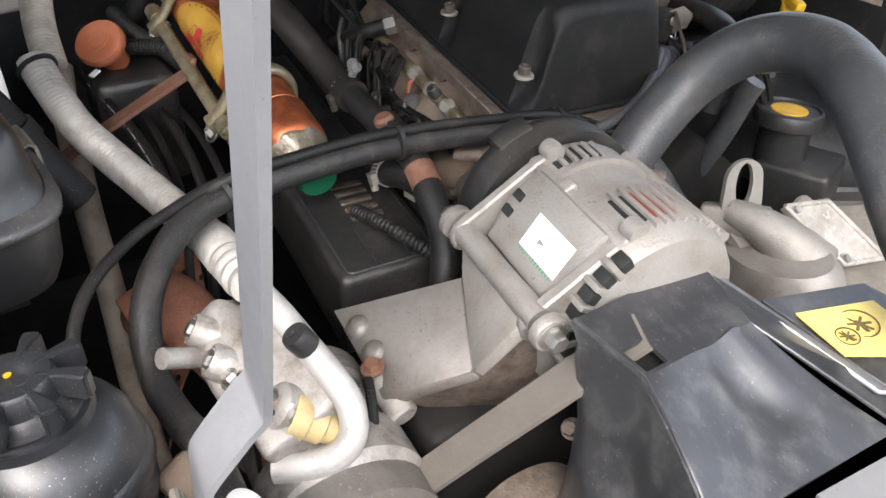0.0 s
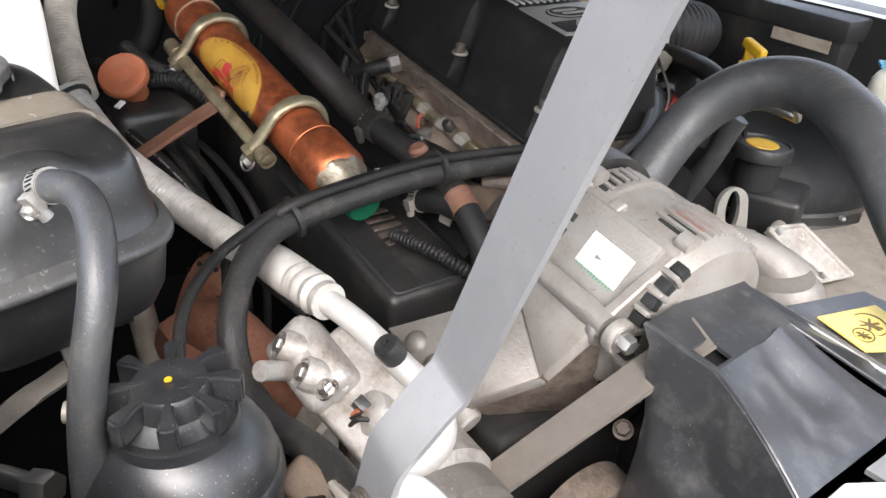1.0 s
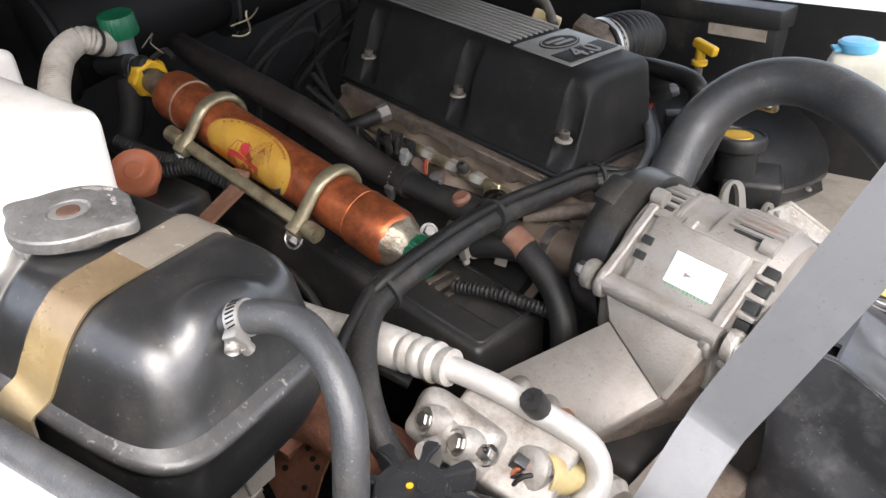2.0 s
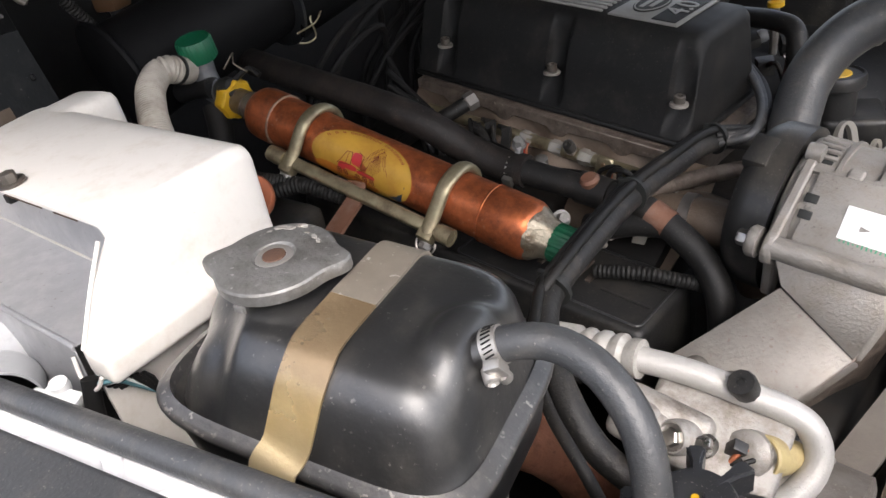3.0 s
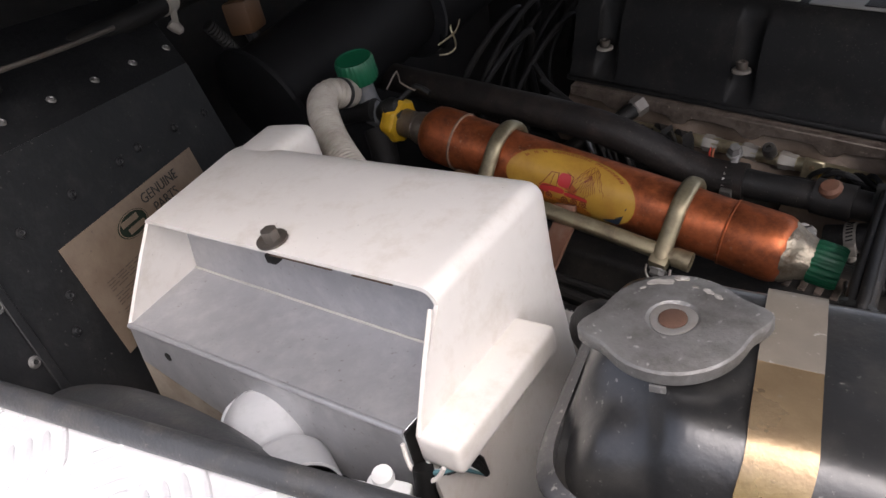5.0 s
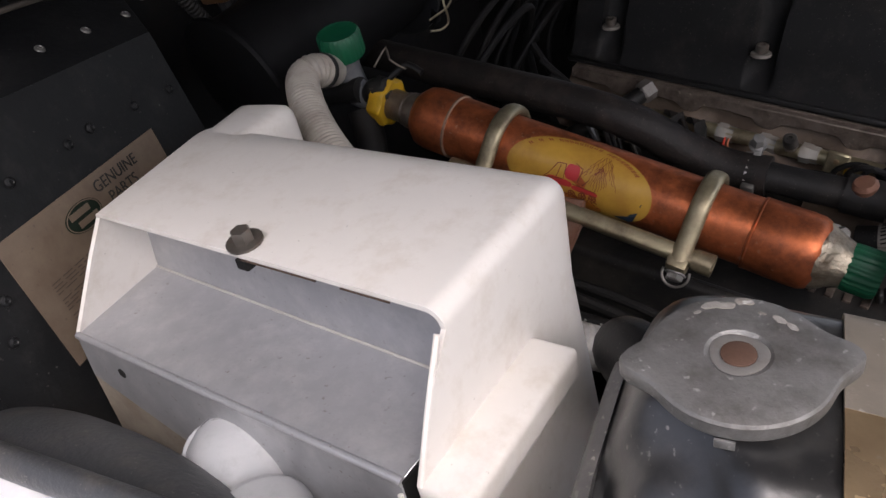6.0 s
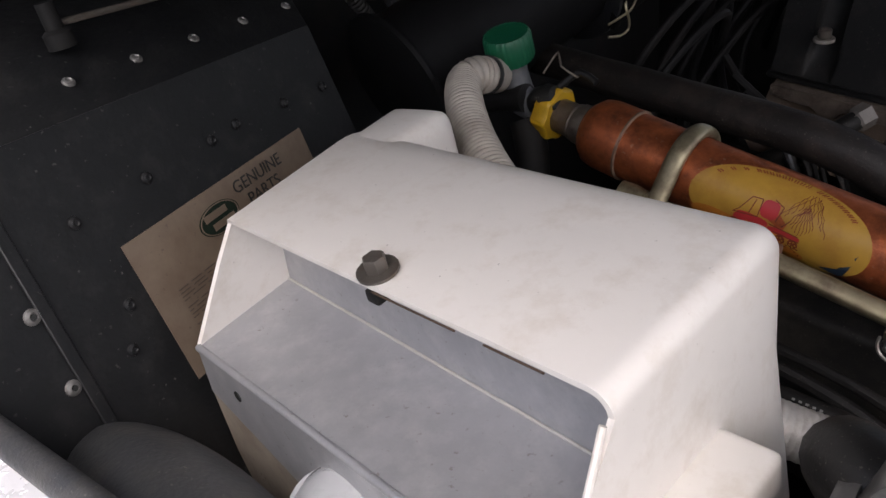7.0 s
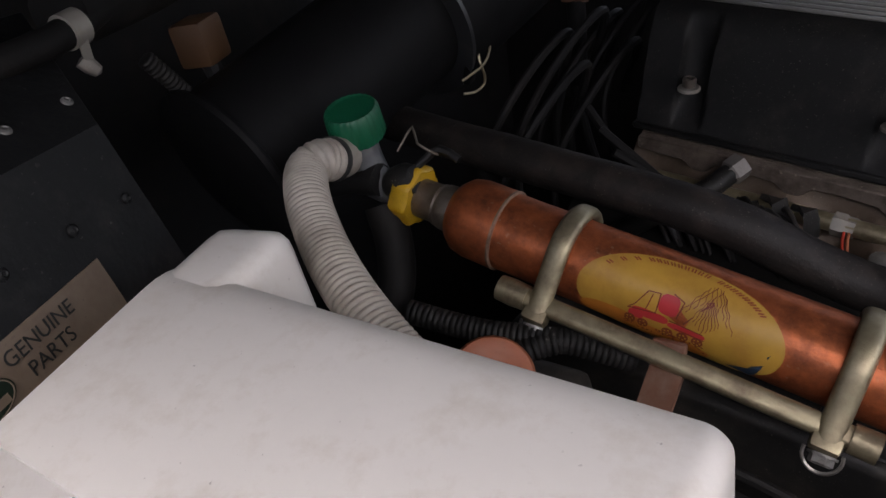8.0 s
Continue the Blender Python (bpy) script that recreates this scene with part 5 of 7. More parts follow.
part("clip_screw", bm, WORN_RING, tank, "bright clip screw")
part("bracket", plate([(-0.58, -0.125, 1.03), (-0.43, -0.105, 1.03), (-0.44, -0.02, 1.03), (-0.58, -0.03, 1.03)], (0, 0, -0.006)), DEEP, tank)
part("bracket_leg", plate([(-0.50, -0.115, 1.03), (-0.46, -0.115, 1.03), (-0.46, -0.115, 0.8), (-0.50, -0.115, 0.8)], (0, 0.005, 0)), DEEP, tank)

# ---- white moulded cover with its aluminium tray ----
cover = thing("control_box", (-0.77, -0.06, 0.95), "white moulded cover over a sheet aluminium tray", "box")
def cover_row(y, drop, inset, low):
    """A line over the cover from its left foot to its right foot, at y; inset draws the round rear corners in."""
    k = (y + 0.107) / 0.107
    zt, zl = 1.1775 + 0.002 * k - drop, low
    xl, xr = -0.893 - 0.024 * max(0, k), -0.6455 - 0.0010 * max(0, k)
    xlf, xrf = -0.899 - 0.028 * k, -0.642 - 0.005 * k
    r = 0.0095
    pts = [(xlf + inset, zl), (xl + inset - 0.001, zt - 0.02)]
    pts += [(xl + inset + 0.003 * (1 - math.cos(q)), zt - 0.003 + 0.003 * math.sin(q)) for q in np.linspace(0, math.pi / 2, 4)]
    pts += [(xr - inset - r + r * math.sin(q), zt - r + r * math.cos(q)) for q in np.linspace(0, math.pi / 2, 9)]
    pts += [(xr - inset + (xrf - xr) * 0.4, zt - 0.03), (xrf - inset, zl), (xrf - inset + 0.012, zl - 0.15)]
    return [Vector((x, y - 0.0 if z > 1.13 else y, z)) for x, z in pts]


rows = []
for f in np.linspace(0, 1, 5):
    y = -0.1065 + 0.09 * f
    row = cover_row(y, 0.0, 0.0, 1.117)
    for p in row:
        if f == 0 and p.z < 1.168:
            p.y += -0.0395 * min(1.0, (1.1775 - p.z) / 0.0605)
        elif p.z < 1.168:
            p.y += -0.0395 * min(1.0, (1.1775 - p.z) / 0.0605) * (1 - f)
    rows.append(row)
for q in np.linspace(0, math.pi / 2, 6)[1:]:
    rows.append(cover_row(-0.0165 + 0.0225 * math.sin(q), 0.006 * (1 - math.cos(q)), 0.004 * (1 - math.cos(q)), 1.117))
bm = bmesh.new()
v = [[bm.verts.new(p) for p in row] for row in rows]
for a_, b_ in zip(v, v[1:]):
    for k in range(len(a_) - 1):
        bm.faces.new((a_[k], a_[k + 1], b_[k + 1], b_[k]))
bm.faces.new(v[-1])
bmesh.ops.recalc_face_normals(bm, faces=bm.faces)
bmesh.ops.solidify(bm, geom=bm.faces, thickness=0.0026)
part("cover", bm, WHITE, cover, "", 30)
part("side_ledge", block((0.027, 0.100, 0.019), pose(-0.6335, -0.0965, 1.1085, 0, 0, 1), 0.0045, 3), WHITE, cover)
part("rear_bulge", block((0.052, 0.074, 0.10), pose(-0.896, 0.012, 1.1285, 0, 0, 12.5), 0.013, 4, taper=0.94), WHITE, cover)
tray = part("tray", plate([(-0.897, -0.147, 1.1165), (-0.652, -0.147, 1.1165), (-0.652, -0.086, 1.1165), (-0.911, -0.078, 1.1165)], (0, 0, -0.0016), 0.0006), SHEET, cover, "bare folded sheet aluminium tray")
part("upstand", plate([(-0.909, -0.0780, 1.115), (-0.652, -0.0865, 1.115), (-0.652, -0.084, 1.172), (-0.900, -0.076, 1.172)], (0, 0.0016, 0), 0.0005), SHEET, tray)
part("upstand_lip", plate([(-0.882, -0.0945, 1.1705), (-0.660, -0.0945, 1.1705), (-0.652, -0.075, 1.1720), (-0.893, -0.075, 1.1720)], (0, 0, 0.0014)), SHEET, tray)
part("front_face", plate([(-0.897, -0.1475, 1.1165), (-0.652, -0.1475, 1.1165), (-0.648, -0.1505, 1.060), (-0.80, -0.1505, 1.060), (-0.895, -0.1505, 1.088)], (0, 0.0016, 0), 0.0006), SHEET, tray)
part("fold", sweep([(-0.897, -0.1465, 1.1158), (-0.652, -0.1465, 1.1158)], 0.0022, 10, smooth=False), SHEET, tray)
# near-black sheet that paints the shade in the gap at the tray's end
part("end_gap_shade", plate([(-0.652, -0.147, 1.1165), (-0.652, -0.078, 1.1165), (-0.650, -0.078, 1.06), (-0.648, -0.150, 1.06)], (0.0014, 0, 0)), DEEP, tray)
for x, z in ((-0.858, 1.102), (-0.792, 1.086)):
    part("rivet_hole", lathe([(0, 0), (0.0032, 0), (0.0032, 0.0006), (0, 0.0006)], axis_frame((x, -0.1489, z), (0, -1, 0)), 14), INK_BLACK, tray)
bm = hexbolt((-0.7705, -0.0985, 1.1785), (0.05, -0.1, 1), 0.0055, 0.0080, 0.0096)
part("cover_bolt", bm, BOLT_DARK, cover, "grey hexagon bolt on a broad washer")
part("spring_nut", block((0.008, 0.006, 0.006), pose(-0.768, -0.104, 1.1705), 0.001), DEEP, cover)
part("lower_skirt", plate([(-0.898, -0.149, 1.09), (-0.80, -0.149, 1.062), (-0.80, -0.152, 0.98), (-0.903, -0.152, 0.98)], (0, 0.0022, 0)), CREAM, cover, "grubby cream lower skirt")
for i, m in enumerate((WIRE_TEAL, LABEL_WHITE, RUBBER, RUBBER, RUBBER)):
    part("wire", sweep([(-0.648, -0.13 + 0.006 * i, 1.104 - 0.003 * i), (-0.640, -0.149 + 0.003 * i, 1.096 - 0.003 * i), (-0.628, -0.142 + 0.004 * i, 1.098 - 0.002 * i), (-0.63, -0.12, 1.07)], 0.0016 + 0.0005 * (i > 1), 7), m, cover)
part("tube_rim", sweep([(-0.6515, -0.1500, 1.112), (-0.6490, -0.1520, 1.1000), (-0.6410, -0.1525, 1.0940), (-0.6330, -0.1510, 1.0970), (-0.6290, -0.1485, 1.1040)], 0.0013, 8), WHITE, cover)
part("wire_loom", sweep([(-0.642, -0.150, 1.10), (-0.638, -0.158, 1.07), (-0.63, -0.155, 1.02)], 0.0055, 10), LEAD, cover)

# thin bead in paler metal than the tray, painting the fold's highlight
part("fold_highlight", sweep([(-0.909, -0.0786, 1.1168), (-0.653, -0.0871, 1.1168)], 0.0008, 8, smooth=False), ALU_PIPE, tray, "painted highlight along the fold")
for x0, x1 in ((-0.765, -0.715), (-0.70, -0.672)):
    part("grime_line", sweep([(x0, -0.1075, 1.1752), ((x0 + x1) / 2, -0.1078, 1.1755), (x1, -0.1075, 1.1752)], 0.0005, 6), BROWN_EDGE, cover)
part("opening_rim", sweep([(-0.6425, -0.1462, 1.1175), (-0.6445, -0.128, 1.146), (-0.6462, -0.1115, 1.1695)], 0.0014, 8), WHITE, cover)

# grey plastic vent and the small white plug in front of the tray
vent = thing("vent_duct", (-0.73, -0.168, 1.05), "grey plastic T-shaped vent with a dark mouth", "vent")
VM = axis_frame((-0.766, -0.153, 1.0777), (1, -0.52, -0.02))
part("hood", lathe([(0, -0.0270), (0.010, -0.0255), (0.0195, -0.019), (0.0250, -0.009), (0.0268, 0.002), (0.0258, 0.011), (0.0218, 0.020), (0.0180, 0.027), (0.0176, 0.031), (0.0212, 0.037), (0.0246, 0.0405), (0.0255, 0.043), (0.0255, 0.066), (0.0240, 0.0665), (0.0232, 0.047), (0.016, 0.038), (0, 0.037)], VM, 44), GREY_PLASTIC, vent, "", 60)
part("neck", sweep([(-0.770, -0.153, 1.0775), (-0.784, -0.158, 1.055), (-0.80, -0.163, 1.02)], 0.0258, 28), GREY_PLASTIC, vent)
# black liner added inside the grey mouth to paint its shade
part("shaded_bore", lathe([(0, 0.0385), (0.0150, 0.0395), (0.0225, 0.0480), (0.0236, 0.0640), (0.0232, 0.0640), (0.0220, 0.0490), (0.0140, 0.0420), (0, 0.0405)], VM, 28), INK_BLACK, vent)
plug = thing("connector_plug", (-0.66, -0.168, 1.07), "small white plastic connector plug", "connector")
bm = block((0.024, 0.017, 0.014), pose(-0.657, -0.166, 1.086, 10, 14, 22), 0.003, 2)
block((0.010, 0.012, 0.010), pose(-0.671, -0.172, 1.089, 10, 14, 22), 0.003, 2, bm=bm)
lathe([(0, -0.004), (0.0055, -0.004), (0.0062, 0.0), (0.0055, 0.004), (0, 0.005)], pose(-0.661, -0.161, 1.0945, 8, 12, 0), 14, bm)
part("shell", bm, LABEL_WHITE, plug)
part("lead", sweep([(-0.66, -0.168, 1.09), (-0.65, -0.165, 1.05), (-0.65, -0.16, 1.0)], 0.003, 8), RUBBER, plug)
bm = block((0.010, 0.009, 0.008), pose(-0.801, -0.179, 1.088, 20, 10, 30), 0.0015)
single("cable_clip", bm, LABEL_WHITE, "tiny white plastic clip on the wing edge", "clip")
boot = thing("rubber_boot", (-0.787, -0.215, 1.0), "dusty black rubber boot behind the wing seal", "boot")
part("dome", lathe([(0.70, -0.9), (0.97, -0.45), (1.0, -0.1), (0.98, 0.2), (0.9, 0.436), (0.75, 0.661), (0.5, 0.866), (0.25, 0.968), (0, 1.0)], pose(-0.787, -0.213, 1.073) @ Matrix.Diagonal((0.140, 0.045, 0.058, 1)), 56), RUBBER_GREY, boot, "", 60)
PADO = []
for cx, a0 in ((-0.637, 90), (-0.637, 180), (-0.42, 270), (-0.42, 0)):
    cy = -0.263 if a0 in (90, 0) else -0.281
    PADO += [(cx + 0.037 * math.cos(radians(a0 + k)), cy + 0.17 * (cx + 0.637) + 0.037 * math.sin(radians(a0 + k))) for k in range(0, 91, 10)]
bm = plate([(x, y, rail_z(x) - 0.006) for x, y in PADO], (0, 0, 0.012), 0.0028, seg=3)
single("rubber_pad", bm, RUBBER_GREY, "oblong black rubber pad on the chequer plate", "pad")

# ---- alternator on its bracket ----
AY, AZ = -0.045, -0.055
alt = thing("alternator", tuple(ept(0.34, AY, AZ - 0.07)), "weathered cast aluminium alternator with cooling slots", "alternator")


def alt_m(x, deg, r):
    """A frame on the alternator: x along its axis, z outward at an angle (0: away from the wing, 90: up)."""
    q = radians(deg)
    m = ENG.to_3x3() @ Matrix(((1, 0, 0), (0, math.sin(q), math.cos(q)), (0, -math.cos(q), math.sin(q))))
    m = m.to_4x4()
    m.translation = ept(x, AY + r * math.cos(q), AZ + r * math.sin(q))
    return m


ALT_AX = ENG.to_3x3() @ Vector((1, 0, 0))
part("rear_housing", lathe([(0, 0.288), (0.058, 0.288), (0.0655, 0.291), (0.067, 0.296), (0.067, 0.318), (0.0695, 0.319), (0.0695, 0.322), (0, 0.322)], axis_frame(ept(0, AY, AZ), ALT_AX), 64), CAST, alt)
part("stator", lathe([(0, 0.321), (0.0655, 0.321), (0.0655, 0.352), (0, 0.352)], axis_frame(ept(0, AY, AZ), ALT_AX), 64), CAST, alt)
part("front_housing", lathe([(0, 0.350), (0.0700, 0.350), (0.0705, 0.352), (0.0700, 0.392), (0.0685, 0.404), (0.064, 0.412), (0.046, 0.417), (0.02, 0.418), (0, 0.418)], axis_frame(ept(0, AY, AZ), ALT_AX), 64), CAST, alt)
part("back_cover", lathe([(0, 0.250), (0.050, 0.250), (0.066, 0.254), (0.072, 0.262), (0.073, 0.270), (0.073, 0.2885), (0, 0.2885)], axis_frame(ept(0, AY, AZ), ALT_AX), 48), BLACK_PLASTIC, alt, "black plastic back cover")
part("cover_terminal", block((0.02, 0.03, 0.012), eng(0.262, AY - 0.03, AZ + 0.062, 25, 0, 0), 0.003), BLACK_PLASTIC, alt)
for i in range(10):
    d = 104 - 6.2 * i
    part("front_slot", block((0.028, 0.0034, 0.004), alt_m(0.378, d, 0.0688), 0.0008), WIRE_COPPER if 1 < i < 7 else INK_BLACK, alt, "cooling slot showing copper windings" if i == 3 else "")
    part("fin", block((0.042, 0.0034, 0.0056), alt_m(0.379, d - 3.1, 0.0700), 0.0013), CAST, alt)
    part("end_fin", block((0.012, 0.0034, 0.012), alt_m(0.3985, d - 3.1, 0.0615), 0.0014), CAST, alt)
for i in range(5):
    d = 108 - 7.0 * i
    part("rear_slot", block((0.016, 0.0042, 0.004), alt_m(0.306, d, 0.0658), 0.001), INK_BLACK, alt)
    part("fin", block((0.020, 0.0036, 0.0045), alt_m(0.306, d - 3.5, 0.0673), 0.001), CAST, alt)
for i in range(6):
    d = 122 + i * 12.5
    part("front_slot", block((0.0115, 0.0088, 0.012), alt_m(0.4068, d, 0.0640), 0.0012), INK_BLACK, alt)
    part("end_fin", block((0.015, 0.0046, 0.013), alt_m(0.4068, d + 6.2, 0.0665), 0.0016), CAST, alt)
for i in range(2):
    part("rear_slot", block((0.010, 0.0070, 0.004), alt_m(0.3125, 137 + 11 * i, 0.0690), 0.001), INK_BLACK, alt)
part("flat_pad", block((0.080, 0.060, 0.016), alt_m(0.350, 143, 0.0615), 0.003), CAST, alt)
part("label", block((0.042, 0.030, 0.0008), alt_m(0.360, 147, 0.0700), 0), LABEL_WHITE, alt, "white type label with unreadable print")
bm = bmesh.new()
random.seed(3)
for c in range(12):
    block((0.0011, 0.0012 + 0.0022 * random.random(), 0.0003), alt_m(0.342 + 0.0032 * c, 147, 0.07055) @ pose(0, -0.0118, 0, 0, 0, 20 - 40 * random.random()), bm=bm)
tagged(part("print_marks", bm, GREEN_INK, alt), kind="stuff")
part("through_bolt", sweep([alt_m(0.29, 35, 0.0705).translation, alt_m(0.40, 35, 0.0705).translation], 0.0052, 10, smooth=False), CAST, alt)
part("parting_ridge", block((0.106, 0.0065, 0.006), alt_m(0.347, 117, 0.0680), 0.0018), CAST, alt)
part("ridge_boss", block((0.012, 0.011, 0.008), alt_m(0.334, 114, 0.0685), 0.0028, 3), CAST, alt)
part("fin_ring", lathe([(0.0615, 0.3995), (0.0665, 0.3985), (0.0672, 0.4015), (0.0640, 0.4065), (0.0600, 0.4065)], axis_frame(ept(0, AY, AZ), ALT_AX), 64), CAST, alt)
PL, PR = Vector((-0.390, 0.254, 1.0165)), Vector((-0.281, 0.2445, 1.0065))
PA = (PR - PL).normalized()
# the two mounting arms, flat plates square to the axis that run off the body to the pivot
ARM = ((-0.012, 0.0690), (-0.030, 0.0665), (-0.0830, 0.0305), (-0.0920, 0.0250), (-0.0965, 0.0160), (-0.0940, 0.0060), (-0.0850, 0.0010), (-0.0800, -0.0060), (-0.0760, -0.036), (-0.0660, -0.042), (-0.0560, -0.030), (-0.058, -0.004), (-0.052, 0.022), (-0.016, 0.052))
for x, w, dz in ((0.2960, 0.0085, 0.0), (0.3905, 0.0095, -0.002)):
    bm = plate([ept(x, AY + y, AZ + z + dz) for y, z in ARM], ENG.to_3x3() @ Vector((w, 0, 0)), 0.0016)
    part("mounting_arm", bm, CAST, alt, "flat cast mounting arm" if x < 0.3 else "")
    part("arm_boss", lathe([(0, -0.0058), (0.0072, -0.0058), (0.0078, 0.0), (0.0072, 0.0058), (0, 0.0058)], axis_frame(ept(x + w / 2, AY - 0.0205, AZ + 0.0695 + dz), ALT_AX), 16), CAST, alt)
for at, ax in ((PL - PA * 0.008, -PA), (PR + PA * 0.006, PA)):
    p = part("pivot_eye", lathe([(0, -0.004), (0.0125, -0.004), (0.0130, 0.002), (0.0118, 0.004), (0, 0.004)], axis_frame(at, ax), 24), CAST, alt)
    part("pivot_bolt", hexbolt(tuple(at + ax * 0.004), tuple(ax), 0.0068, 0.0095, 0.0098), STEEL, p)

bracket = thing("alternator_bracket", (-0.38, 0.19, 0.92), "grey cast alternator bracket with a cranked plate", "bracket")
tl, bl, kk, bk = (-0.445, 0.172, 0.9385), (-0.352, 0.166, 0.9255), (-0.374, 0.245, 0.987), (-0.312, 0.213, 0.960)
# frontal light put into colour: plate in darker alloy, riser and pivot tube paler
part("plate", plate([tl, kk, bk, bl], (0.004, 0.005, -0.008), 0.0012), BRACKET_CAST, bracket, "flat alloy plate, darkened against the riser")
part("lit_riser", plate([kk, (-0.384, 0.2505, 1.0195), (-0.289, 0.2405, 1.0105), bk], (0.004, 0.007, -0.006), 0.0012), CAST, bracket)
part("lit_pivot_tube", sweep([tuple(PL + PA * 0.002), tuple(PL + PA * 0.05), tuple(PR - PA * 0.004)], 0.0092, 20, wobble=0.05), CAST, bracket)
part("side_web", plate([bk, (-0.293, 0.243, 1.008), (-0.290, 0.262, 0.96), (-0.31, 0.26, 0.90), (-0.335, 0.215, 0.90), bl], (-0.005, 0.002, -0.003), 0.001), CAST_DIRTY, bracket)
for p in (Vector(tl).lerp(Vector(bl), 0.25) + Vector((0.008, 0.008, 0.0055)), Vector(tl).lerp(Vector(bl), 0.55) + Vector((0.008, 0.008, 0.0055))):
    part("fixing_dome", lathe([(0, -0.004), (0.0105, -0.004), (0.0100, 0.001), (0.0070, 0.0042), (0, 0.0055)], axis_frame(p, (0.05, -0.64, 0.77)), 20), BRACKET_CAST, bracket)
for p in ((-0.364, 0.166, 0.944),):
    part("bolt", hexbolt(p, (0.1, -0.2, 1), 0.0062, 0.007, 0.0085), POST_RUST, bracket, "rust-topped bolt")

# ---- air-conditioning compressor and its pipes ----
comp = thing("compressor", (-0.37, 0.11, 0.82), "cast aluminium air-conditioning compressor with port block", "compressor")
part("body", lathe([(0, 0), (0.050, 0), (0.056, 0.006), (0.056, 0.030), (0.052, 0.034), (0.052, 0.075), (0.057, 0.079), (0.057, 0.112), (0.05, 0.118), (0, 0.118)], axis_frame((-0.425, 0.125, 0.885), (1, -0.04, -0.05)), 40), COMP_CAST, comp)
part("head", block((0.092, 0.066, 0.034), frame_of((-0.372, 0.104, 0.955), (1, 0.10, -0.22), (-0.12, -0.42, 0.9)), 0.006, 3), COMP_CAST, comp)
part("port_block", block((0.066, 0.040, 0.034), frame_of((-0.400, 0.082, 0.970), (1, 0.06, -0.26), (-0.25, -0.62, 0.70)), 0.011, 4), COMP_CAST, comp)
PORT_AX = Vector((-0.30, -0.72, 0.52)).normalized()
for p, r in ((Vector((-0.4118, 0.0618, 0.9905)), 0.0108), (Vector((-0.3855, 0.0640, 0.9830)), 0.0115)):
    boss = part("port", lathe([(0, -0.030), (r * 1.12, -0.030), (r * 1.05, -0.012), (r, -0.002), (r * 0.92, 0.0), (r * 0.80, 0.0), (r * 0.76, -0.003), (0, -0.003)], axis_frame(p, PORT_AX), 26), COMP_CAST, comp, "bright machined port")
    part("port_bolt", hexbolt(tuple(p - PORT_AX * 0.0032), tuple(PORT_AX), r * 0.56, 0.0058, r * 0.72), STEEL, boss)
part("port_web", sweep([(-0.413, 0.078, 0.979), (-0.400, 0.074, 0.978), (-0.386, 0.079, 0.972)], 0.0105, 14), COMP_CAST, comp)
part("corner_lug", lathe([(0, -0.02), (0.013, -0.02), (0.0125, 0.004), (0.009, 0.008), (0, 0.009)], axis_frame((-0.428, 0.088, 0.977), (-0.55, -0.45, 0.55)), 18), COMP_CAST, comp)
part("pipe_stub", sweep([(-0.405, 0.075, 0.965), (-0.394, 0.048, 0.985), (-0.390, 0.038, 0.992)], 0.0068, 12), COMP_CAST, comp, "bright alloy pipe stub")
for x, y, z in ((-0.366, 0.0725, 0.9765), (-0.350, 0.142, 0.944), (-0.337, 0.098, 0.963)):
    part("bolt", hexbolt((x, y, z), (-0.15, -0.45, 0.88), 0.0058, 0.007, 0.0082), STEEL, comp)
part("round_cover", lathe([(0, -0.012), (0.0155, -0.012), (0.0155, 0.002), (0.0135, 0.004), (0.006, 0.005), (0, 0.0065)], axis_frame((-0.346, 0.093, 0.961), (-0.15, -0.75, 0.62)), 26), COMP_CAST, comp)
part("boss", lathe([(0, -0.02), (0.011, -0.02), (0.011, 0.012), (0.009, 0.014), (0, 0.014)], axis_frame((-0.352, 0.176, 0.917), (0.75, 0.05, -0.25)), 18), COMP_CAST, comp)
SENS = axis_frame((-0.333, 0.108, 0.951), (-0.38, -0.75, 0.50))
sens = part("pressure_sensor", lathe([(0, -0.020), (0.0105, -0.020), (0.0105, -0.008), (0.0125, -0.007), (0.0125, 0.003), (0.0142, 0.004), (0.0142, 0.014), (0.0132, 0.0152), (0.0116, 0.0148), (0.0108, 0.006), (0, 0.005)], SENS, 28), OCHRE, comp, "ochre plastic pressure sensor with a hollow end")
part("plug", lathe([(0, 0.004), (0.0086, 0.004), (0.0082, 0.012), (0.005, 0.014), (0, 0.014)], SENS, 16), BROWN_PLUG, sens, "dark brown plug inside")
for k in range(3):
    tip = SENS @ Vector((0.004 * math.cos(2.1 * k), 0.004 * math.sin(2.1 * k), 0.012))
    part("lead", sweep([tip, tip + Vector((-0.010, -0.014, 0.006)), tip + Vector((-0.018, -0.020, -0.012)), tip + Vector((-0.016, -0.022, -0.05))], 0.0018, 7), (RUBBER, ORANGE, LEAD)[k], sens)
part("clip", block((0.010, 0.008, 0.012), pose(-0.352, 0.089, 0.966, 20, 30, 20), 0.001), BLACK_PLASTIC, sens)
part("clutch_wire", sweep([(-0.355, 0.158, 0.945), (-0.338, 0.152, 0.938), (-0.328, 0.148, 0.915), (-0.328, 0.145, 0.87)], 0.0035, 8), RUBBER, comp)
part("pulley", lathe([(0.02, 0.0), (0.052, 0.0), (0.058, 0.003), (0.058, 0.03), (0.052, 0.033), (0.03, 0.034), (0.02, 0.03)], axis_frame((-0.315, 0.118, 0.872), (1, -0.06, -0.06)), 40), CAST_GREY, comp)

ac = thing("air_conditioning_pipe", (-0.62, 0.1, 0.95), "silver-sleeved hose ending in a bent aluminium pipe", "pipe")
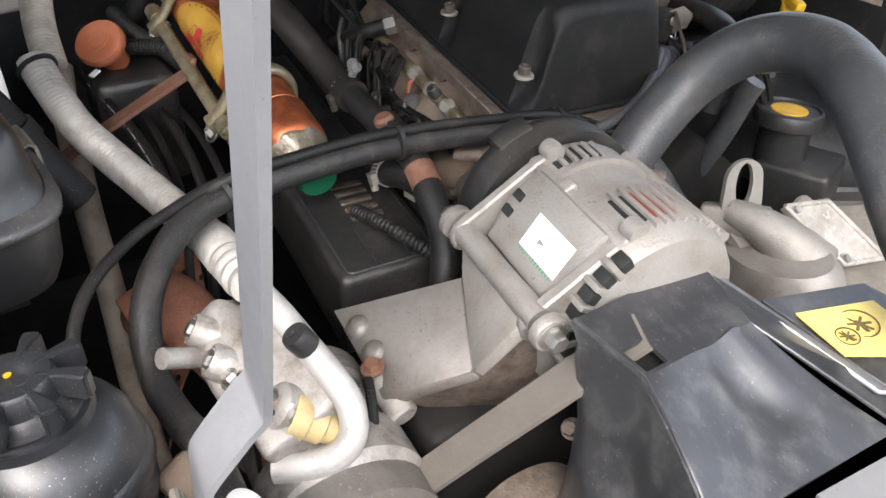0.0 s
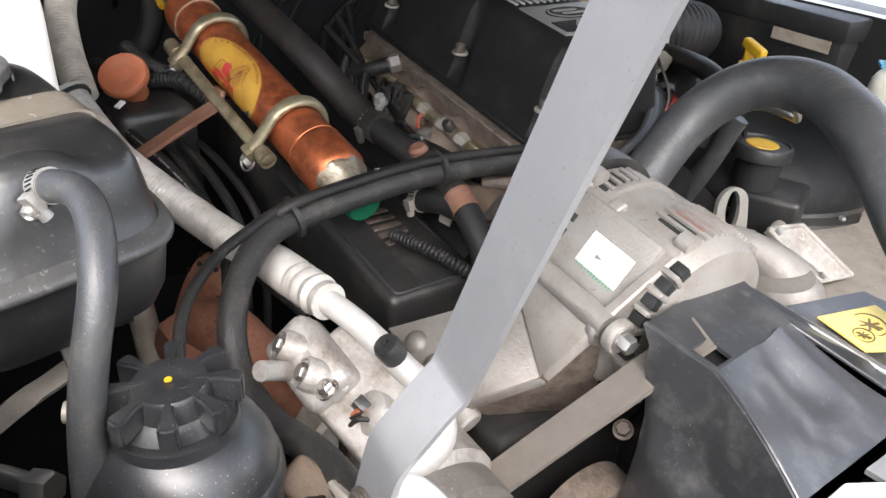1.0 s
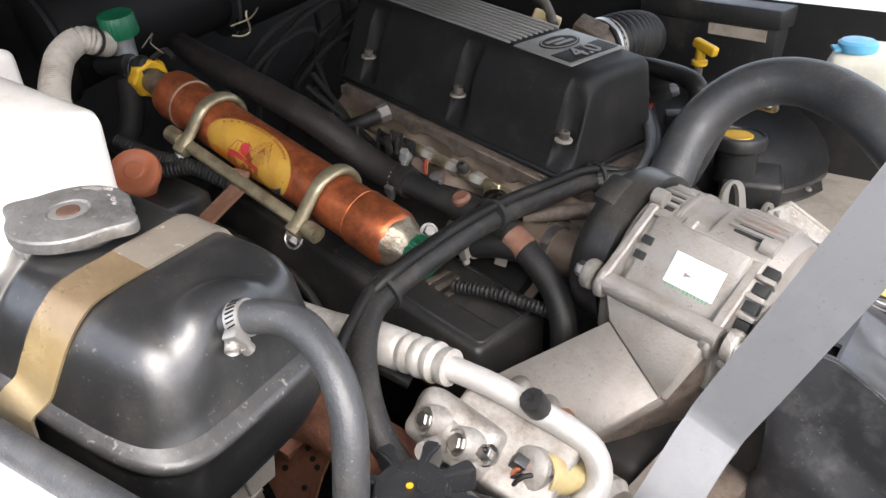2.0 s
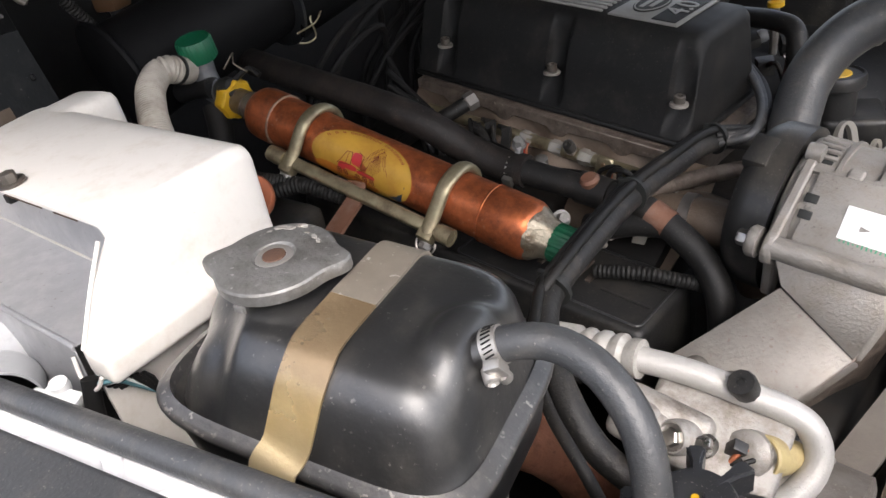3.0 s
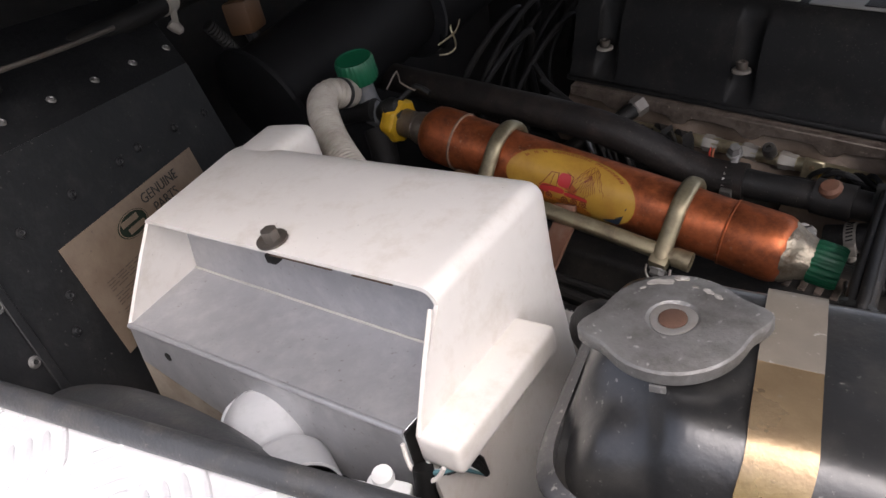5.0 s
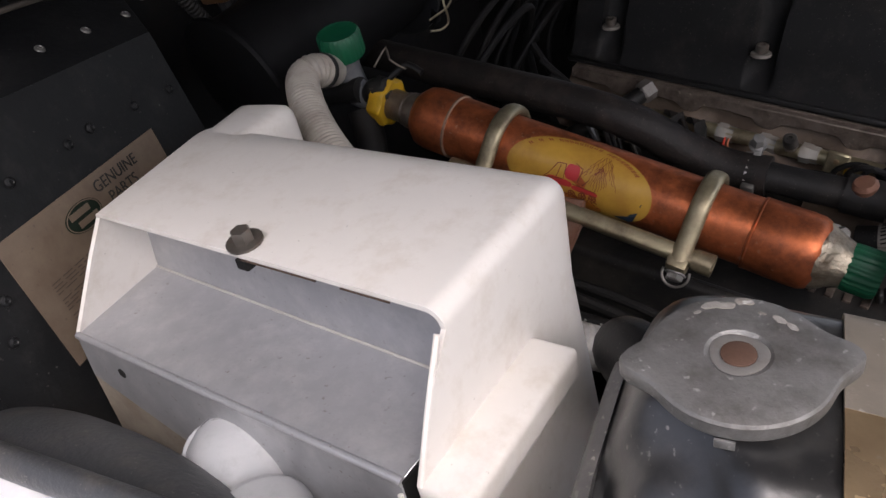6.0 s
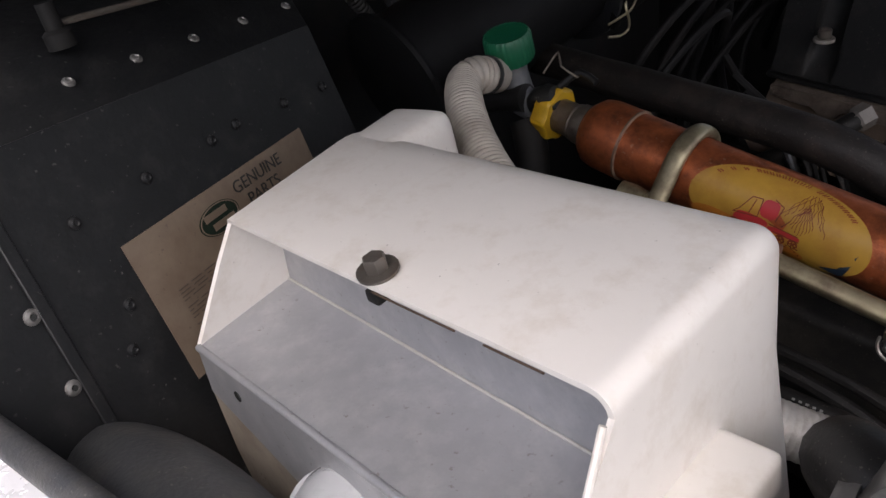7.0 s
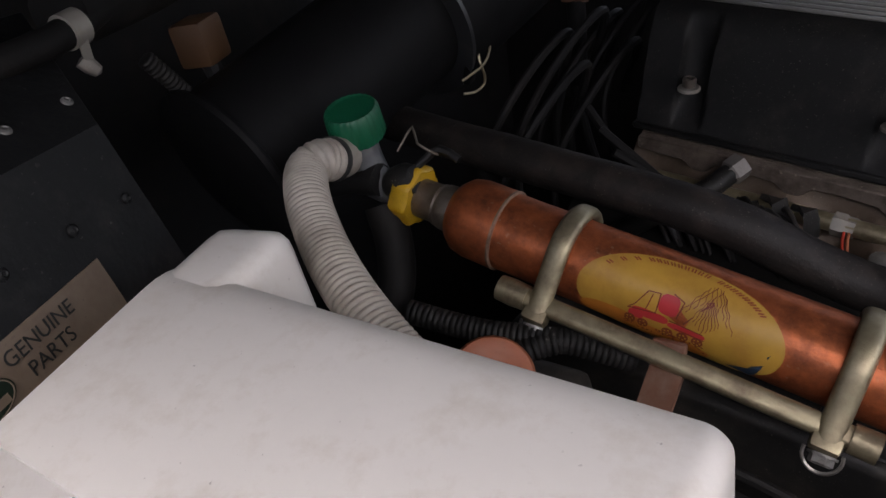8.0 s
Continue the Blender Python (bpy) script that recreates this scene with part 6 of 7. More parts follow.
part("sleeve", sweep([(-0.762, 0.0355, 1.066), (-0.752, 0.0365, 1.057), (-0.70, 0.050, 1.024), (-0.655, 0.070, 1.002), (-0.62, 0.084, 0.991), (-0.585, 0.095, 0.984), (-0.55, 0.103, 0.982), (-0.505, 0.106, 0.990)], 0.0150, 20, rib=0.0003, pitch=0.0042, wobble=0.03), SLEEVE, ac)
part("cable_tie", lathe([(0.016, -0.0018), (0.0182, -0.0018), (0.0182, 0.0018), (0.016, 0.0018)], axis_frame((-0.757, 0.0355, 1.060), (0.32, 0.10, -0.27)), 24), INK_BLACK, ac)
fer = [(-0.507, 0.106, 0.9895), (-0.425, 0.108, 0.999)]
L = (Vector(fer[1]) - Vector(fer[0])).length
part("ferrule", lathe([(0, 0), (0.0160, 0), (0.0162, 0.002), (0.0162, L * 0.40), (0.0132, L * 0.45), (0.0158, L * 0.50), (0.0158, L * 0.54), (0.0132, L * 0.59), (0.0157, L * 0.64), (0.0157, L * 0.69), (0.0132, L * 0.74), (0.0157, L * 0.79), (0.0157, L * 0.84), (0.0118, L * 0.88), (0.0140, L * 0.92), (0.0140, L), (0, L)], axis_frame(fer[0], Vector(fer[1]) - Vector(fer[0])), 28), SLEEVE, ac, "crimped alloy ferrule")
part("pipe", sweep([(-0.43, 0.108, 0.9985), (-0.395, 0.115, 0.994), (-0.36, 0.121, 0.985), (-0.335, 0.126, 0.977), (-0.319, 0.129, 0.966), (-0.311, 0.126, 0.950), (-0.311, 0.116, 0.938), (-0.318, 0.098, 0.931), (-0.330, 0.080, 0.927)], 0.0092, 18), ALU_PIPE, ac, "bright bent aluminium pipe")
part("charge_valve", lathe([(0, -0.004), (0.007, -0.004), (0.006, 0.0), (0.0092, 0.0), (0.0096, 0.012), (0.0086, 0.0145), (0.003, 0.0148), (0.0025, 0.013), (0, 0.013)], axis_frame((-0.357, 0.119, 0.990), (-0.1, -0.45, 0.75)), 12), BLACK_PLASTIC, ac, "faceted black charge valve cap")
single("coolant_pipe", sweep([(-0.84, 0.06, 1.03), (-0.80, 0.05, 0.99), (-0.75, 0.045, 0.955), (-0.70, 0.04, 0.935), (-0.645, 0.036, 0.88), (-0.60, 0.03, 0.80), (-0.56, 0.03, 0.70)], 0.0125, 14), CREAM, "cream-grey pipe going down beside the tank", "pipe")

# ---- wiring loom over the engine ----
loom = thing("wiring_loom", (-0.50, 0.2, 0.98), "taped black wiring loom with cable ties", "cable")
L1 = [(-0.40, 0.50, 0.95), (-0.437, 0.478, 0.995), (-0.492, 0.428, 1.013), (-0.501, 0.345, 1.024), (-0.505, 0.263, 1.031), (-0.503, 0.19, 1.032), (-0.500, 0.120, 1.027), (-0.486, 0.085, 1.023), (-0.465, 0.060, 1.012), (-0.443, 0.043, 0.998), (-0.423, 0.035, 0.981), (-0.395, 0.033, 0.968), (-0.36, 0.037, 0.965), (-0.323, 0.043, 0.970), (-0.27, 0.042, 0.972)]
part("main_cable", sweep(L1, 0.0102, 14, wobble=0.05), LOOM, loom)
for k, dz in ((0, 0.011), (1, 0.0135)):
    pts = [(x - 0.004 + 0.006 * k, y - 0.002, z + dz) for x, y, z in L1[1:7]] + ([(-0.489, 0.078, 1.034), (-0.472, 0.046, 1.030), (-0.440, 0.013, 1.024), (-0.41, -0.005, 1.01), (-0.39, -0.01, 0.98)] if k == 0 else [(-0.505, 0.10, 1.02), (-0.498, 0.07, 0.99)])
    part("thin_cable", sweep(pts, 0.0042, 10), RUBBER, loom)
for x, y, z, a in ((-0.505, 0.265, 1.034, (0.02, -1, 0)), (-0.500, 0.122, 1.028, (0.03, -1, -0.25)), (-0.492, 0.425, 1.017, (-0.3, -1, 0.05))):
    tie = part("cable_tie", lathe([(0.012, -0.002), (0.0142, -0.002), (0.0142, 0.002), (0.012, 0.002)], axis_frame((x, y, z), a) @ Matrix.Diagonal((1.0, 1.12, 1, 1)), 24), INK_BLACK, loom)
    part("tie_head", block((0.006, 0.005, 0.006), pose(x - 0.009, y, z + 0.011), 0.001), INK_BLACK, tie)
for i in range(3):
    o = 0.008 * i
    part("thin_cable", sweep([(-0.60, 0.66 - o, 1.02), (-0.53, 0.60 - o, 1.035 + o * 0.4), (-0.475, 0.52 - o, 1.032), (-0.46, 0.455 - o, 1.022), (-0.49, 0.42, 1.022 - o * 0.5)], 0.0048, 10), RUBBER_GREY if i else RUBBER, loom)
part("grey_cable", sweep([(-0.40, 0.47, 0.99), (-0.45, 0.42, 0.995), (-0.49, 0.37, 1.0), (-0.52, 0.33, 1.0)], 0.008, 10), CAST_DIRTY, loom)

# dark pipes and leads under the copper tube
for i in range(3):
    o = 0.020 * i
    single("supply_pipe", sweep([(-0.95, 0.10 + o * 0.7, 1.005), (-0.85, 0.11 + o, 0.995 - 0.2 * o), (-0.74, 0.12 + o, 0.985 - 0.2 * o), (-0.64, 0.115 + o, 0.955), (-0.60, 0.10 + o, 0.90), (-0.59, 0.09 + o, 0.80)], 0.0052 if i % 2 else 0.0042, 9), RUBBER, "black pipe running under the copper tube", "pipe", group="pipes under the copper tube")
lead = thing("ignition_lead", (-0.62, 0.10, 0.98), "black ignition lead with unreadable white print", "cable")
LP = [(-0.86, 0.075, 1.018), (-0.78, 0.09, 1.005), (-0.70, 0.098, 0.998), (-0.62, 0.10, 0.99), (-0.54, 0.10, 0.975), (-0.48, 0.12, 0.95)]
part("cable", sweep(LP, 0.0055, 12), RUBBER, lead)
bm = bmesh.new()
pts = spline(LP, 0.004)
for i in range(10, len(pts) - 30, 1):
    if i % 14 not in (0, 1, 7):
        t = (pts[i + 1] - pts[i]).normalized()
        m = frame_of(tuple(pts[i] + Vector((0, -0.0040, 0.0040))), t, (0, -0.7, 0.7))
        block((0.0018, 0.0014, 0.0003), m, bm=bm)
tagged(part("print_marks", bm, FAINT_PRINT, lead), kind="stuff")
for i in range(2):
    single("split_conduit", sweep([(-0.90, 0.13 - 0.035 * i, 1.06 - 0.015 * i), (-0.85, 0.14 - 0.03 * i, 1.05 - 0.01 * i), (-0.80, 0.155, 1.045), (-0.76, 0.17, 1.03)], 0.0075, 12, rib=0.0009, pitch=0.004), RUBBER, "black ribbed conduit beneath the copper tube", "conduit", group="conduits beneath the copper tube")

knob = thing("reservoir_plug", (-0.817, 0.10, 0.98), "orange-brown mushroom cap on a black stem", "cap")
part("cap", lathe([(0, -0.004), (0.023, -0.004), (0.0252, -0.001), (0.0252, 0.005), (0.0235, 0.0075), (0.016, 0.0080), (0.0145, 0.0070), (0.0095, 0.0070), (0.0085, 0.0078), (0, 0.0074)], axis_frame((-0.817, 0.101, 1.053), (0.48, -0.42, 0.76)), 40), ORANGE, knob)
part("neck", lathe([(0, -0.03), (0.014, -0.03), (0.014, -0.004), (0, -0.004)], axis_frame((-0.817, 0.101, 1.053), (0.48, -0.42, 0.76)), 20), ORANGE, knob)
part("reservoir", block((0.09, 0.08, 0.12), pose(-0.828, 0.12, 0.965), 0.012, 3), BLACK_PLASTIC, knob, "black plastic reservoir")
part("tag", block((0.006, 0.010, 0.002), pose(-0.79, 0.085, 1.035, 20, 0, 30)), LABEL_WHITE, knob)

# rusty manifold deep in the bay
rust = thing("exhaust_manifold", (-0.57, 0.09, 0.8), "rust-brown cast exhaust manifold with heat shield", "manifold")
grid = [[Vector((-0.665 + 0.115 * u, 0.095 - 0.055 * v + 0.02 * math.sin(2.2 * u + 1), 0.945 - 0.06 * u - 0.10 * v - 0.025 * (2 * v - 1) ** 2 + 0.012 * math.sin(6 * u))) for v in np.linspace(0, 1, 9)] for u in np.linspace(0, 1, 13)]
part("heat_shield", skin(grid, 0.002), RUST, rust)
bm = bmesh.new()
random.seed(11)
for _ in range(26):
    u, v = random.random(), random.random()
    p = grid[int(u * 12)][int(v * 8)]
    lathe([(0, 0), (0.0028, 0), (0.0028, 0.0016), (0, 0.0016)], axis_frame(tuple(p + Vector((0, -0.001, 0.0005))), (0.2, -0.8, 0.6)), 7, bm)
tagged(part("rust_pitting", bm, INK_BLACK, rust), kind="stuff")
part("elbow", sweep([(-0.62, 0.06, 0.86), (-0.565, 0.075, 0.905), (-0.52, 0.085, 0.90), (-0.49, 0.11, 0.86), (-0.48, 0.13, 0.80)], 0.026, 16, wobble=0.06), RUST, rust)
part("flange", block((0.05, 0.05, 0.014), pose(-0.575, 0.062, 0.90, 20, 20, 10), 0.004), RUST, rust)

# ---- power steering reservoir ----
ps = thing("fluid_reservoir", (-0.335, -0.034, 0.86), "dusty black fluid reservoir with an eight-armed cap", "reservoir")
SLIM, GRIP = 0.86, 0.78
part("body", lathe([(r * SLIM, h) for r, h in [(0, 0.0), (0.050, 0.0), (0.056, 0.006), (0.057, 0.10), (0.0585, 0.103), (0.0585, 0.110), (0.057, 0.113), (0.0572, 0.128), (0.0585, 0.130), (0.0582, 0.136), (0.056, 0.146), (0.050, 0.156), (0.042, 0.163), (0.037, 0.166), (0.036, 0.172), (0, 0.172)]], pose(-0.331, -0.034, 0.866), 56), FADED, ps)
part("shoulder_ring", lathe([(0.0478, 0.120), (0.0512, 0.122), (0.0526, 0.127), (0.0520, 0.133), (0.0490, 0.139), (0.0440, 0.142)], pose(-0.331, -0.034, 0.866), 56), FADED, ps, "rounded dusty shoulder")
part("spout", sweep([(-0.352, -0.046, 1.020), (-0.360, -0.056, 1.026), (-0.3690, -0.0725, 1.0300)], 0.0050, 12), FADED, ps)
part("spout_end", sweep([(-0.3690, -0.0725, 1.0300), (-0.3715, -0.0770, 1.0303)], 0.0058, 12, smooth=False), PLATED, ps, "pale spout end")
fcap = part("cap", lathe([(r * GRIP, h) for r, h in [(0, 0), (0.0365, 0), (0.0375, 0.002), (0.0370, 0.006), (0.031, 0.008), (0.0262, 0.011), (0.0245, 0.0215), (0.0228, 0.0236), (0.010, 0.0240), (0.008, 0.0232), (0, 0.0232)]], pose(-0.331, -0.034, 1.036), 48), FADED, ps)
for i in range(8):
    a = 22 + 45 * i
    m = pose(-0.331, -0.034, 1.036, 0, 0, a)
    plan = [(0.012, -0.0032), (0.029, -0.0036), (0.0395, -0.0062), (0.0440, -0.0056), (0.0448, 0.0), (0.0440, 0.0056), (0.0395, 0.0062), (0.029, 0.0036), (0.012, 0.0032)]
    part("grip_arm", plate([m @ Vector((x * GRIP, y * GRIP, 0.0238 - 0.10 * max(0.0, x - 0.03))) for x, y in plan], (0, 0, -0.0150), 0.0014, seg=2), FADED, fcap)
part("moulded_dimple", lathe([(0.0022, 0), (0.0042, 0), (0.0038, 0.0010), (0.0026, 0.0010)], pose(-0.325, -0.030, 1.0592), 16), FADED, fcap)
part("yellow_dot", lathe([(0, 0), (0.0019, 0), (0.0019, 0.0006), (0, 0.0006)], pose(-0.3315, -0.0345, 1.0596), 14), YELLOW, fcap, "yellow paint dot")
part("clamp_band", lathe([(0.0490, 0.0), (0.0508, 0.0), (0.0508, 0.016), (0.0490, 0.016)], pose(-0.331, -0.034, 0.915), 48), STEEL, ps)
single("fluid_hose", sweep([(-0.275, 0.0, 0.97), (-0.268, 0.01, 1.0), (-0.272, 0.015, 0.93), (-0.29, 0.02, 0.85)], 0.007, 10), RUBBER, "thin black hose beside the reservoir", "hose")
single("split_conduit", sweep([(-0.262, 0.03, 0.985), (-0.268, 0.022, 0.955), (-0.285, 0.012, 0.92), (-0.29, 0.01, 0.85)], 0.0065, 10, rib=0.0008, pitch=0.004), RUBBER, "black ribbed conduit beside the reservoir", "conduit")
strut = thing("steel_bracket", (-0.437, -0.052, 0.95), "dull grey steel bracket beside the header tank", "bracket")
part("tab", plate([(-0.436, -0.065, 1.031), (-0.438, -0.040, 1.032), (-0.439, -0.042, 1.006), (-0.437, -0.062, 1.006)], (0.003, 0, 0), 0.0008), FAR_METAL, strut)
part("arm", ribbon([(-0.4403, -0.0538, 1.008), (-0.4431, -0.0706, 0.998), (-0.4485, -0.0918, 0.985), (-0.4586, -0.121, 0.96)], 0.013, 0.003, (0.3, 0.8, 0.4)), FAR_METAL, strut)
pipe_union = thing("pipe_union", (-0.372, -0.095, 0.97), "dull alloy pipe union beside the reservoir", "union")
part("nut", hexbolt((-0.378, -0.10, 0.985), (0.7, 0.5, 0.2), 0.010, 0.016), STEEL, pipe_union)
part("pipe", sweep([(-0.38, -0.10, 0.985), (-0.41, -0.115, 0.975), (-0.45, -0.13, 0.94)], 0.006, 10), STEEL, pipe_union)

# ---- bonnet stay, a cranked flat bar ----
stay = thing("bonnet_stay", (-0.252, 0.03, 1.0), "grey painted flat steel bonnet stay", "stay")
S = [(-0.2425, 0.0225, 1.006), (-0.2390, 0.0235, 1.022), (-0.2330, 0.0245, 1.048), (-0.2298, 0.0255, 1.0595), (-0.2275, 0.0290, 1.0675), (-0.2228, 0.0445, 1.0885), (-0.2205, 0.0500, 1.0955), (-0.2180, 0.0512, 1.1040), (-0.1990, 0.0500, 1.153), (-0.1620, 0.0475, 1.250), (-0.1050, 0.0430, 1.400), (-0.0180, 0.0370, 1.630)]
part("bar", ribbon(S, 0.0260, 0.0035, (0.97, -0.08, -0.25), step=0.004), GREY_PAINT, stay)
foot = part("foot_bracket", plate([(-0.262, 0.0165, 1.018), (-0.221, 0.0215, 1.020), (-0.210, 0.0190, 0.955), (-0.264, 0.0120, 0.955)], (0.0, 0.003, 0.0), 0.0008), FAR_METAL, stay, "dull folded steel foot bracket")
part("rolled_lip", sweep([(-0.263, 0.0160, 1.0175), (-0.252, 0.0155, 1.0195), (-0.236, 0.0180, 1.0200), (-0.222, 0.0200, 1.0205)], 0.0026, 8), FAR_METAL, foot)
part("foot_bolt", hexbolt((-0.2425, 0.0195, 1.024), (0.05, -0.95, 0.2), 0.0048, 0.004, 0.0062), BOLT_DARK, foot)
bm = lathe([(0.020, -0.08), (0.021, 0.0), (0.018, 0.008), (0.010, 0.012), (0, 0.013)], pose(-0.214, 0.037, 1.028, -4, 4, 0) @ Matrix.Diagonal((1.1, 0.55, 1, 1)), 32)
part("white_bracket", bm, BODY_WHITE, stay, "glossy white painted bracket")
single("rubber_grommet", block((0.045, 0.025, 0.018), pose(-0.305, 0.030, 0.965, 20, 10, 20), 0.007, 3), TAN, "grubby tan rubber grommet near the stay", "grommet")

# ---- drive belt, pulleys, fan cowl ----
drive = thing("belt_drive", (-0.28, 0.2, 0.75), "worn brown drive belt on dull pulleys", "belt")
part("belt", ribbon([(-0.236, 0.282, 1.018), (-0.249, 0.258, 0.993), (-0.266, 0.228, 0.960), (-0.283, 0.198, 0.927), (-0.300, 0.168, 0.893), (-0.318, 0.137, 0.858), (-0.33, 0.11, 0.83)], 0.027, 0.004, (0.95, 0.1, 0.3)), BELT, drive)
part("belt_return", ribbon([(-0.25, 0.38, 0.93), (-0.262, 0.33, 0.86), (-0.275, 0.28, 0.80), (-0.30, 0.2, 0.76)], 0.024, 0.004, (0.95, 0.1, 0.3)), BELT, drive)
for (x, y, z), r in (((-0.275, 0.235, 0.845), 0.046), ((-0.25, 0.33, 0.80), 0.055)):
    p = part("pulley", lathe([(0, 0.0), (0.012, 0.0), (0.014, 0.010), (r * 0.75, 0.012), (r * 0.82, 0.002), (r, 0.0), (r, 0.028), (r * 0.8, 0.030), (0, 0.026)], axis_frame((x, y, z), (1, -0.07, -0.05)), 40), CAST_DIRTY, drive)
    part("hub_bolt", hexbolt((x + 0.03, y, z), (1, -0.07, -0.05), 0.009, 0.008, 0.012), STEEL, p)
part("tensioner_arm", sweep([(-0.262, 0.235, 0.865), (-0.245, 0.262, 0.872), (-0.235, 0.295, 0.885)], 0.011, 12, flat=0.6), CAST_DIRTY, drive)
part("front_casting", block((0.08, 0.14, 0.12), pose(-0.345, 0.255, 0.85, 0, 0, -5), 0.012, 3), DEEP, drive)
part("tensioner_bolt", hexbolt((-0.275, 0.275, 0.905), (0.3, -0.5, 0.6), 0.006, 0.015, 0.008), CAST_DIRTY, drive)

cowl = thing("fan_cowl", (-0.2, 0.35, 0.8), "scuffed black plastic fan cowl with a moulded ridge", "cowl")
A, B, C = (-0.261, 0.250, 1.023), (-0.269, 0.362, 1.021), (-0.213, 0.350, 1.012)
bm = bmesh.new()
D0 = Vector((-0.2090, 0.2575, 1.0145))
ps, qs = (0.0, 0.60, 0.955, 1.0), (0.0, 0.05, 0.235, 1.0)
at = [[bm.verts.new(Vector(A).lerp(D0, p).lerp(Vector(B).lerp(Vector(C), p), q)) for q in qs] for p in ps]
for a in range(3):
    for b in range(3):
        if (a, b) != (1, 1):
            bm.faces.new((at[a][b], at[a][b + 1], at[a + 1][b + 1], at[a + 1][b]))
bmesh.ops.recalc_face_normals(bm, faces=bm.faces)
bmesh.ops.solidify(bm, geom=bm.faces, thickness=0.003)
part("top_facet", bm, COWL, cowl)
# block under the hole, coloured near-black for the shade inside it
part("socket", block((0.044, 0.040, 0.012), pose(-0.2250, 0.2745, 1.0005, 0, 8, 0)), DEEP, cowl, "near-black block giving the square fixing hole its shade")
Q0, Q1 = Vector((-0.131, 0.238, 0.982)), Vector((-0.134, 0.40, 0.962))
grid = []
for u in np.linspace(0, 1, 21):
    row = []
    for v in np.linspace(0, 1, 21):
        r = D0.lerp(Vector(C), v).lerp(Q0.lerp(Q1, v), u)
        dip = min(1.0, v * 2.5)
        r.z += 0.004 * math.sin(math.pi * u) * (1 - dip) - 0.010 * math.sin(math.pi * u) * dip * (1 - 0.6 * v)
        r.z -= 0.010 * math.exp(-((v - 0.62) / 0.12) ** 2) * math.sin(math.pi * min(1.0, u * 1.3 + 0.05)) * (1 - u) - 0.004 * math.exp(-((v - 0.8) / 0.08) ** 2) * (1 - u)
        row.append(r)
    grid.append(row)
part("front_slope", skin(grid, 0.003), COWL, cowl, "", 60)
part("far_slope", plate([B, (-0.266, 0.385, 0.999), (-0.145, 0.425, 0.970), (-0.136, 0.40, 0.9685), C], (0, 0, -0.003), 0.0008), COWL, cowl)
part("channel", plate([(-0.275, 0.372, 1.006), (-0.270, 0.384, 1.000), (-0.146, 0.412, 0.974), (-0.150, 0.399, 0.978)], (0, 0, 0.004), 0.0015), GREY_PAINT, cowl, "dusty moulded channel")
part("far_top", plate([(-0.240, 0.398, 0.9935), (-0.222, 0.490, 0.984), (-0.10, 0.52, 0.966), (-0.10, 0.42, 0.970), (-0.146, 0.414, 0.976)], (0, 0, -0.003), 0.0008), COWL, cowl)
arc = spline([(-0.2605, 0.2500, 1.0225), (-0.249, 0.2495, 1.005), (-0.237, 0.250, 0.985), (-0.232, 0.247, 0.95), (-0.240, 0.243, 0.90), (-0.250, 0.238, 0.85), (-0.256, 0.235, 0.80)], 0.004)
wall = []
for u in np.linspace(0, 1, 21):
    if u < 0.4:
        top = Vector(A).lerp(D0, u / 0.4)
    else:
        top = D0.lerp(Q0, (u - 0.4) / 0.6)
        top.z += 0.004 * math.sin(math.pi * (u - 0.4) / 0.6)
    column = []
    for v in np.linspace(0, 1, 17):
        edge = arc[int(v * (len(arc) - 1))]
        lip = Vector((-0.131, 0.238 - 0.02 * v, 0.982 - 0.18 * v))
        low = edge.lerp(lip, u)
        straight = top + Vector((0, -0.02 * v, -0.19 * v))
        p = low.lerp(straight, (1 - v) ** 2) if 0 < u < 1 else low
        p.y -= 0.014 * math.sin(math.pi * u) * math.sin(math.pi * v) ** 2 * (v > 0.35)
        column.append(p if v else top)
    wall.append(column)
part("side_wall", skin(wall, 0.003), COWL, cowl, "", 60)
part("ridge_edge", sweep([A, tuple(Vector(A).lerp(D0, 0.5)), tuple(D0)], 0.0016, 8, smooth=False), COWL, cowl)
part("ridge_edge", sweep([tuple(D0.lerp(Q0, k / 8) + Vector((0, 0, 0.004 * math.sin(math.pi * k / 8)))) for k in range(9)], 0.0016, 8, smooth=False), COWL, cowl)
lab = part("warning_label", plate([(-0.2185, 0.4075, 0.9905), (-0.205, 0.475, 0.9835), (-0.150, 0.465, 0.9790), (-0.1785, 0.4045, 0.9855)], (0, 0, 0.0015)), LABEL_YELLOW, cowl, "yellow warning label with black pictograms")
bm = bmesh.new()
for x, y, r in ((-0.1935, 0.441, 0.0125), (-0.1885, 0.421, 0.0075)):
    sweep([pose(x, y, 0.9888 - (y - 0.41) * 0.07, 5, 4, 0) @ Vector((r * math.cos(q), r * math.sin(q), 0)) for q in np.linspace(0, 2 * math.pi, 25)], 0.0006, 6, step=0.003, bm=bm)
    for k in range(4):
        block((r * 1.5, r * 0.16, 0.0005), pose(x, y, 0.9887 - (y - 0.41) * 0.07, 5, 4, 24 + 47 * k), bm=bm)
tagged(part("pictogram", bm, LABEL_INK, lab), kind="stuff")
panel = thing("bodywork_edge", (-0.08, 0.27, 0.95), "white painted bodywork edge in front of the cowl", "bodywork")
part("sheet", plate([(-0.127, 0.10, 0.975), (-0.127, 0.285, 0.974), (-0.112, 0.311, 0.972), (-0.02, 0.313, 0.974), (-0.02, 0.10, 0.974)], (0, 0, -0.003), 0.001), BODY_WHITE, panel)

# ---- far side of the bay ----
eye = thing("lifting_eye", (-0.40, 0.6, 0.90), "zinc plated lifting eye bracket", "bracket")


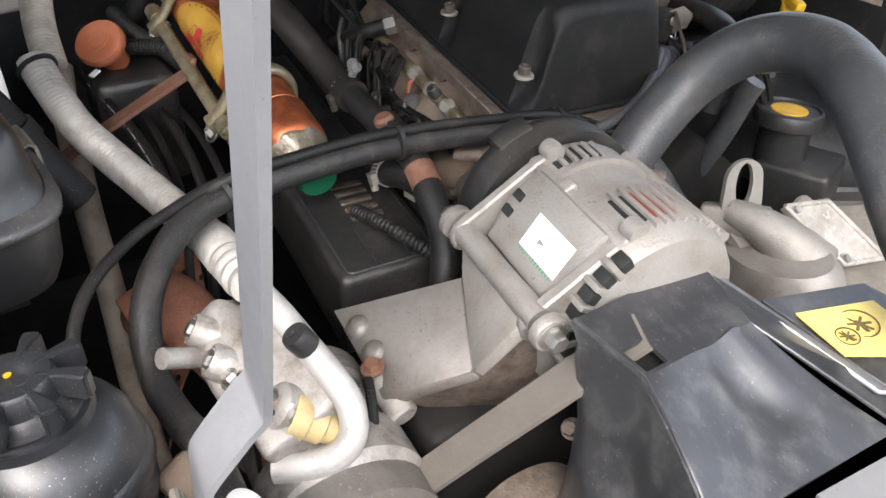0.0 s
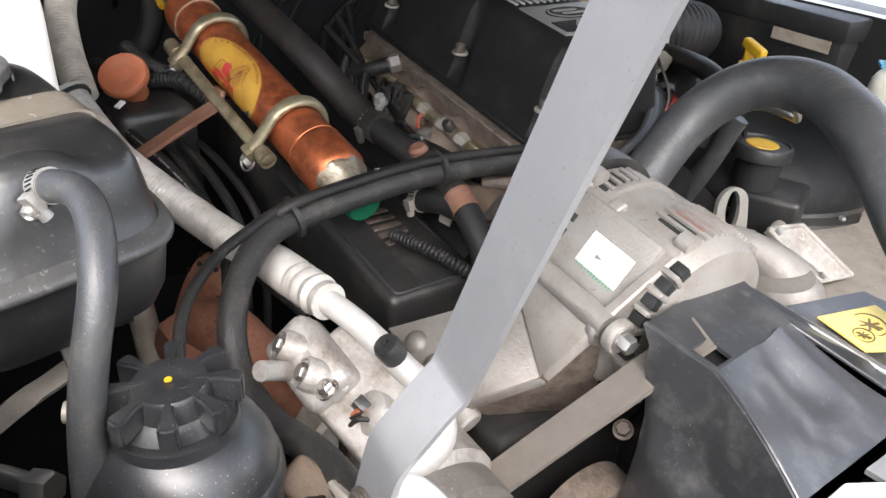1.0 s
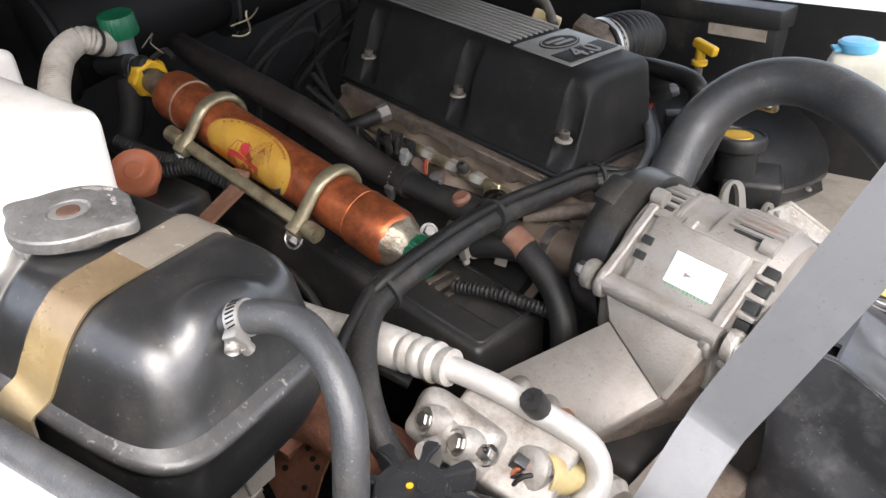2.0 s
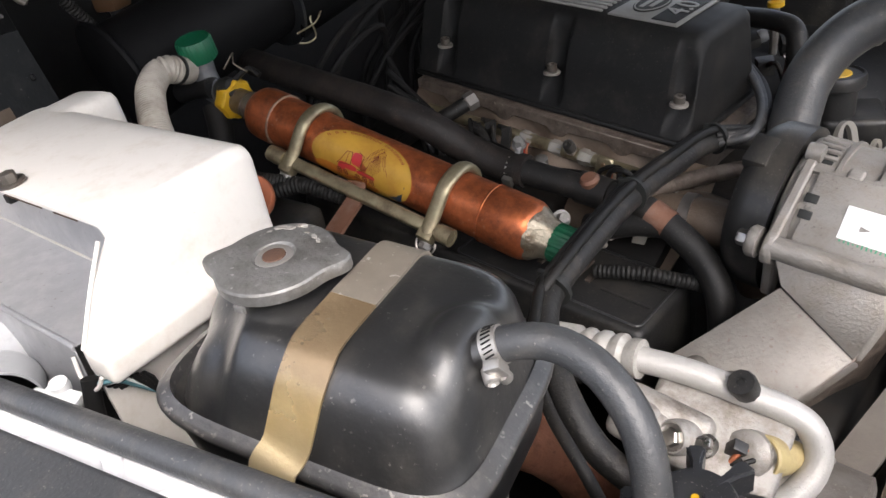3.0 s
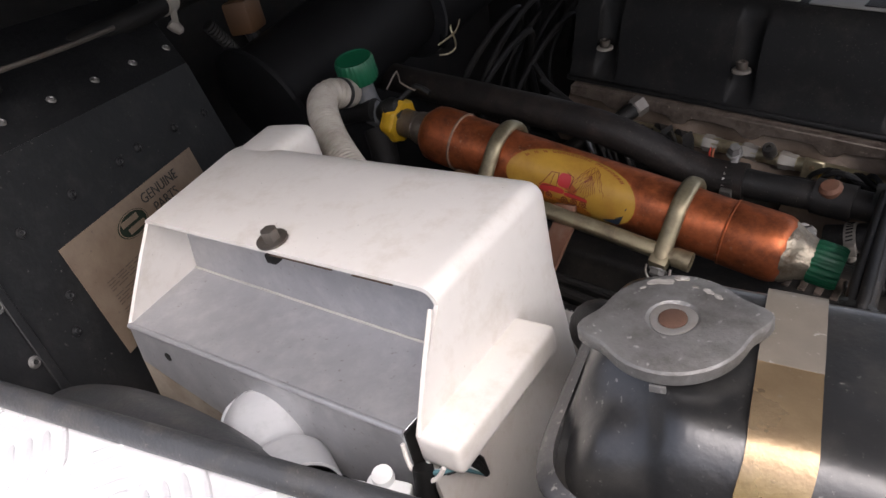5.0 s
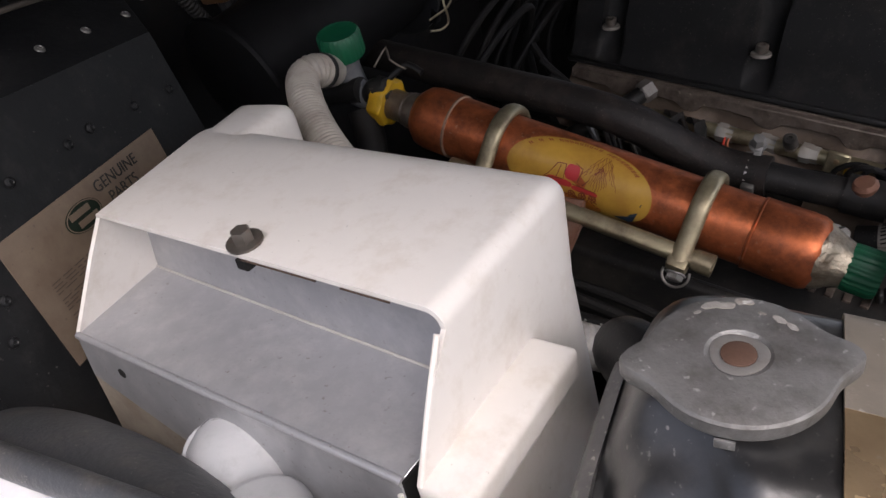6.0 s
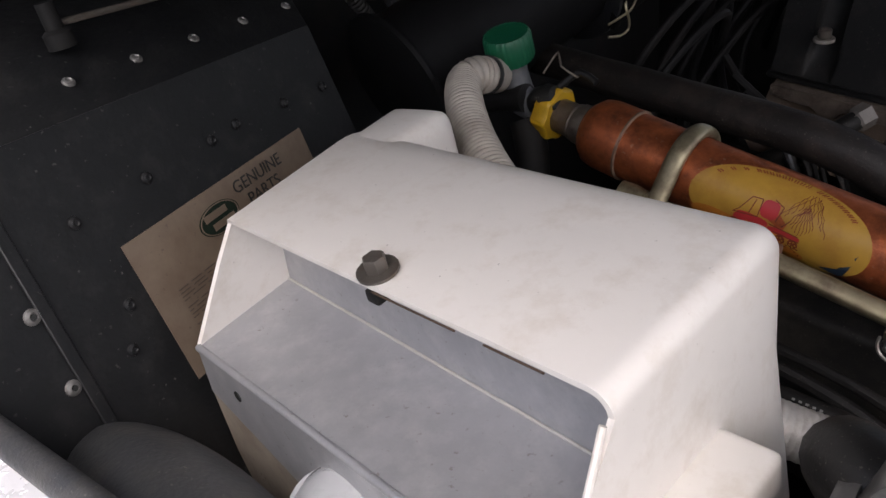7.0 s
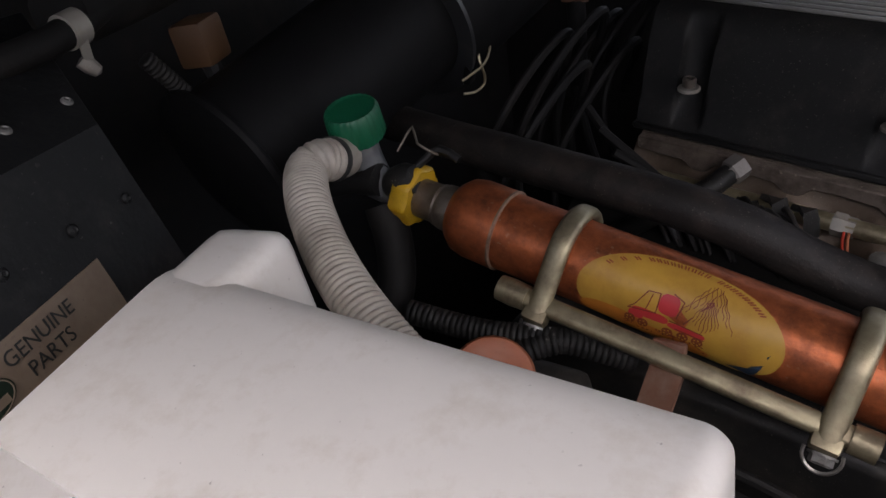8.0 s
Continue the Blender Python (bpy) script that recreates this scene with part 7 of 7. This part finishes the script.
def loop_plate(at, ax, up, w, h, t, r, material, name, parent):
    """A plate with a round-topped hole."""
    m = frame_of(at, ax, up)
    bm = bmesh.new()
    outer, inner = [], []
    for i in range(28):
        q = 2 * math.pi * i / 28
        x, z = math.cos(q), math.sin(q)
        outer.append((w * x * (1 + 0.75 * max(0.0, -z) ** 1.5), (h if z < 0 else w) * z))
        inner.append((r * x * 0.72, r * (1.75 * z - 0.45)))
    fr = [[bm.verts.new(m @ Vector((x, y, z))) for x, z in ring] for y in (-t / 2, t / 2) for ring in (outer, inner)]
    for i in range(28):
        j = (i + 1) % 28
        bm.faces.new((fr[0][i], fr[0][j], fr[1][j], fr[1][i]))
        bm.faces.new((fr[2][i], fr[3][i], fr[3][j], fr[2][j]))
        bm.faces.new((fr[0][i], fr[2][i], fr[2][j], fr[0][j]))
        bm.faces.new((fr[1][i], fr[1][j], fr[3][j], fr[3][i]))
    return part(name, bm, material, parent)


loop_plate((-0.408, 0.592, 0.954), (0.30, 0.95, 0.0), (-0.2, 0, 1), 0.0200, 0.052, 0.0055, 0.0128, PLATED, "eye_plate", eye)
loop_plate((-0.39, 0.675, 0.908), (0.30, 0.95, 0), (0, 0.3, 1), 0.011, 0.030, 0.004, 0.005, PLATED, "small_eye", eye)
part("foot", block((0.07, 0.05, 0.006), pose(-0.395, 0.60, 0.908, 0, 0, 20), 0.001), PLATED, eye)
part("base_bar", block((0.066, 0.024, 0.022), pose(-0.402, 0.585, 0.917, -15, -8, 34), 0.005, 3), PLATED, eye)
caster = thing("cast_housing", (-0.345, 0.63, 0.82), "corroded alloy housing with a ribbed oblong lid", "housing")
part("body", lathe([(0, -0.06), (0.05, -0.06), (0.056, -0.03), (0.052, 0.0), (0.044, 0.012), (0, 0.014)], pose(-0.355, 0.60, 0.885, 10, -8, 0) @ Matrix.Diagonal((1.25, 0.85, 1, 1)), 36), CAST, caster)
LID = [Vector(q) for q in ((-0.372, 0.615, 0.934), (-0.364, 0.672, 0.927), (-0.310, 0.710, 0.877), (-0.318, 0.653, 0.884))]
lid_n = (LID[3] - LID[0]).cross(LID[1] - LID[0]).normalized()
lid_n = lid_n if lid_n.z > 0 else -lid_n
part("lid", plate(LID, -lid_n * 0.009, 0.0016), CHALKY, caster, "chalky oblong lid")
for k in range(4):
    a, b = LID[k], LID[(k + 1) % 4]
    part("lid_flange", sweep([a + lid_n * 0.0005, (a + b) / 2 + lid_n * 0.0005, b + lid_n * 0.0005], 0.0026, 8, smooth=False), CHALKY, caster)
under = [q - lid_n * 0.009 for q in LID]
part("shoulder", plate([under[0], under[3], under[3] + Vector((-0.030, -0.060, -0.006)), under[0] + Vector((-0.022, -0.046, -0.004))], -lid_n * 0.03, 0.010, seg=3), CAST, caster)
part("neck", sweep([(-0.408, 0.580, 0.922), (-0.385, 0.592, 0.917), (-0.355, 0.610, 0.900), (-0.335, 0.625, 0.880)], lambda u: 0.013 + 0.018 * u, 18), CAST, caster)
for i in range(2):
    part("lid_bolt", hexbolt(tuple(LID[3].lerp(LID[0], 0.08 + 0.84 * i) + (LID[1] - LID[0]) * 0.10 + lid_n * 0.001), tuple(lid_n), 0.0045, 0.005, 0.006), STEEL, caster)

res = thing("brake_reservoir", (-0.44, 0.70, 0.86), "black reservoir with a yellow-centred screw cap", "reservoir")
part("tank", block((0.075, 0.075, 0.075), pose(-0.428, 0.715, 0.900, 0, 0, 20), 0.008, 3), BLACK_PLASTIC, res)
part("neck", lathe([(0, 0), (0.026, 0), (0.026, 0.045), (0, 0.045)], pose(-0.447, 0.700, 0.93), 28), BLACK_PLASTIC, res)
rc = part("cap", lathe([(0, 0), (0.032, 0), (0.0350, 0.002), (0.0355, 0.012), (0.034, 0.017), (0.031, 0.018), (0.029, 0.0155), (0.0195, 0.0155), (0, 0.0155)], pose(-0.448, 0.699, 0.972, -3, 0, 0), 60, wave=lambda a, r, h: r * (1 + 0.012 * (math.sin(30 * a) > 0) * (0.002 < h < 0.014))), BLACK_PLASTIC, res)
part("cap_centre", lathe([(0, 0), (0.0190, 0), (0.0185, 0.0012), (0, 0.0014)], pose(-0.448, 0.699, 0.9874, -3, 0, 0), 28), YELLOW, rc, "faded yellow disc")
turret = thing("suspension_turret", (-0.595, 0.905, 0.865), "black domed suspension turret on the dusty wheel arch", "turret")
part("dome", lathe([(0, 0.02), (0.214, 0.02), (0.213, 0.034), (0.203, 0.056), (0.180, 0.080), (0.150, 0.096), (0.10, 0.108), (0.05, 0.112), (0, 0.113)], pose(-0.595, 0.905, 0.865), 72), PANEL, turret)
part("flange", lathe([(0.20, 0.0), (0.232, 0.0), (0.235, 0.004), (0.233, 0.010), (0.216, 0.012), (0.210, 0.026), (0.20, 0.026)], pose(-0.595, 0.905, 0.868), 72), BLACK_PLASTIC, turret, "dusty black rolled flange")
for a in (-42, -58, -20):
    part("stud", hexbolt((-0.595 + 0.224 * math.cos(radians(a)), 0.905 + 0.224 * math.sin(radians(a)), 0.879), (0, 0, 1), 0.0045, 0.005), ZINC, turret)
single("fluid_pipe", sweep([(-0.50, 0.67, 1.015), (-0.46, 0.69, 1.03), (-0.42, 0.68, 1.035), (-0.40, 0.665, 1.04), (-0.40, 0.65, 1.06)], 0.0042, 8), STEEL, "thin steel pipe over the reservoir", "pipe")

dip = thing("dipstick", (-0.545, 0.805, 0.95), "yellow plastic dipstick handle", "dipstick")
part("handle", block((0.040, 0.012, 0.013), pose(-0.545, 0.800, 1.062, 0, 12, -20), 0.004, 3), YELLOW, dip)
part("stem", lathe([(0.011, 0), (0.011, 0.006), (0.007, 0.008), (0.0065, 0.026), (0, 0.026)], pose(-0.552, 0.803, 1.036), 16), YELLOW, dip)
part("tube", sweep([(-0.552, 0.803, 1.037), (-0.553, 0.803, 0.95), (-0.56, 0.78, 0.8)], 0.006, 8), STEEL, dip)
fuse = thing("fuse_box", (-0.58, 0.95, 0.95), "black fuse box with a pale label on its lid", "fuse box")
part("body", block((0.22, 0.13, 0.10), pose(-0.590, 0.985, 1.020, 0, 0, -6), 0.008, 2), BLACK_PLASTIC, fuse)
part("lid", block((0.23, 0.14, 0.03), pose(-0.590, 0.985, 1.083, 0, 0, -6), 0.006, 2), BLACK_PLASTIC, fuse)
part("label", block((0.09, 0.001, 0.016), pose(-0.545, 0.909, 1.060, 0, 0, -6)), CREAM, fuse, "pale paper label")
for i in range(3):
    part("catch", block((0.014, 0.014, 0.02), pose(-0.478 + 0.012 * i, 0.96 + 0.03 * i, 1.055), 0.003), BLACK_PLASTIC, fuse)
wash = thing("washer_bottle", (-0.33, 0.77, 0.9), "milky washer bottle with a blue cap", "bottle")
part("bottle", block((0.10, 0.10, 0.060), pose(-0.335, 0.80, 1.060, 0, 0, 8), 0.020, 4), BOTTLE, wash)
part("cap_flap", block((0.018, 0.014, 0.004), pose(-0.368, 0.762, 1.094, 10, 0, 40), 0.0015), BLUE_CAP, wash)
part("cap", lathe([(0, 0), (0.020, 0), (0.0215, 0.003), (0.0215, 0.010), (0.018, 0.013), (0.008, 0.013), (0, 0.015)], pose(-0.353, 0.775, 1.090), 32, wave=lambda a, r, h: r * (1 + 0.06 * max(0, math.cos(3 * a)))), BLUE_CAP, wash, "blue moulded cap")
thr = thing("throttle_body", (-0.63, 0.68, 1.0), "grey alloy throttle body with a corrugated intake hose", "throttle")
part("body", sweep([(-0.69, 0.62, 1.06), (-0.668, 0.68, 1.062), (-0.659, 0.715, 1.064)], 0.034, 28), CAST_DIRTY, thr)
part("intake_hose", sweep([(-0.660, 0.71, 1.064), (-0.650, 0.76, 1.066), (-0.655, 0.82, 1.055), (-0.70, 0.88, 1.03)], 0.037, 28, rib=0.0022, pitch=0.010), RUBBER, thr)
part("band", sweep([(-0.6600, 0.712, 1.064), (-0.6585, 0.722, 1.0645)], 0.0395, 28, smooth=False), STEEL, thr)
part("lever", block((0.04, 0.03, 0.02), pose(-0.645, 0.66, 1.10, 20, 20, 10), 0.004), CAST_DIRTY, thr)
part("sensor", block((0.03, 0.03, 0.03), pose(-0.60, 0.65, 1.045, 10, 0, 20), 0.005), BLACK_PLASTIC, thr)
part("spring", sweep([(-0.70, 0.66, 1.10), (-0.74, 0.70, 1.115), (-0.78, 0.73, 1.12)], 0.006, 8, rib=0.0012, pitch=0.004), BOLT_DARK, thr)
part("amber_clip", block((0.04, 0.02, 0.04), pose(-0.73, 0.68, 1.09, 0, 20, 30), 0.004), OCHRE, thr)
single("vacuum_hose", sweep([(-0.63, 0.705, 1.052), (-0.580, 0.690, 1.057), (-0.545, 0.670, 1.062), (-0.505, 0.640, 1.068), (-0.478, 0.622, 1.064), (-0.470, 0.610, 1.040), (-0.472, 0.600, 1.00)], 0.0115, 14), RUBBER, "bent black vacuum hose in front of the throttle", "hose")
# throttle linkage and its plugs, in the gap beside the plenum
part("spindle", lathe([(0, 0), (0.006, 0), (0.006, 0.010), (0.013, 0.011), (0.013, 0.015), (0.005, 0.016), (0.005, 0.026), (0, 0.027)], axis_frame((-0.602, 0.668, 1.046), (0.7, -0.5, 0.2)), 18), BOLT_DARK, thr)
part("quadrant", plate([(-0.594, 0.655, 1.060), (-0.586, 0.668, 1.066), (-0.580, 0.680, 1.056), (-0.584, 0.676, 1.040), (-0.592, 0.660, 1.038)], (0.003, -0.002, 0.001), 0.0006), FAR_METAL, thr, "dull steel throttle quadrant")
part("return_spring", sweep([(-0.592 + 0.005 * math.cos(q), 0.650 + 0.0012 * q, 1.032 + 0.005 * math.sin(q)) for q in np.linspace(0, 18, 60)], 0.0008, 6, step=0.002), STEEL, thr)
part("link_rod", sweep([(-0.588, 0.660, 1.060), (-0.570, 0.648, 1.052), (-0.548, 0.640, 1.030), (-0.540, 0.632, 1.005)], 0.0020, 8), BOLT_DARK, thr)
part("clamp_ring", lathe([(0.0378, -0.004), (0.0392, -0.004), (0.0392, 0.004), (0.0378, 0.004)], axis_frame((-0.657, 0.722, 1.064), (0.15, 1, 0.02)), 32), PLATED, thr, "pale hose clamp")
plug = thing("sensor_plug", (-0.542, 0.662, 1.0), "small black sensor plug with a red wire", "connector")
part("shell", block((0.026, 0.018, 0.014), pose(-0.540, 0.662, 1.034, 20, -15, 35), 0.003, 2), BLACK_PLASTIC, plug)
part("collar", lathe([(0, 0), (0.008, 0), (0.0085, 0.004), (0.007, 0.010), (0, 0.010)], axis_frame((-0.530, 0.668, 1.038), (0.8, 0.5, 0.3)), 14), TEE_GREY, plug)
part("lead", sweep([(-0.548, 0.660, 1.026), (-0.551, 0.658, 1.016), (-0.548, 0.652, 1.004), (-0.545, 0.640, 0.985)], 0.0032, 8), WIRE_RED, plug, "red insulated lead")
part("lead", sweep([(-0.552, 0.655, 1.028), (-0.562, 0.645, 1.020), (-0.570, 0.630, 1.000), (-0.572, 0.620, 0.97)], 0.0028, 8), LEAD, plug)
for k in range(4):
    single("vacuum_pipe", sweep([(-0.605 + 0.010 * k, 0.645 - 0.006 * k, 1.000), (-0.590 + 0.012 * k, 0.640 - 0.010 * k, 1.018 + 0.004 * (k % 2)), (-0.560 + 0.012 * k, 0.615 - 0.012 * k, 1.010), (-0.525 + 0.010 * k, 0.585 - 0.010 * k, 0.985)], 0.0036 + 0.0008 * (k % 2), 8), (LEAD, RUBBER, RUBBER_GREY, LEAD)[k], "thin black vacuum pipe beside the plenum", "pipe", "vacuum pipes beside the plenum")
clut = thing("sensor_cluster", (-0.56, 0.66, 0.95), "cluster of black sensor plugs with red lead", "connector")
random.seed(21)
for i in range(9):
    x, y, z = -0.60 + 0.10 * random.random(), 0.60 + 0.12 * random.random(), 0.98 + 0.05 * random.random()
    part("plug", block((0.022, 0.018, 0.02), pose(x, y, z, 40 * random.random(), 40 * random.random(), 90 * random.random()), 0.003), BLACK_PLASTIC, clut)
    part("lead", sweep([(x, y, z), (x + 0.02, y - 0.02, z + 0.01), (x + 0.03, y, z - 0.04)], 0.003, 7), RUBBER, clut)
part("red_lead", sweep([(-0.535, 0.62, 1.02), (-0.528, 0.615, 1.005), (-0.53, 0.61, 0.985)], 0.0035, 7), WIRE_RED, clut, "red lead")
part("screw", hexbolt((-0.57, 0.60, 1.04), (0, -0.7, 0.7), 0.006, 0.008, 0.008), STEEL, clut)

# ---- rear: riveted panel with sticker, air cleaner, pipes ----
def pan(y, z, off=0.0):
    return Vector((-0.759 - 0.3934 * y - 0.1928 * z + off, y, z))


nrm = Vector((1, 0.3934, 0.1928)).normalized()
side = thing("riveted_box", (-0.95, -0.08, 0.8), "black riveted sheet metal box behind the white cover", "box")
part("sheet", plate([pan(-0.34, 1.262), pan(0.046, 1.225), pan(0.075, 0.85), pan(-0.34, 0.85)], (-0.004, 0, 0)), PANEL, side)
TOPB = [pan(-0.34, 1.262), pan(0.046, 1.225)]
part("top_flange", plate([TOPB[0], TOPB[1], TOPB[1] + Vector((-0.09, 0.03, 0.055)), TOPB[0] + Vector((-0.13, 0.0, 0.06))], (0, 0, -0.003), 0.0008), PANEL, side)
SIDE = [pan(-0.34, 1.262), pan(-0.34, 0.85), Vector((-1.34, -0.36, 0.85)), Vector((-1.34, -0.36, 1.30))]
part("side_sheet", plate(SIDE, (0, 0.004, 0)), PANEL, side)
part("seam_strip", plate([pan(-0.199, 1.25), pan(-0.2055, 1.25), pan(-0.208, 0.85), pan(-0.2015, 0.85)], nrm * 0.0022, 0.0006), PANEL, side, "raised seam strip")


def rivet(at, axis, parent, r=0.0048, bright=False):
    m = axis_frame(at, axis)
    ob = part("rivet", lathe([(0, 0), (r, 0), (r * 0.9, 0.0012), (r * 0.5, 0.0020), (r * 0.35, 0.0013), (0, 0.0012)], m, 14), DULL_RIVET if bright else PANEL, parent)
    return ob


for y, z in ((-0.169, 1.2), (-0.122, 1.199), (-0.072, 1.196), (-0.050, 1.196), (-0.005, 1.190), (0.036, 1.184), (-0.175, 1.13), (-0.165, 1.15)):
    rivet(pan(y, z, 0.0008), nrm, side, 0.0036)
for y, z in ((-0.2095, 1.1355), (-0.2085, 1.175)):
    ob = rivet(pan(y, z, 0.0008), nrm, side, 0.0043, True)
    part("rivet_bore", lathe([(0, 0.0012), (0.0015, 0.0012), (0.0015, 0.0022), (0, 0.0022)], axis_frame(pan(y, z, 0.0008), nrm), 10), INK_BLACK, ob)
tn = (TOPB[1] - TOPB[0]).cross(Vector((-0.1, 0.02, 0.057))).normalized()
tn = tn if tn.z > 0 else -tn
for i in range(7):
    e = TOPB[0].lerp(TOPB[1], 0.30 + 0.68 * i / 6)
    rivet(e + Vector((-0.02, 0.004, 0.0115)) + tn * 0.002, tn, side, 0.0036, True)
    if i % 2:
        rivet(e + Vector((-0.07, 0.01, 0.036)) + tn * 0.002, tn, side, 0.0036, True)
card = thing("sticker", tuple(pan(-0.08, 1.09, 0.004)), "foxed tan parts sticker with dark print on the riveted panel", "sticker")
KL, KT, KB = pan(-0.154, 1.177, 0.0012), pan(-0.002, 1.171, 0.0012), pan(-0.151, 1.091, 0.0012)
cx = (pan(-0.002, 1.171) - pan(-0.154, 1.177)).normalized()
part("paper", plate([KL, KT, KT + (KB - KL) * 0.98, KB], nrm * 0.0006), CARD, card)
CF = Matrix((cx, nrm.cross(cx), nrm)).transposed().to_4x4()


def card_at(u, v, lift=0.0012):
    m = CF.copy()
    m.translation = KL + (KT - KL) * u + (KB - KL) * v + nrm * lift
    return m


ov = part("oval", lathe([(0, 0), (0.0155, 0), (0.0155, 0.0004), (0, 0.0004)], card_at(0.405, 0.207) @ Matrix.Diagonal((1.10, 0.60, 1, 1)), 32), OVAL_GREEN, card, "dark green oval mark")
part("oval_rim", sweep([card_at(0.405, 0.207, 0.0017) @ Vector((0.0158 * math.cos(q), 0.0086 * math.sin(q), 0)) for q in np.linspace(0, 2 * math.pi, 33)], 0.0004, 6, step=0.0012), CARD, ov)
bm = bmesh.new()
for k in (-1, 1):
    block((0.019, 0.0042, 0.0003), card_at(0.405, 0.207, 0.0018) @ pose(0.002 * k, -0.0034 * k, 0), bm=bm)
part("oval_bars", bm, CARD, ov)
part("writing", letters("GENUINE\nPARTS", 0.0112, card_at(0.67, 0.17), 0.0003), INK_BLACK, card)
bm = bmesh.new()
random.seed(5)
for r in range(13):
    if r in (4, 9):
        continue
    u = 0.10
    while u < 0.62:
        w = 0.02 + 0.05 * random.random()
        block((w * 0.15, 0.0006, 0.0003), card_at(u + w / 2, 0.44 + 0.026 * r), bm=bm)
        u += w + 0.012
tagged(part("small_print", bm, PRINT, card), kind="stuff")

can = thing("air_cleaner", (-1.05, 0.35, 1.05), "black air cleaner canister with a wire clip", "air cleaner")
CA, CB = Vector((-1.082, 0.140, 1.126)), Vector((-1.030, 0.575, 1.212))
cax = (CB - CA).normalized()
part("body", lathe([(0, 0.014), (0.060, 0.014), (0.0695, 0.016), (0.0705, 0.020), (0.0690, 0.023), (0.0625, 0.026), (0.0610, 0.06), (0.0600, 0.255), (0, 0.255)], axis_frame(CA, cax), 48), CANISTER, can)
part("lid", lathe([(0, 0.237), (0.073, 0.237), (0.075, 0.240), (0.075, 0.45), (0.065, 0.465), (0, 0.465)], axis_frame(CA, cax), 48), CANISTER, can)
part("seam", lathe([(0.071, 0.235), (0.0768, 0.235), (0.0768, 0.239), (0.071, 0.239)], axis_frame(CA, cax), 48), FADED, can)
WCl = Vector((-0.991, 0.376, 1.127))
part("wire_clip", sweep([WCl + Vector(q) for q in ((-0.002, -0.020, -0.004), (0.003, -0.008, -0.001), (0.006, 0.006, 0.002), (0.006, 0.016, 0.009), (0.002, 0.024, 0.015), (-0.002, 0.018, 0.019), (0.002, 0.006, 0.014), (0.005, 0.001, 0.006), (0.006, 0.003, -0.006), (0.004, 0.003, -0.016), (0.001, -0.008, -0.019), (-0.003, -0.020, -0.016))], 0.0013, 6), GOLD, can, "bent wire clip")
part("clip_tab", block((0.008, 0.014, 0.022), pose(-0.998, 0.377, 1.124, 0, 20, 10), 0.002), CANISTER, can)
rearp = thing("heater_pipe", (-1.1, 0.05, 1.2), "black pipe with a pale cable clip above the riveted panel", "pipe")
part("pipe", sweep([(-1.00, -0.30, 1.268), (-1.03, -0.12, 1.266), (-1.052, 0.0, 1.266), (-1.064, 0.081, 1.267), (-1.10, 0.18, 1.285), (-1.15, 0.30, 1.31)], 0.0095, 14), LEAD, rearp)
part("thick_hose", sweep([(-1.078, 0.085, 1.275), (-1.10, 0.15, 1.272), (-1.13, 0.23, 1.272), (-1.18, 0.34, 1.28)], 0.022, 18), LEAD, rearp, "thick dull black hose")
part("clip", lathe([(0.0097, -0.0065), (0.0112, -0.0065), (0.0112, 0.0065), (0.0097, 0.0065)], axis_frame((-1.064, 0.081, 1.267), (-0.2, 1, 0.05)), 24), PLATED, rearp, "pale cable clip")
part("clip_tail", lathe([(0, -0.007), (0.005, -0.006), (0.0055, 0.0), (0.004, 0.006), (0, 0.008)], axis_frame((-1.066, 0.083, 1.243), (0.3, 0.5, -0.8)), 12), FAR_METAL, rearp)
part("clip_band", ribbon([(-1.056, 0.081, 1.262), (-1.060, 0.082, 1.254), (-1.064, 0.083, 1.246)], 0.006, 0.0015, (0.2, 1, 0)), PLATED, rearp)
part("linkage", sweep([(-0.985, -0.12, 1.282), (-1.0, -0.05, 1.276), (-1.02, 0.0, 1.272)], 0.0020, 8), BOLT_DARK, rearp)
part("linkage_pin", lathe([(0, 0), (0.008, 0), (0.008, 0.008), (0.005, 0.01), (0.005, 0.024), (0, 0.024)], pose(-0.982, -0.122, 1.27), 12), DEEP, rearp)
brown = thing("connector_block", (-1.125, 0.205, 1.18), "dark brown electrical connector block", "connector")
part("shell", block((0.03, 0.034, 0.036), pose(-1.130, 0.210, 1.212, 0, 0, 20), 0.005, 2), BROWN_PLUG, brown)
part("lead", sweep([(-1.13, 0.21, 1.20), (-1.12, 0.21, 1.16), (-1.13, 0.22, 1.10)], 0.008, 8), RUBBER, brown)
part("conduit", sweep([(-1.10, 0.14, 1.225), (-1.10, 0.155, 1.20), (-1.105, 0.17, 1.175), (-1.11, 0.18, 1.15)], 0.006, 10, rib=0.0009, pitch=0.004), RUBBER, brown)
junk = thing("bulkhead_fitting", (-1.1, 0.6, 1.15), "dull brown metal fitting behind the ignition leads", "fitting")
part("fitting", block((0.03, 0.02, 0.012), pose(-0.985, 0.56, 1.135, 20, 10, 30), 0.004), POST_RUST, junk)
part("fitting_post", sweep([(-0.985, 0.56, 1.13), (-0.99, 0.565, 1.09), (-1.0, 0.57, 1.02)], 0.010, 10), DEEP, junk)
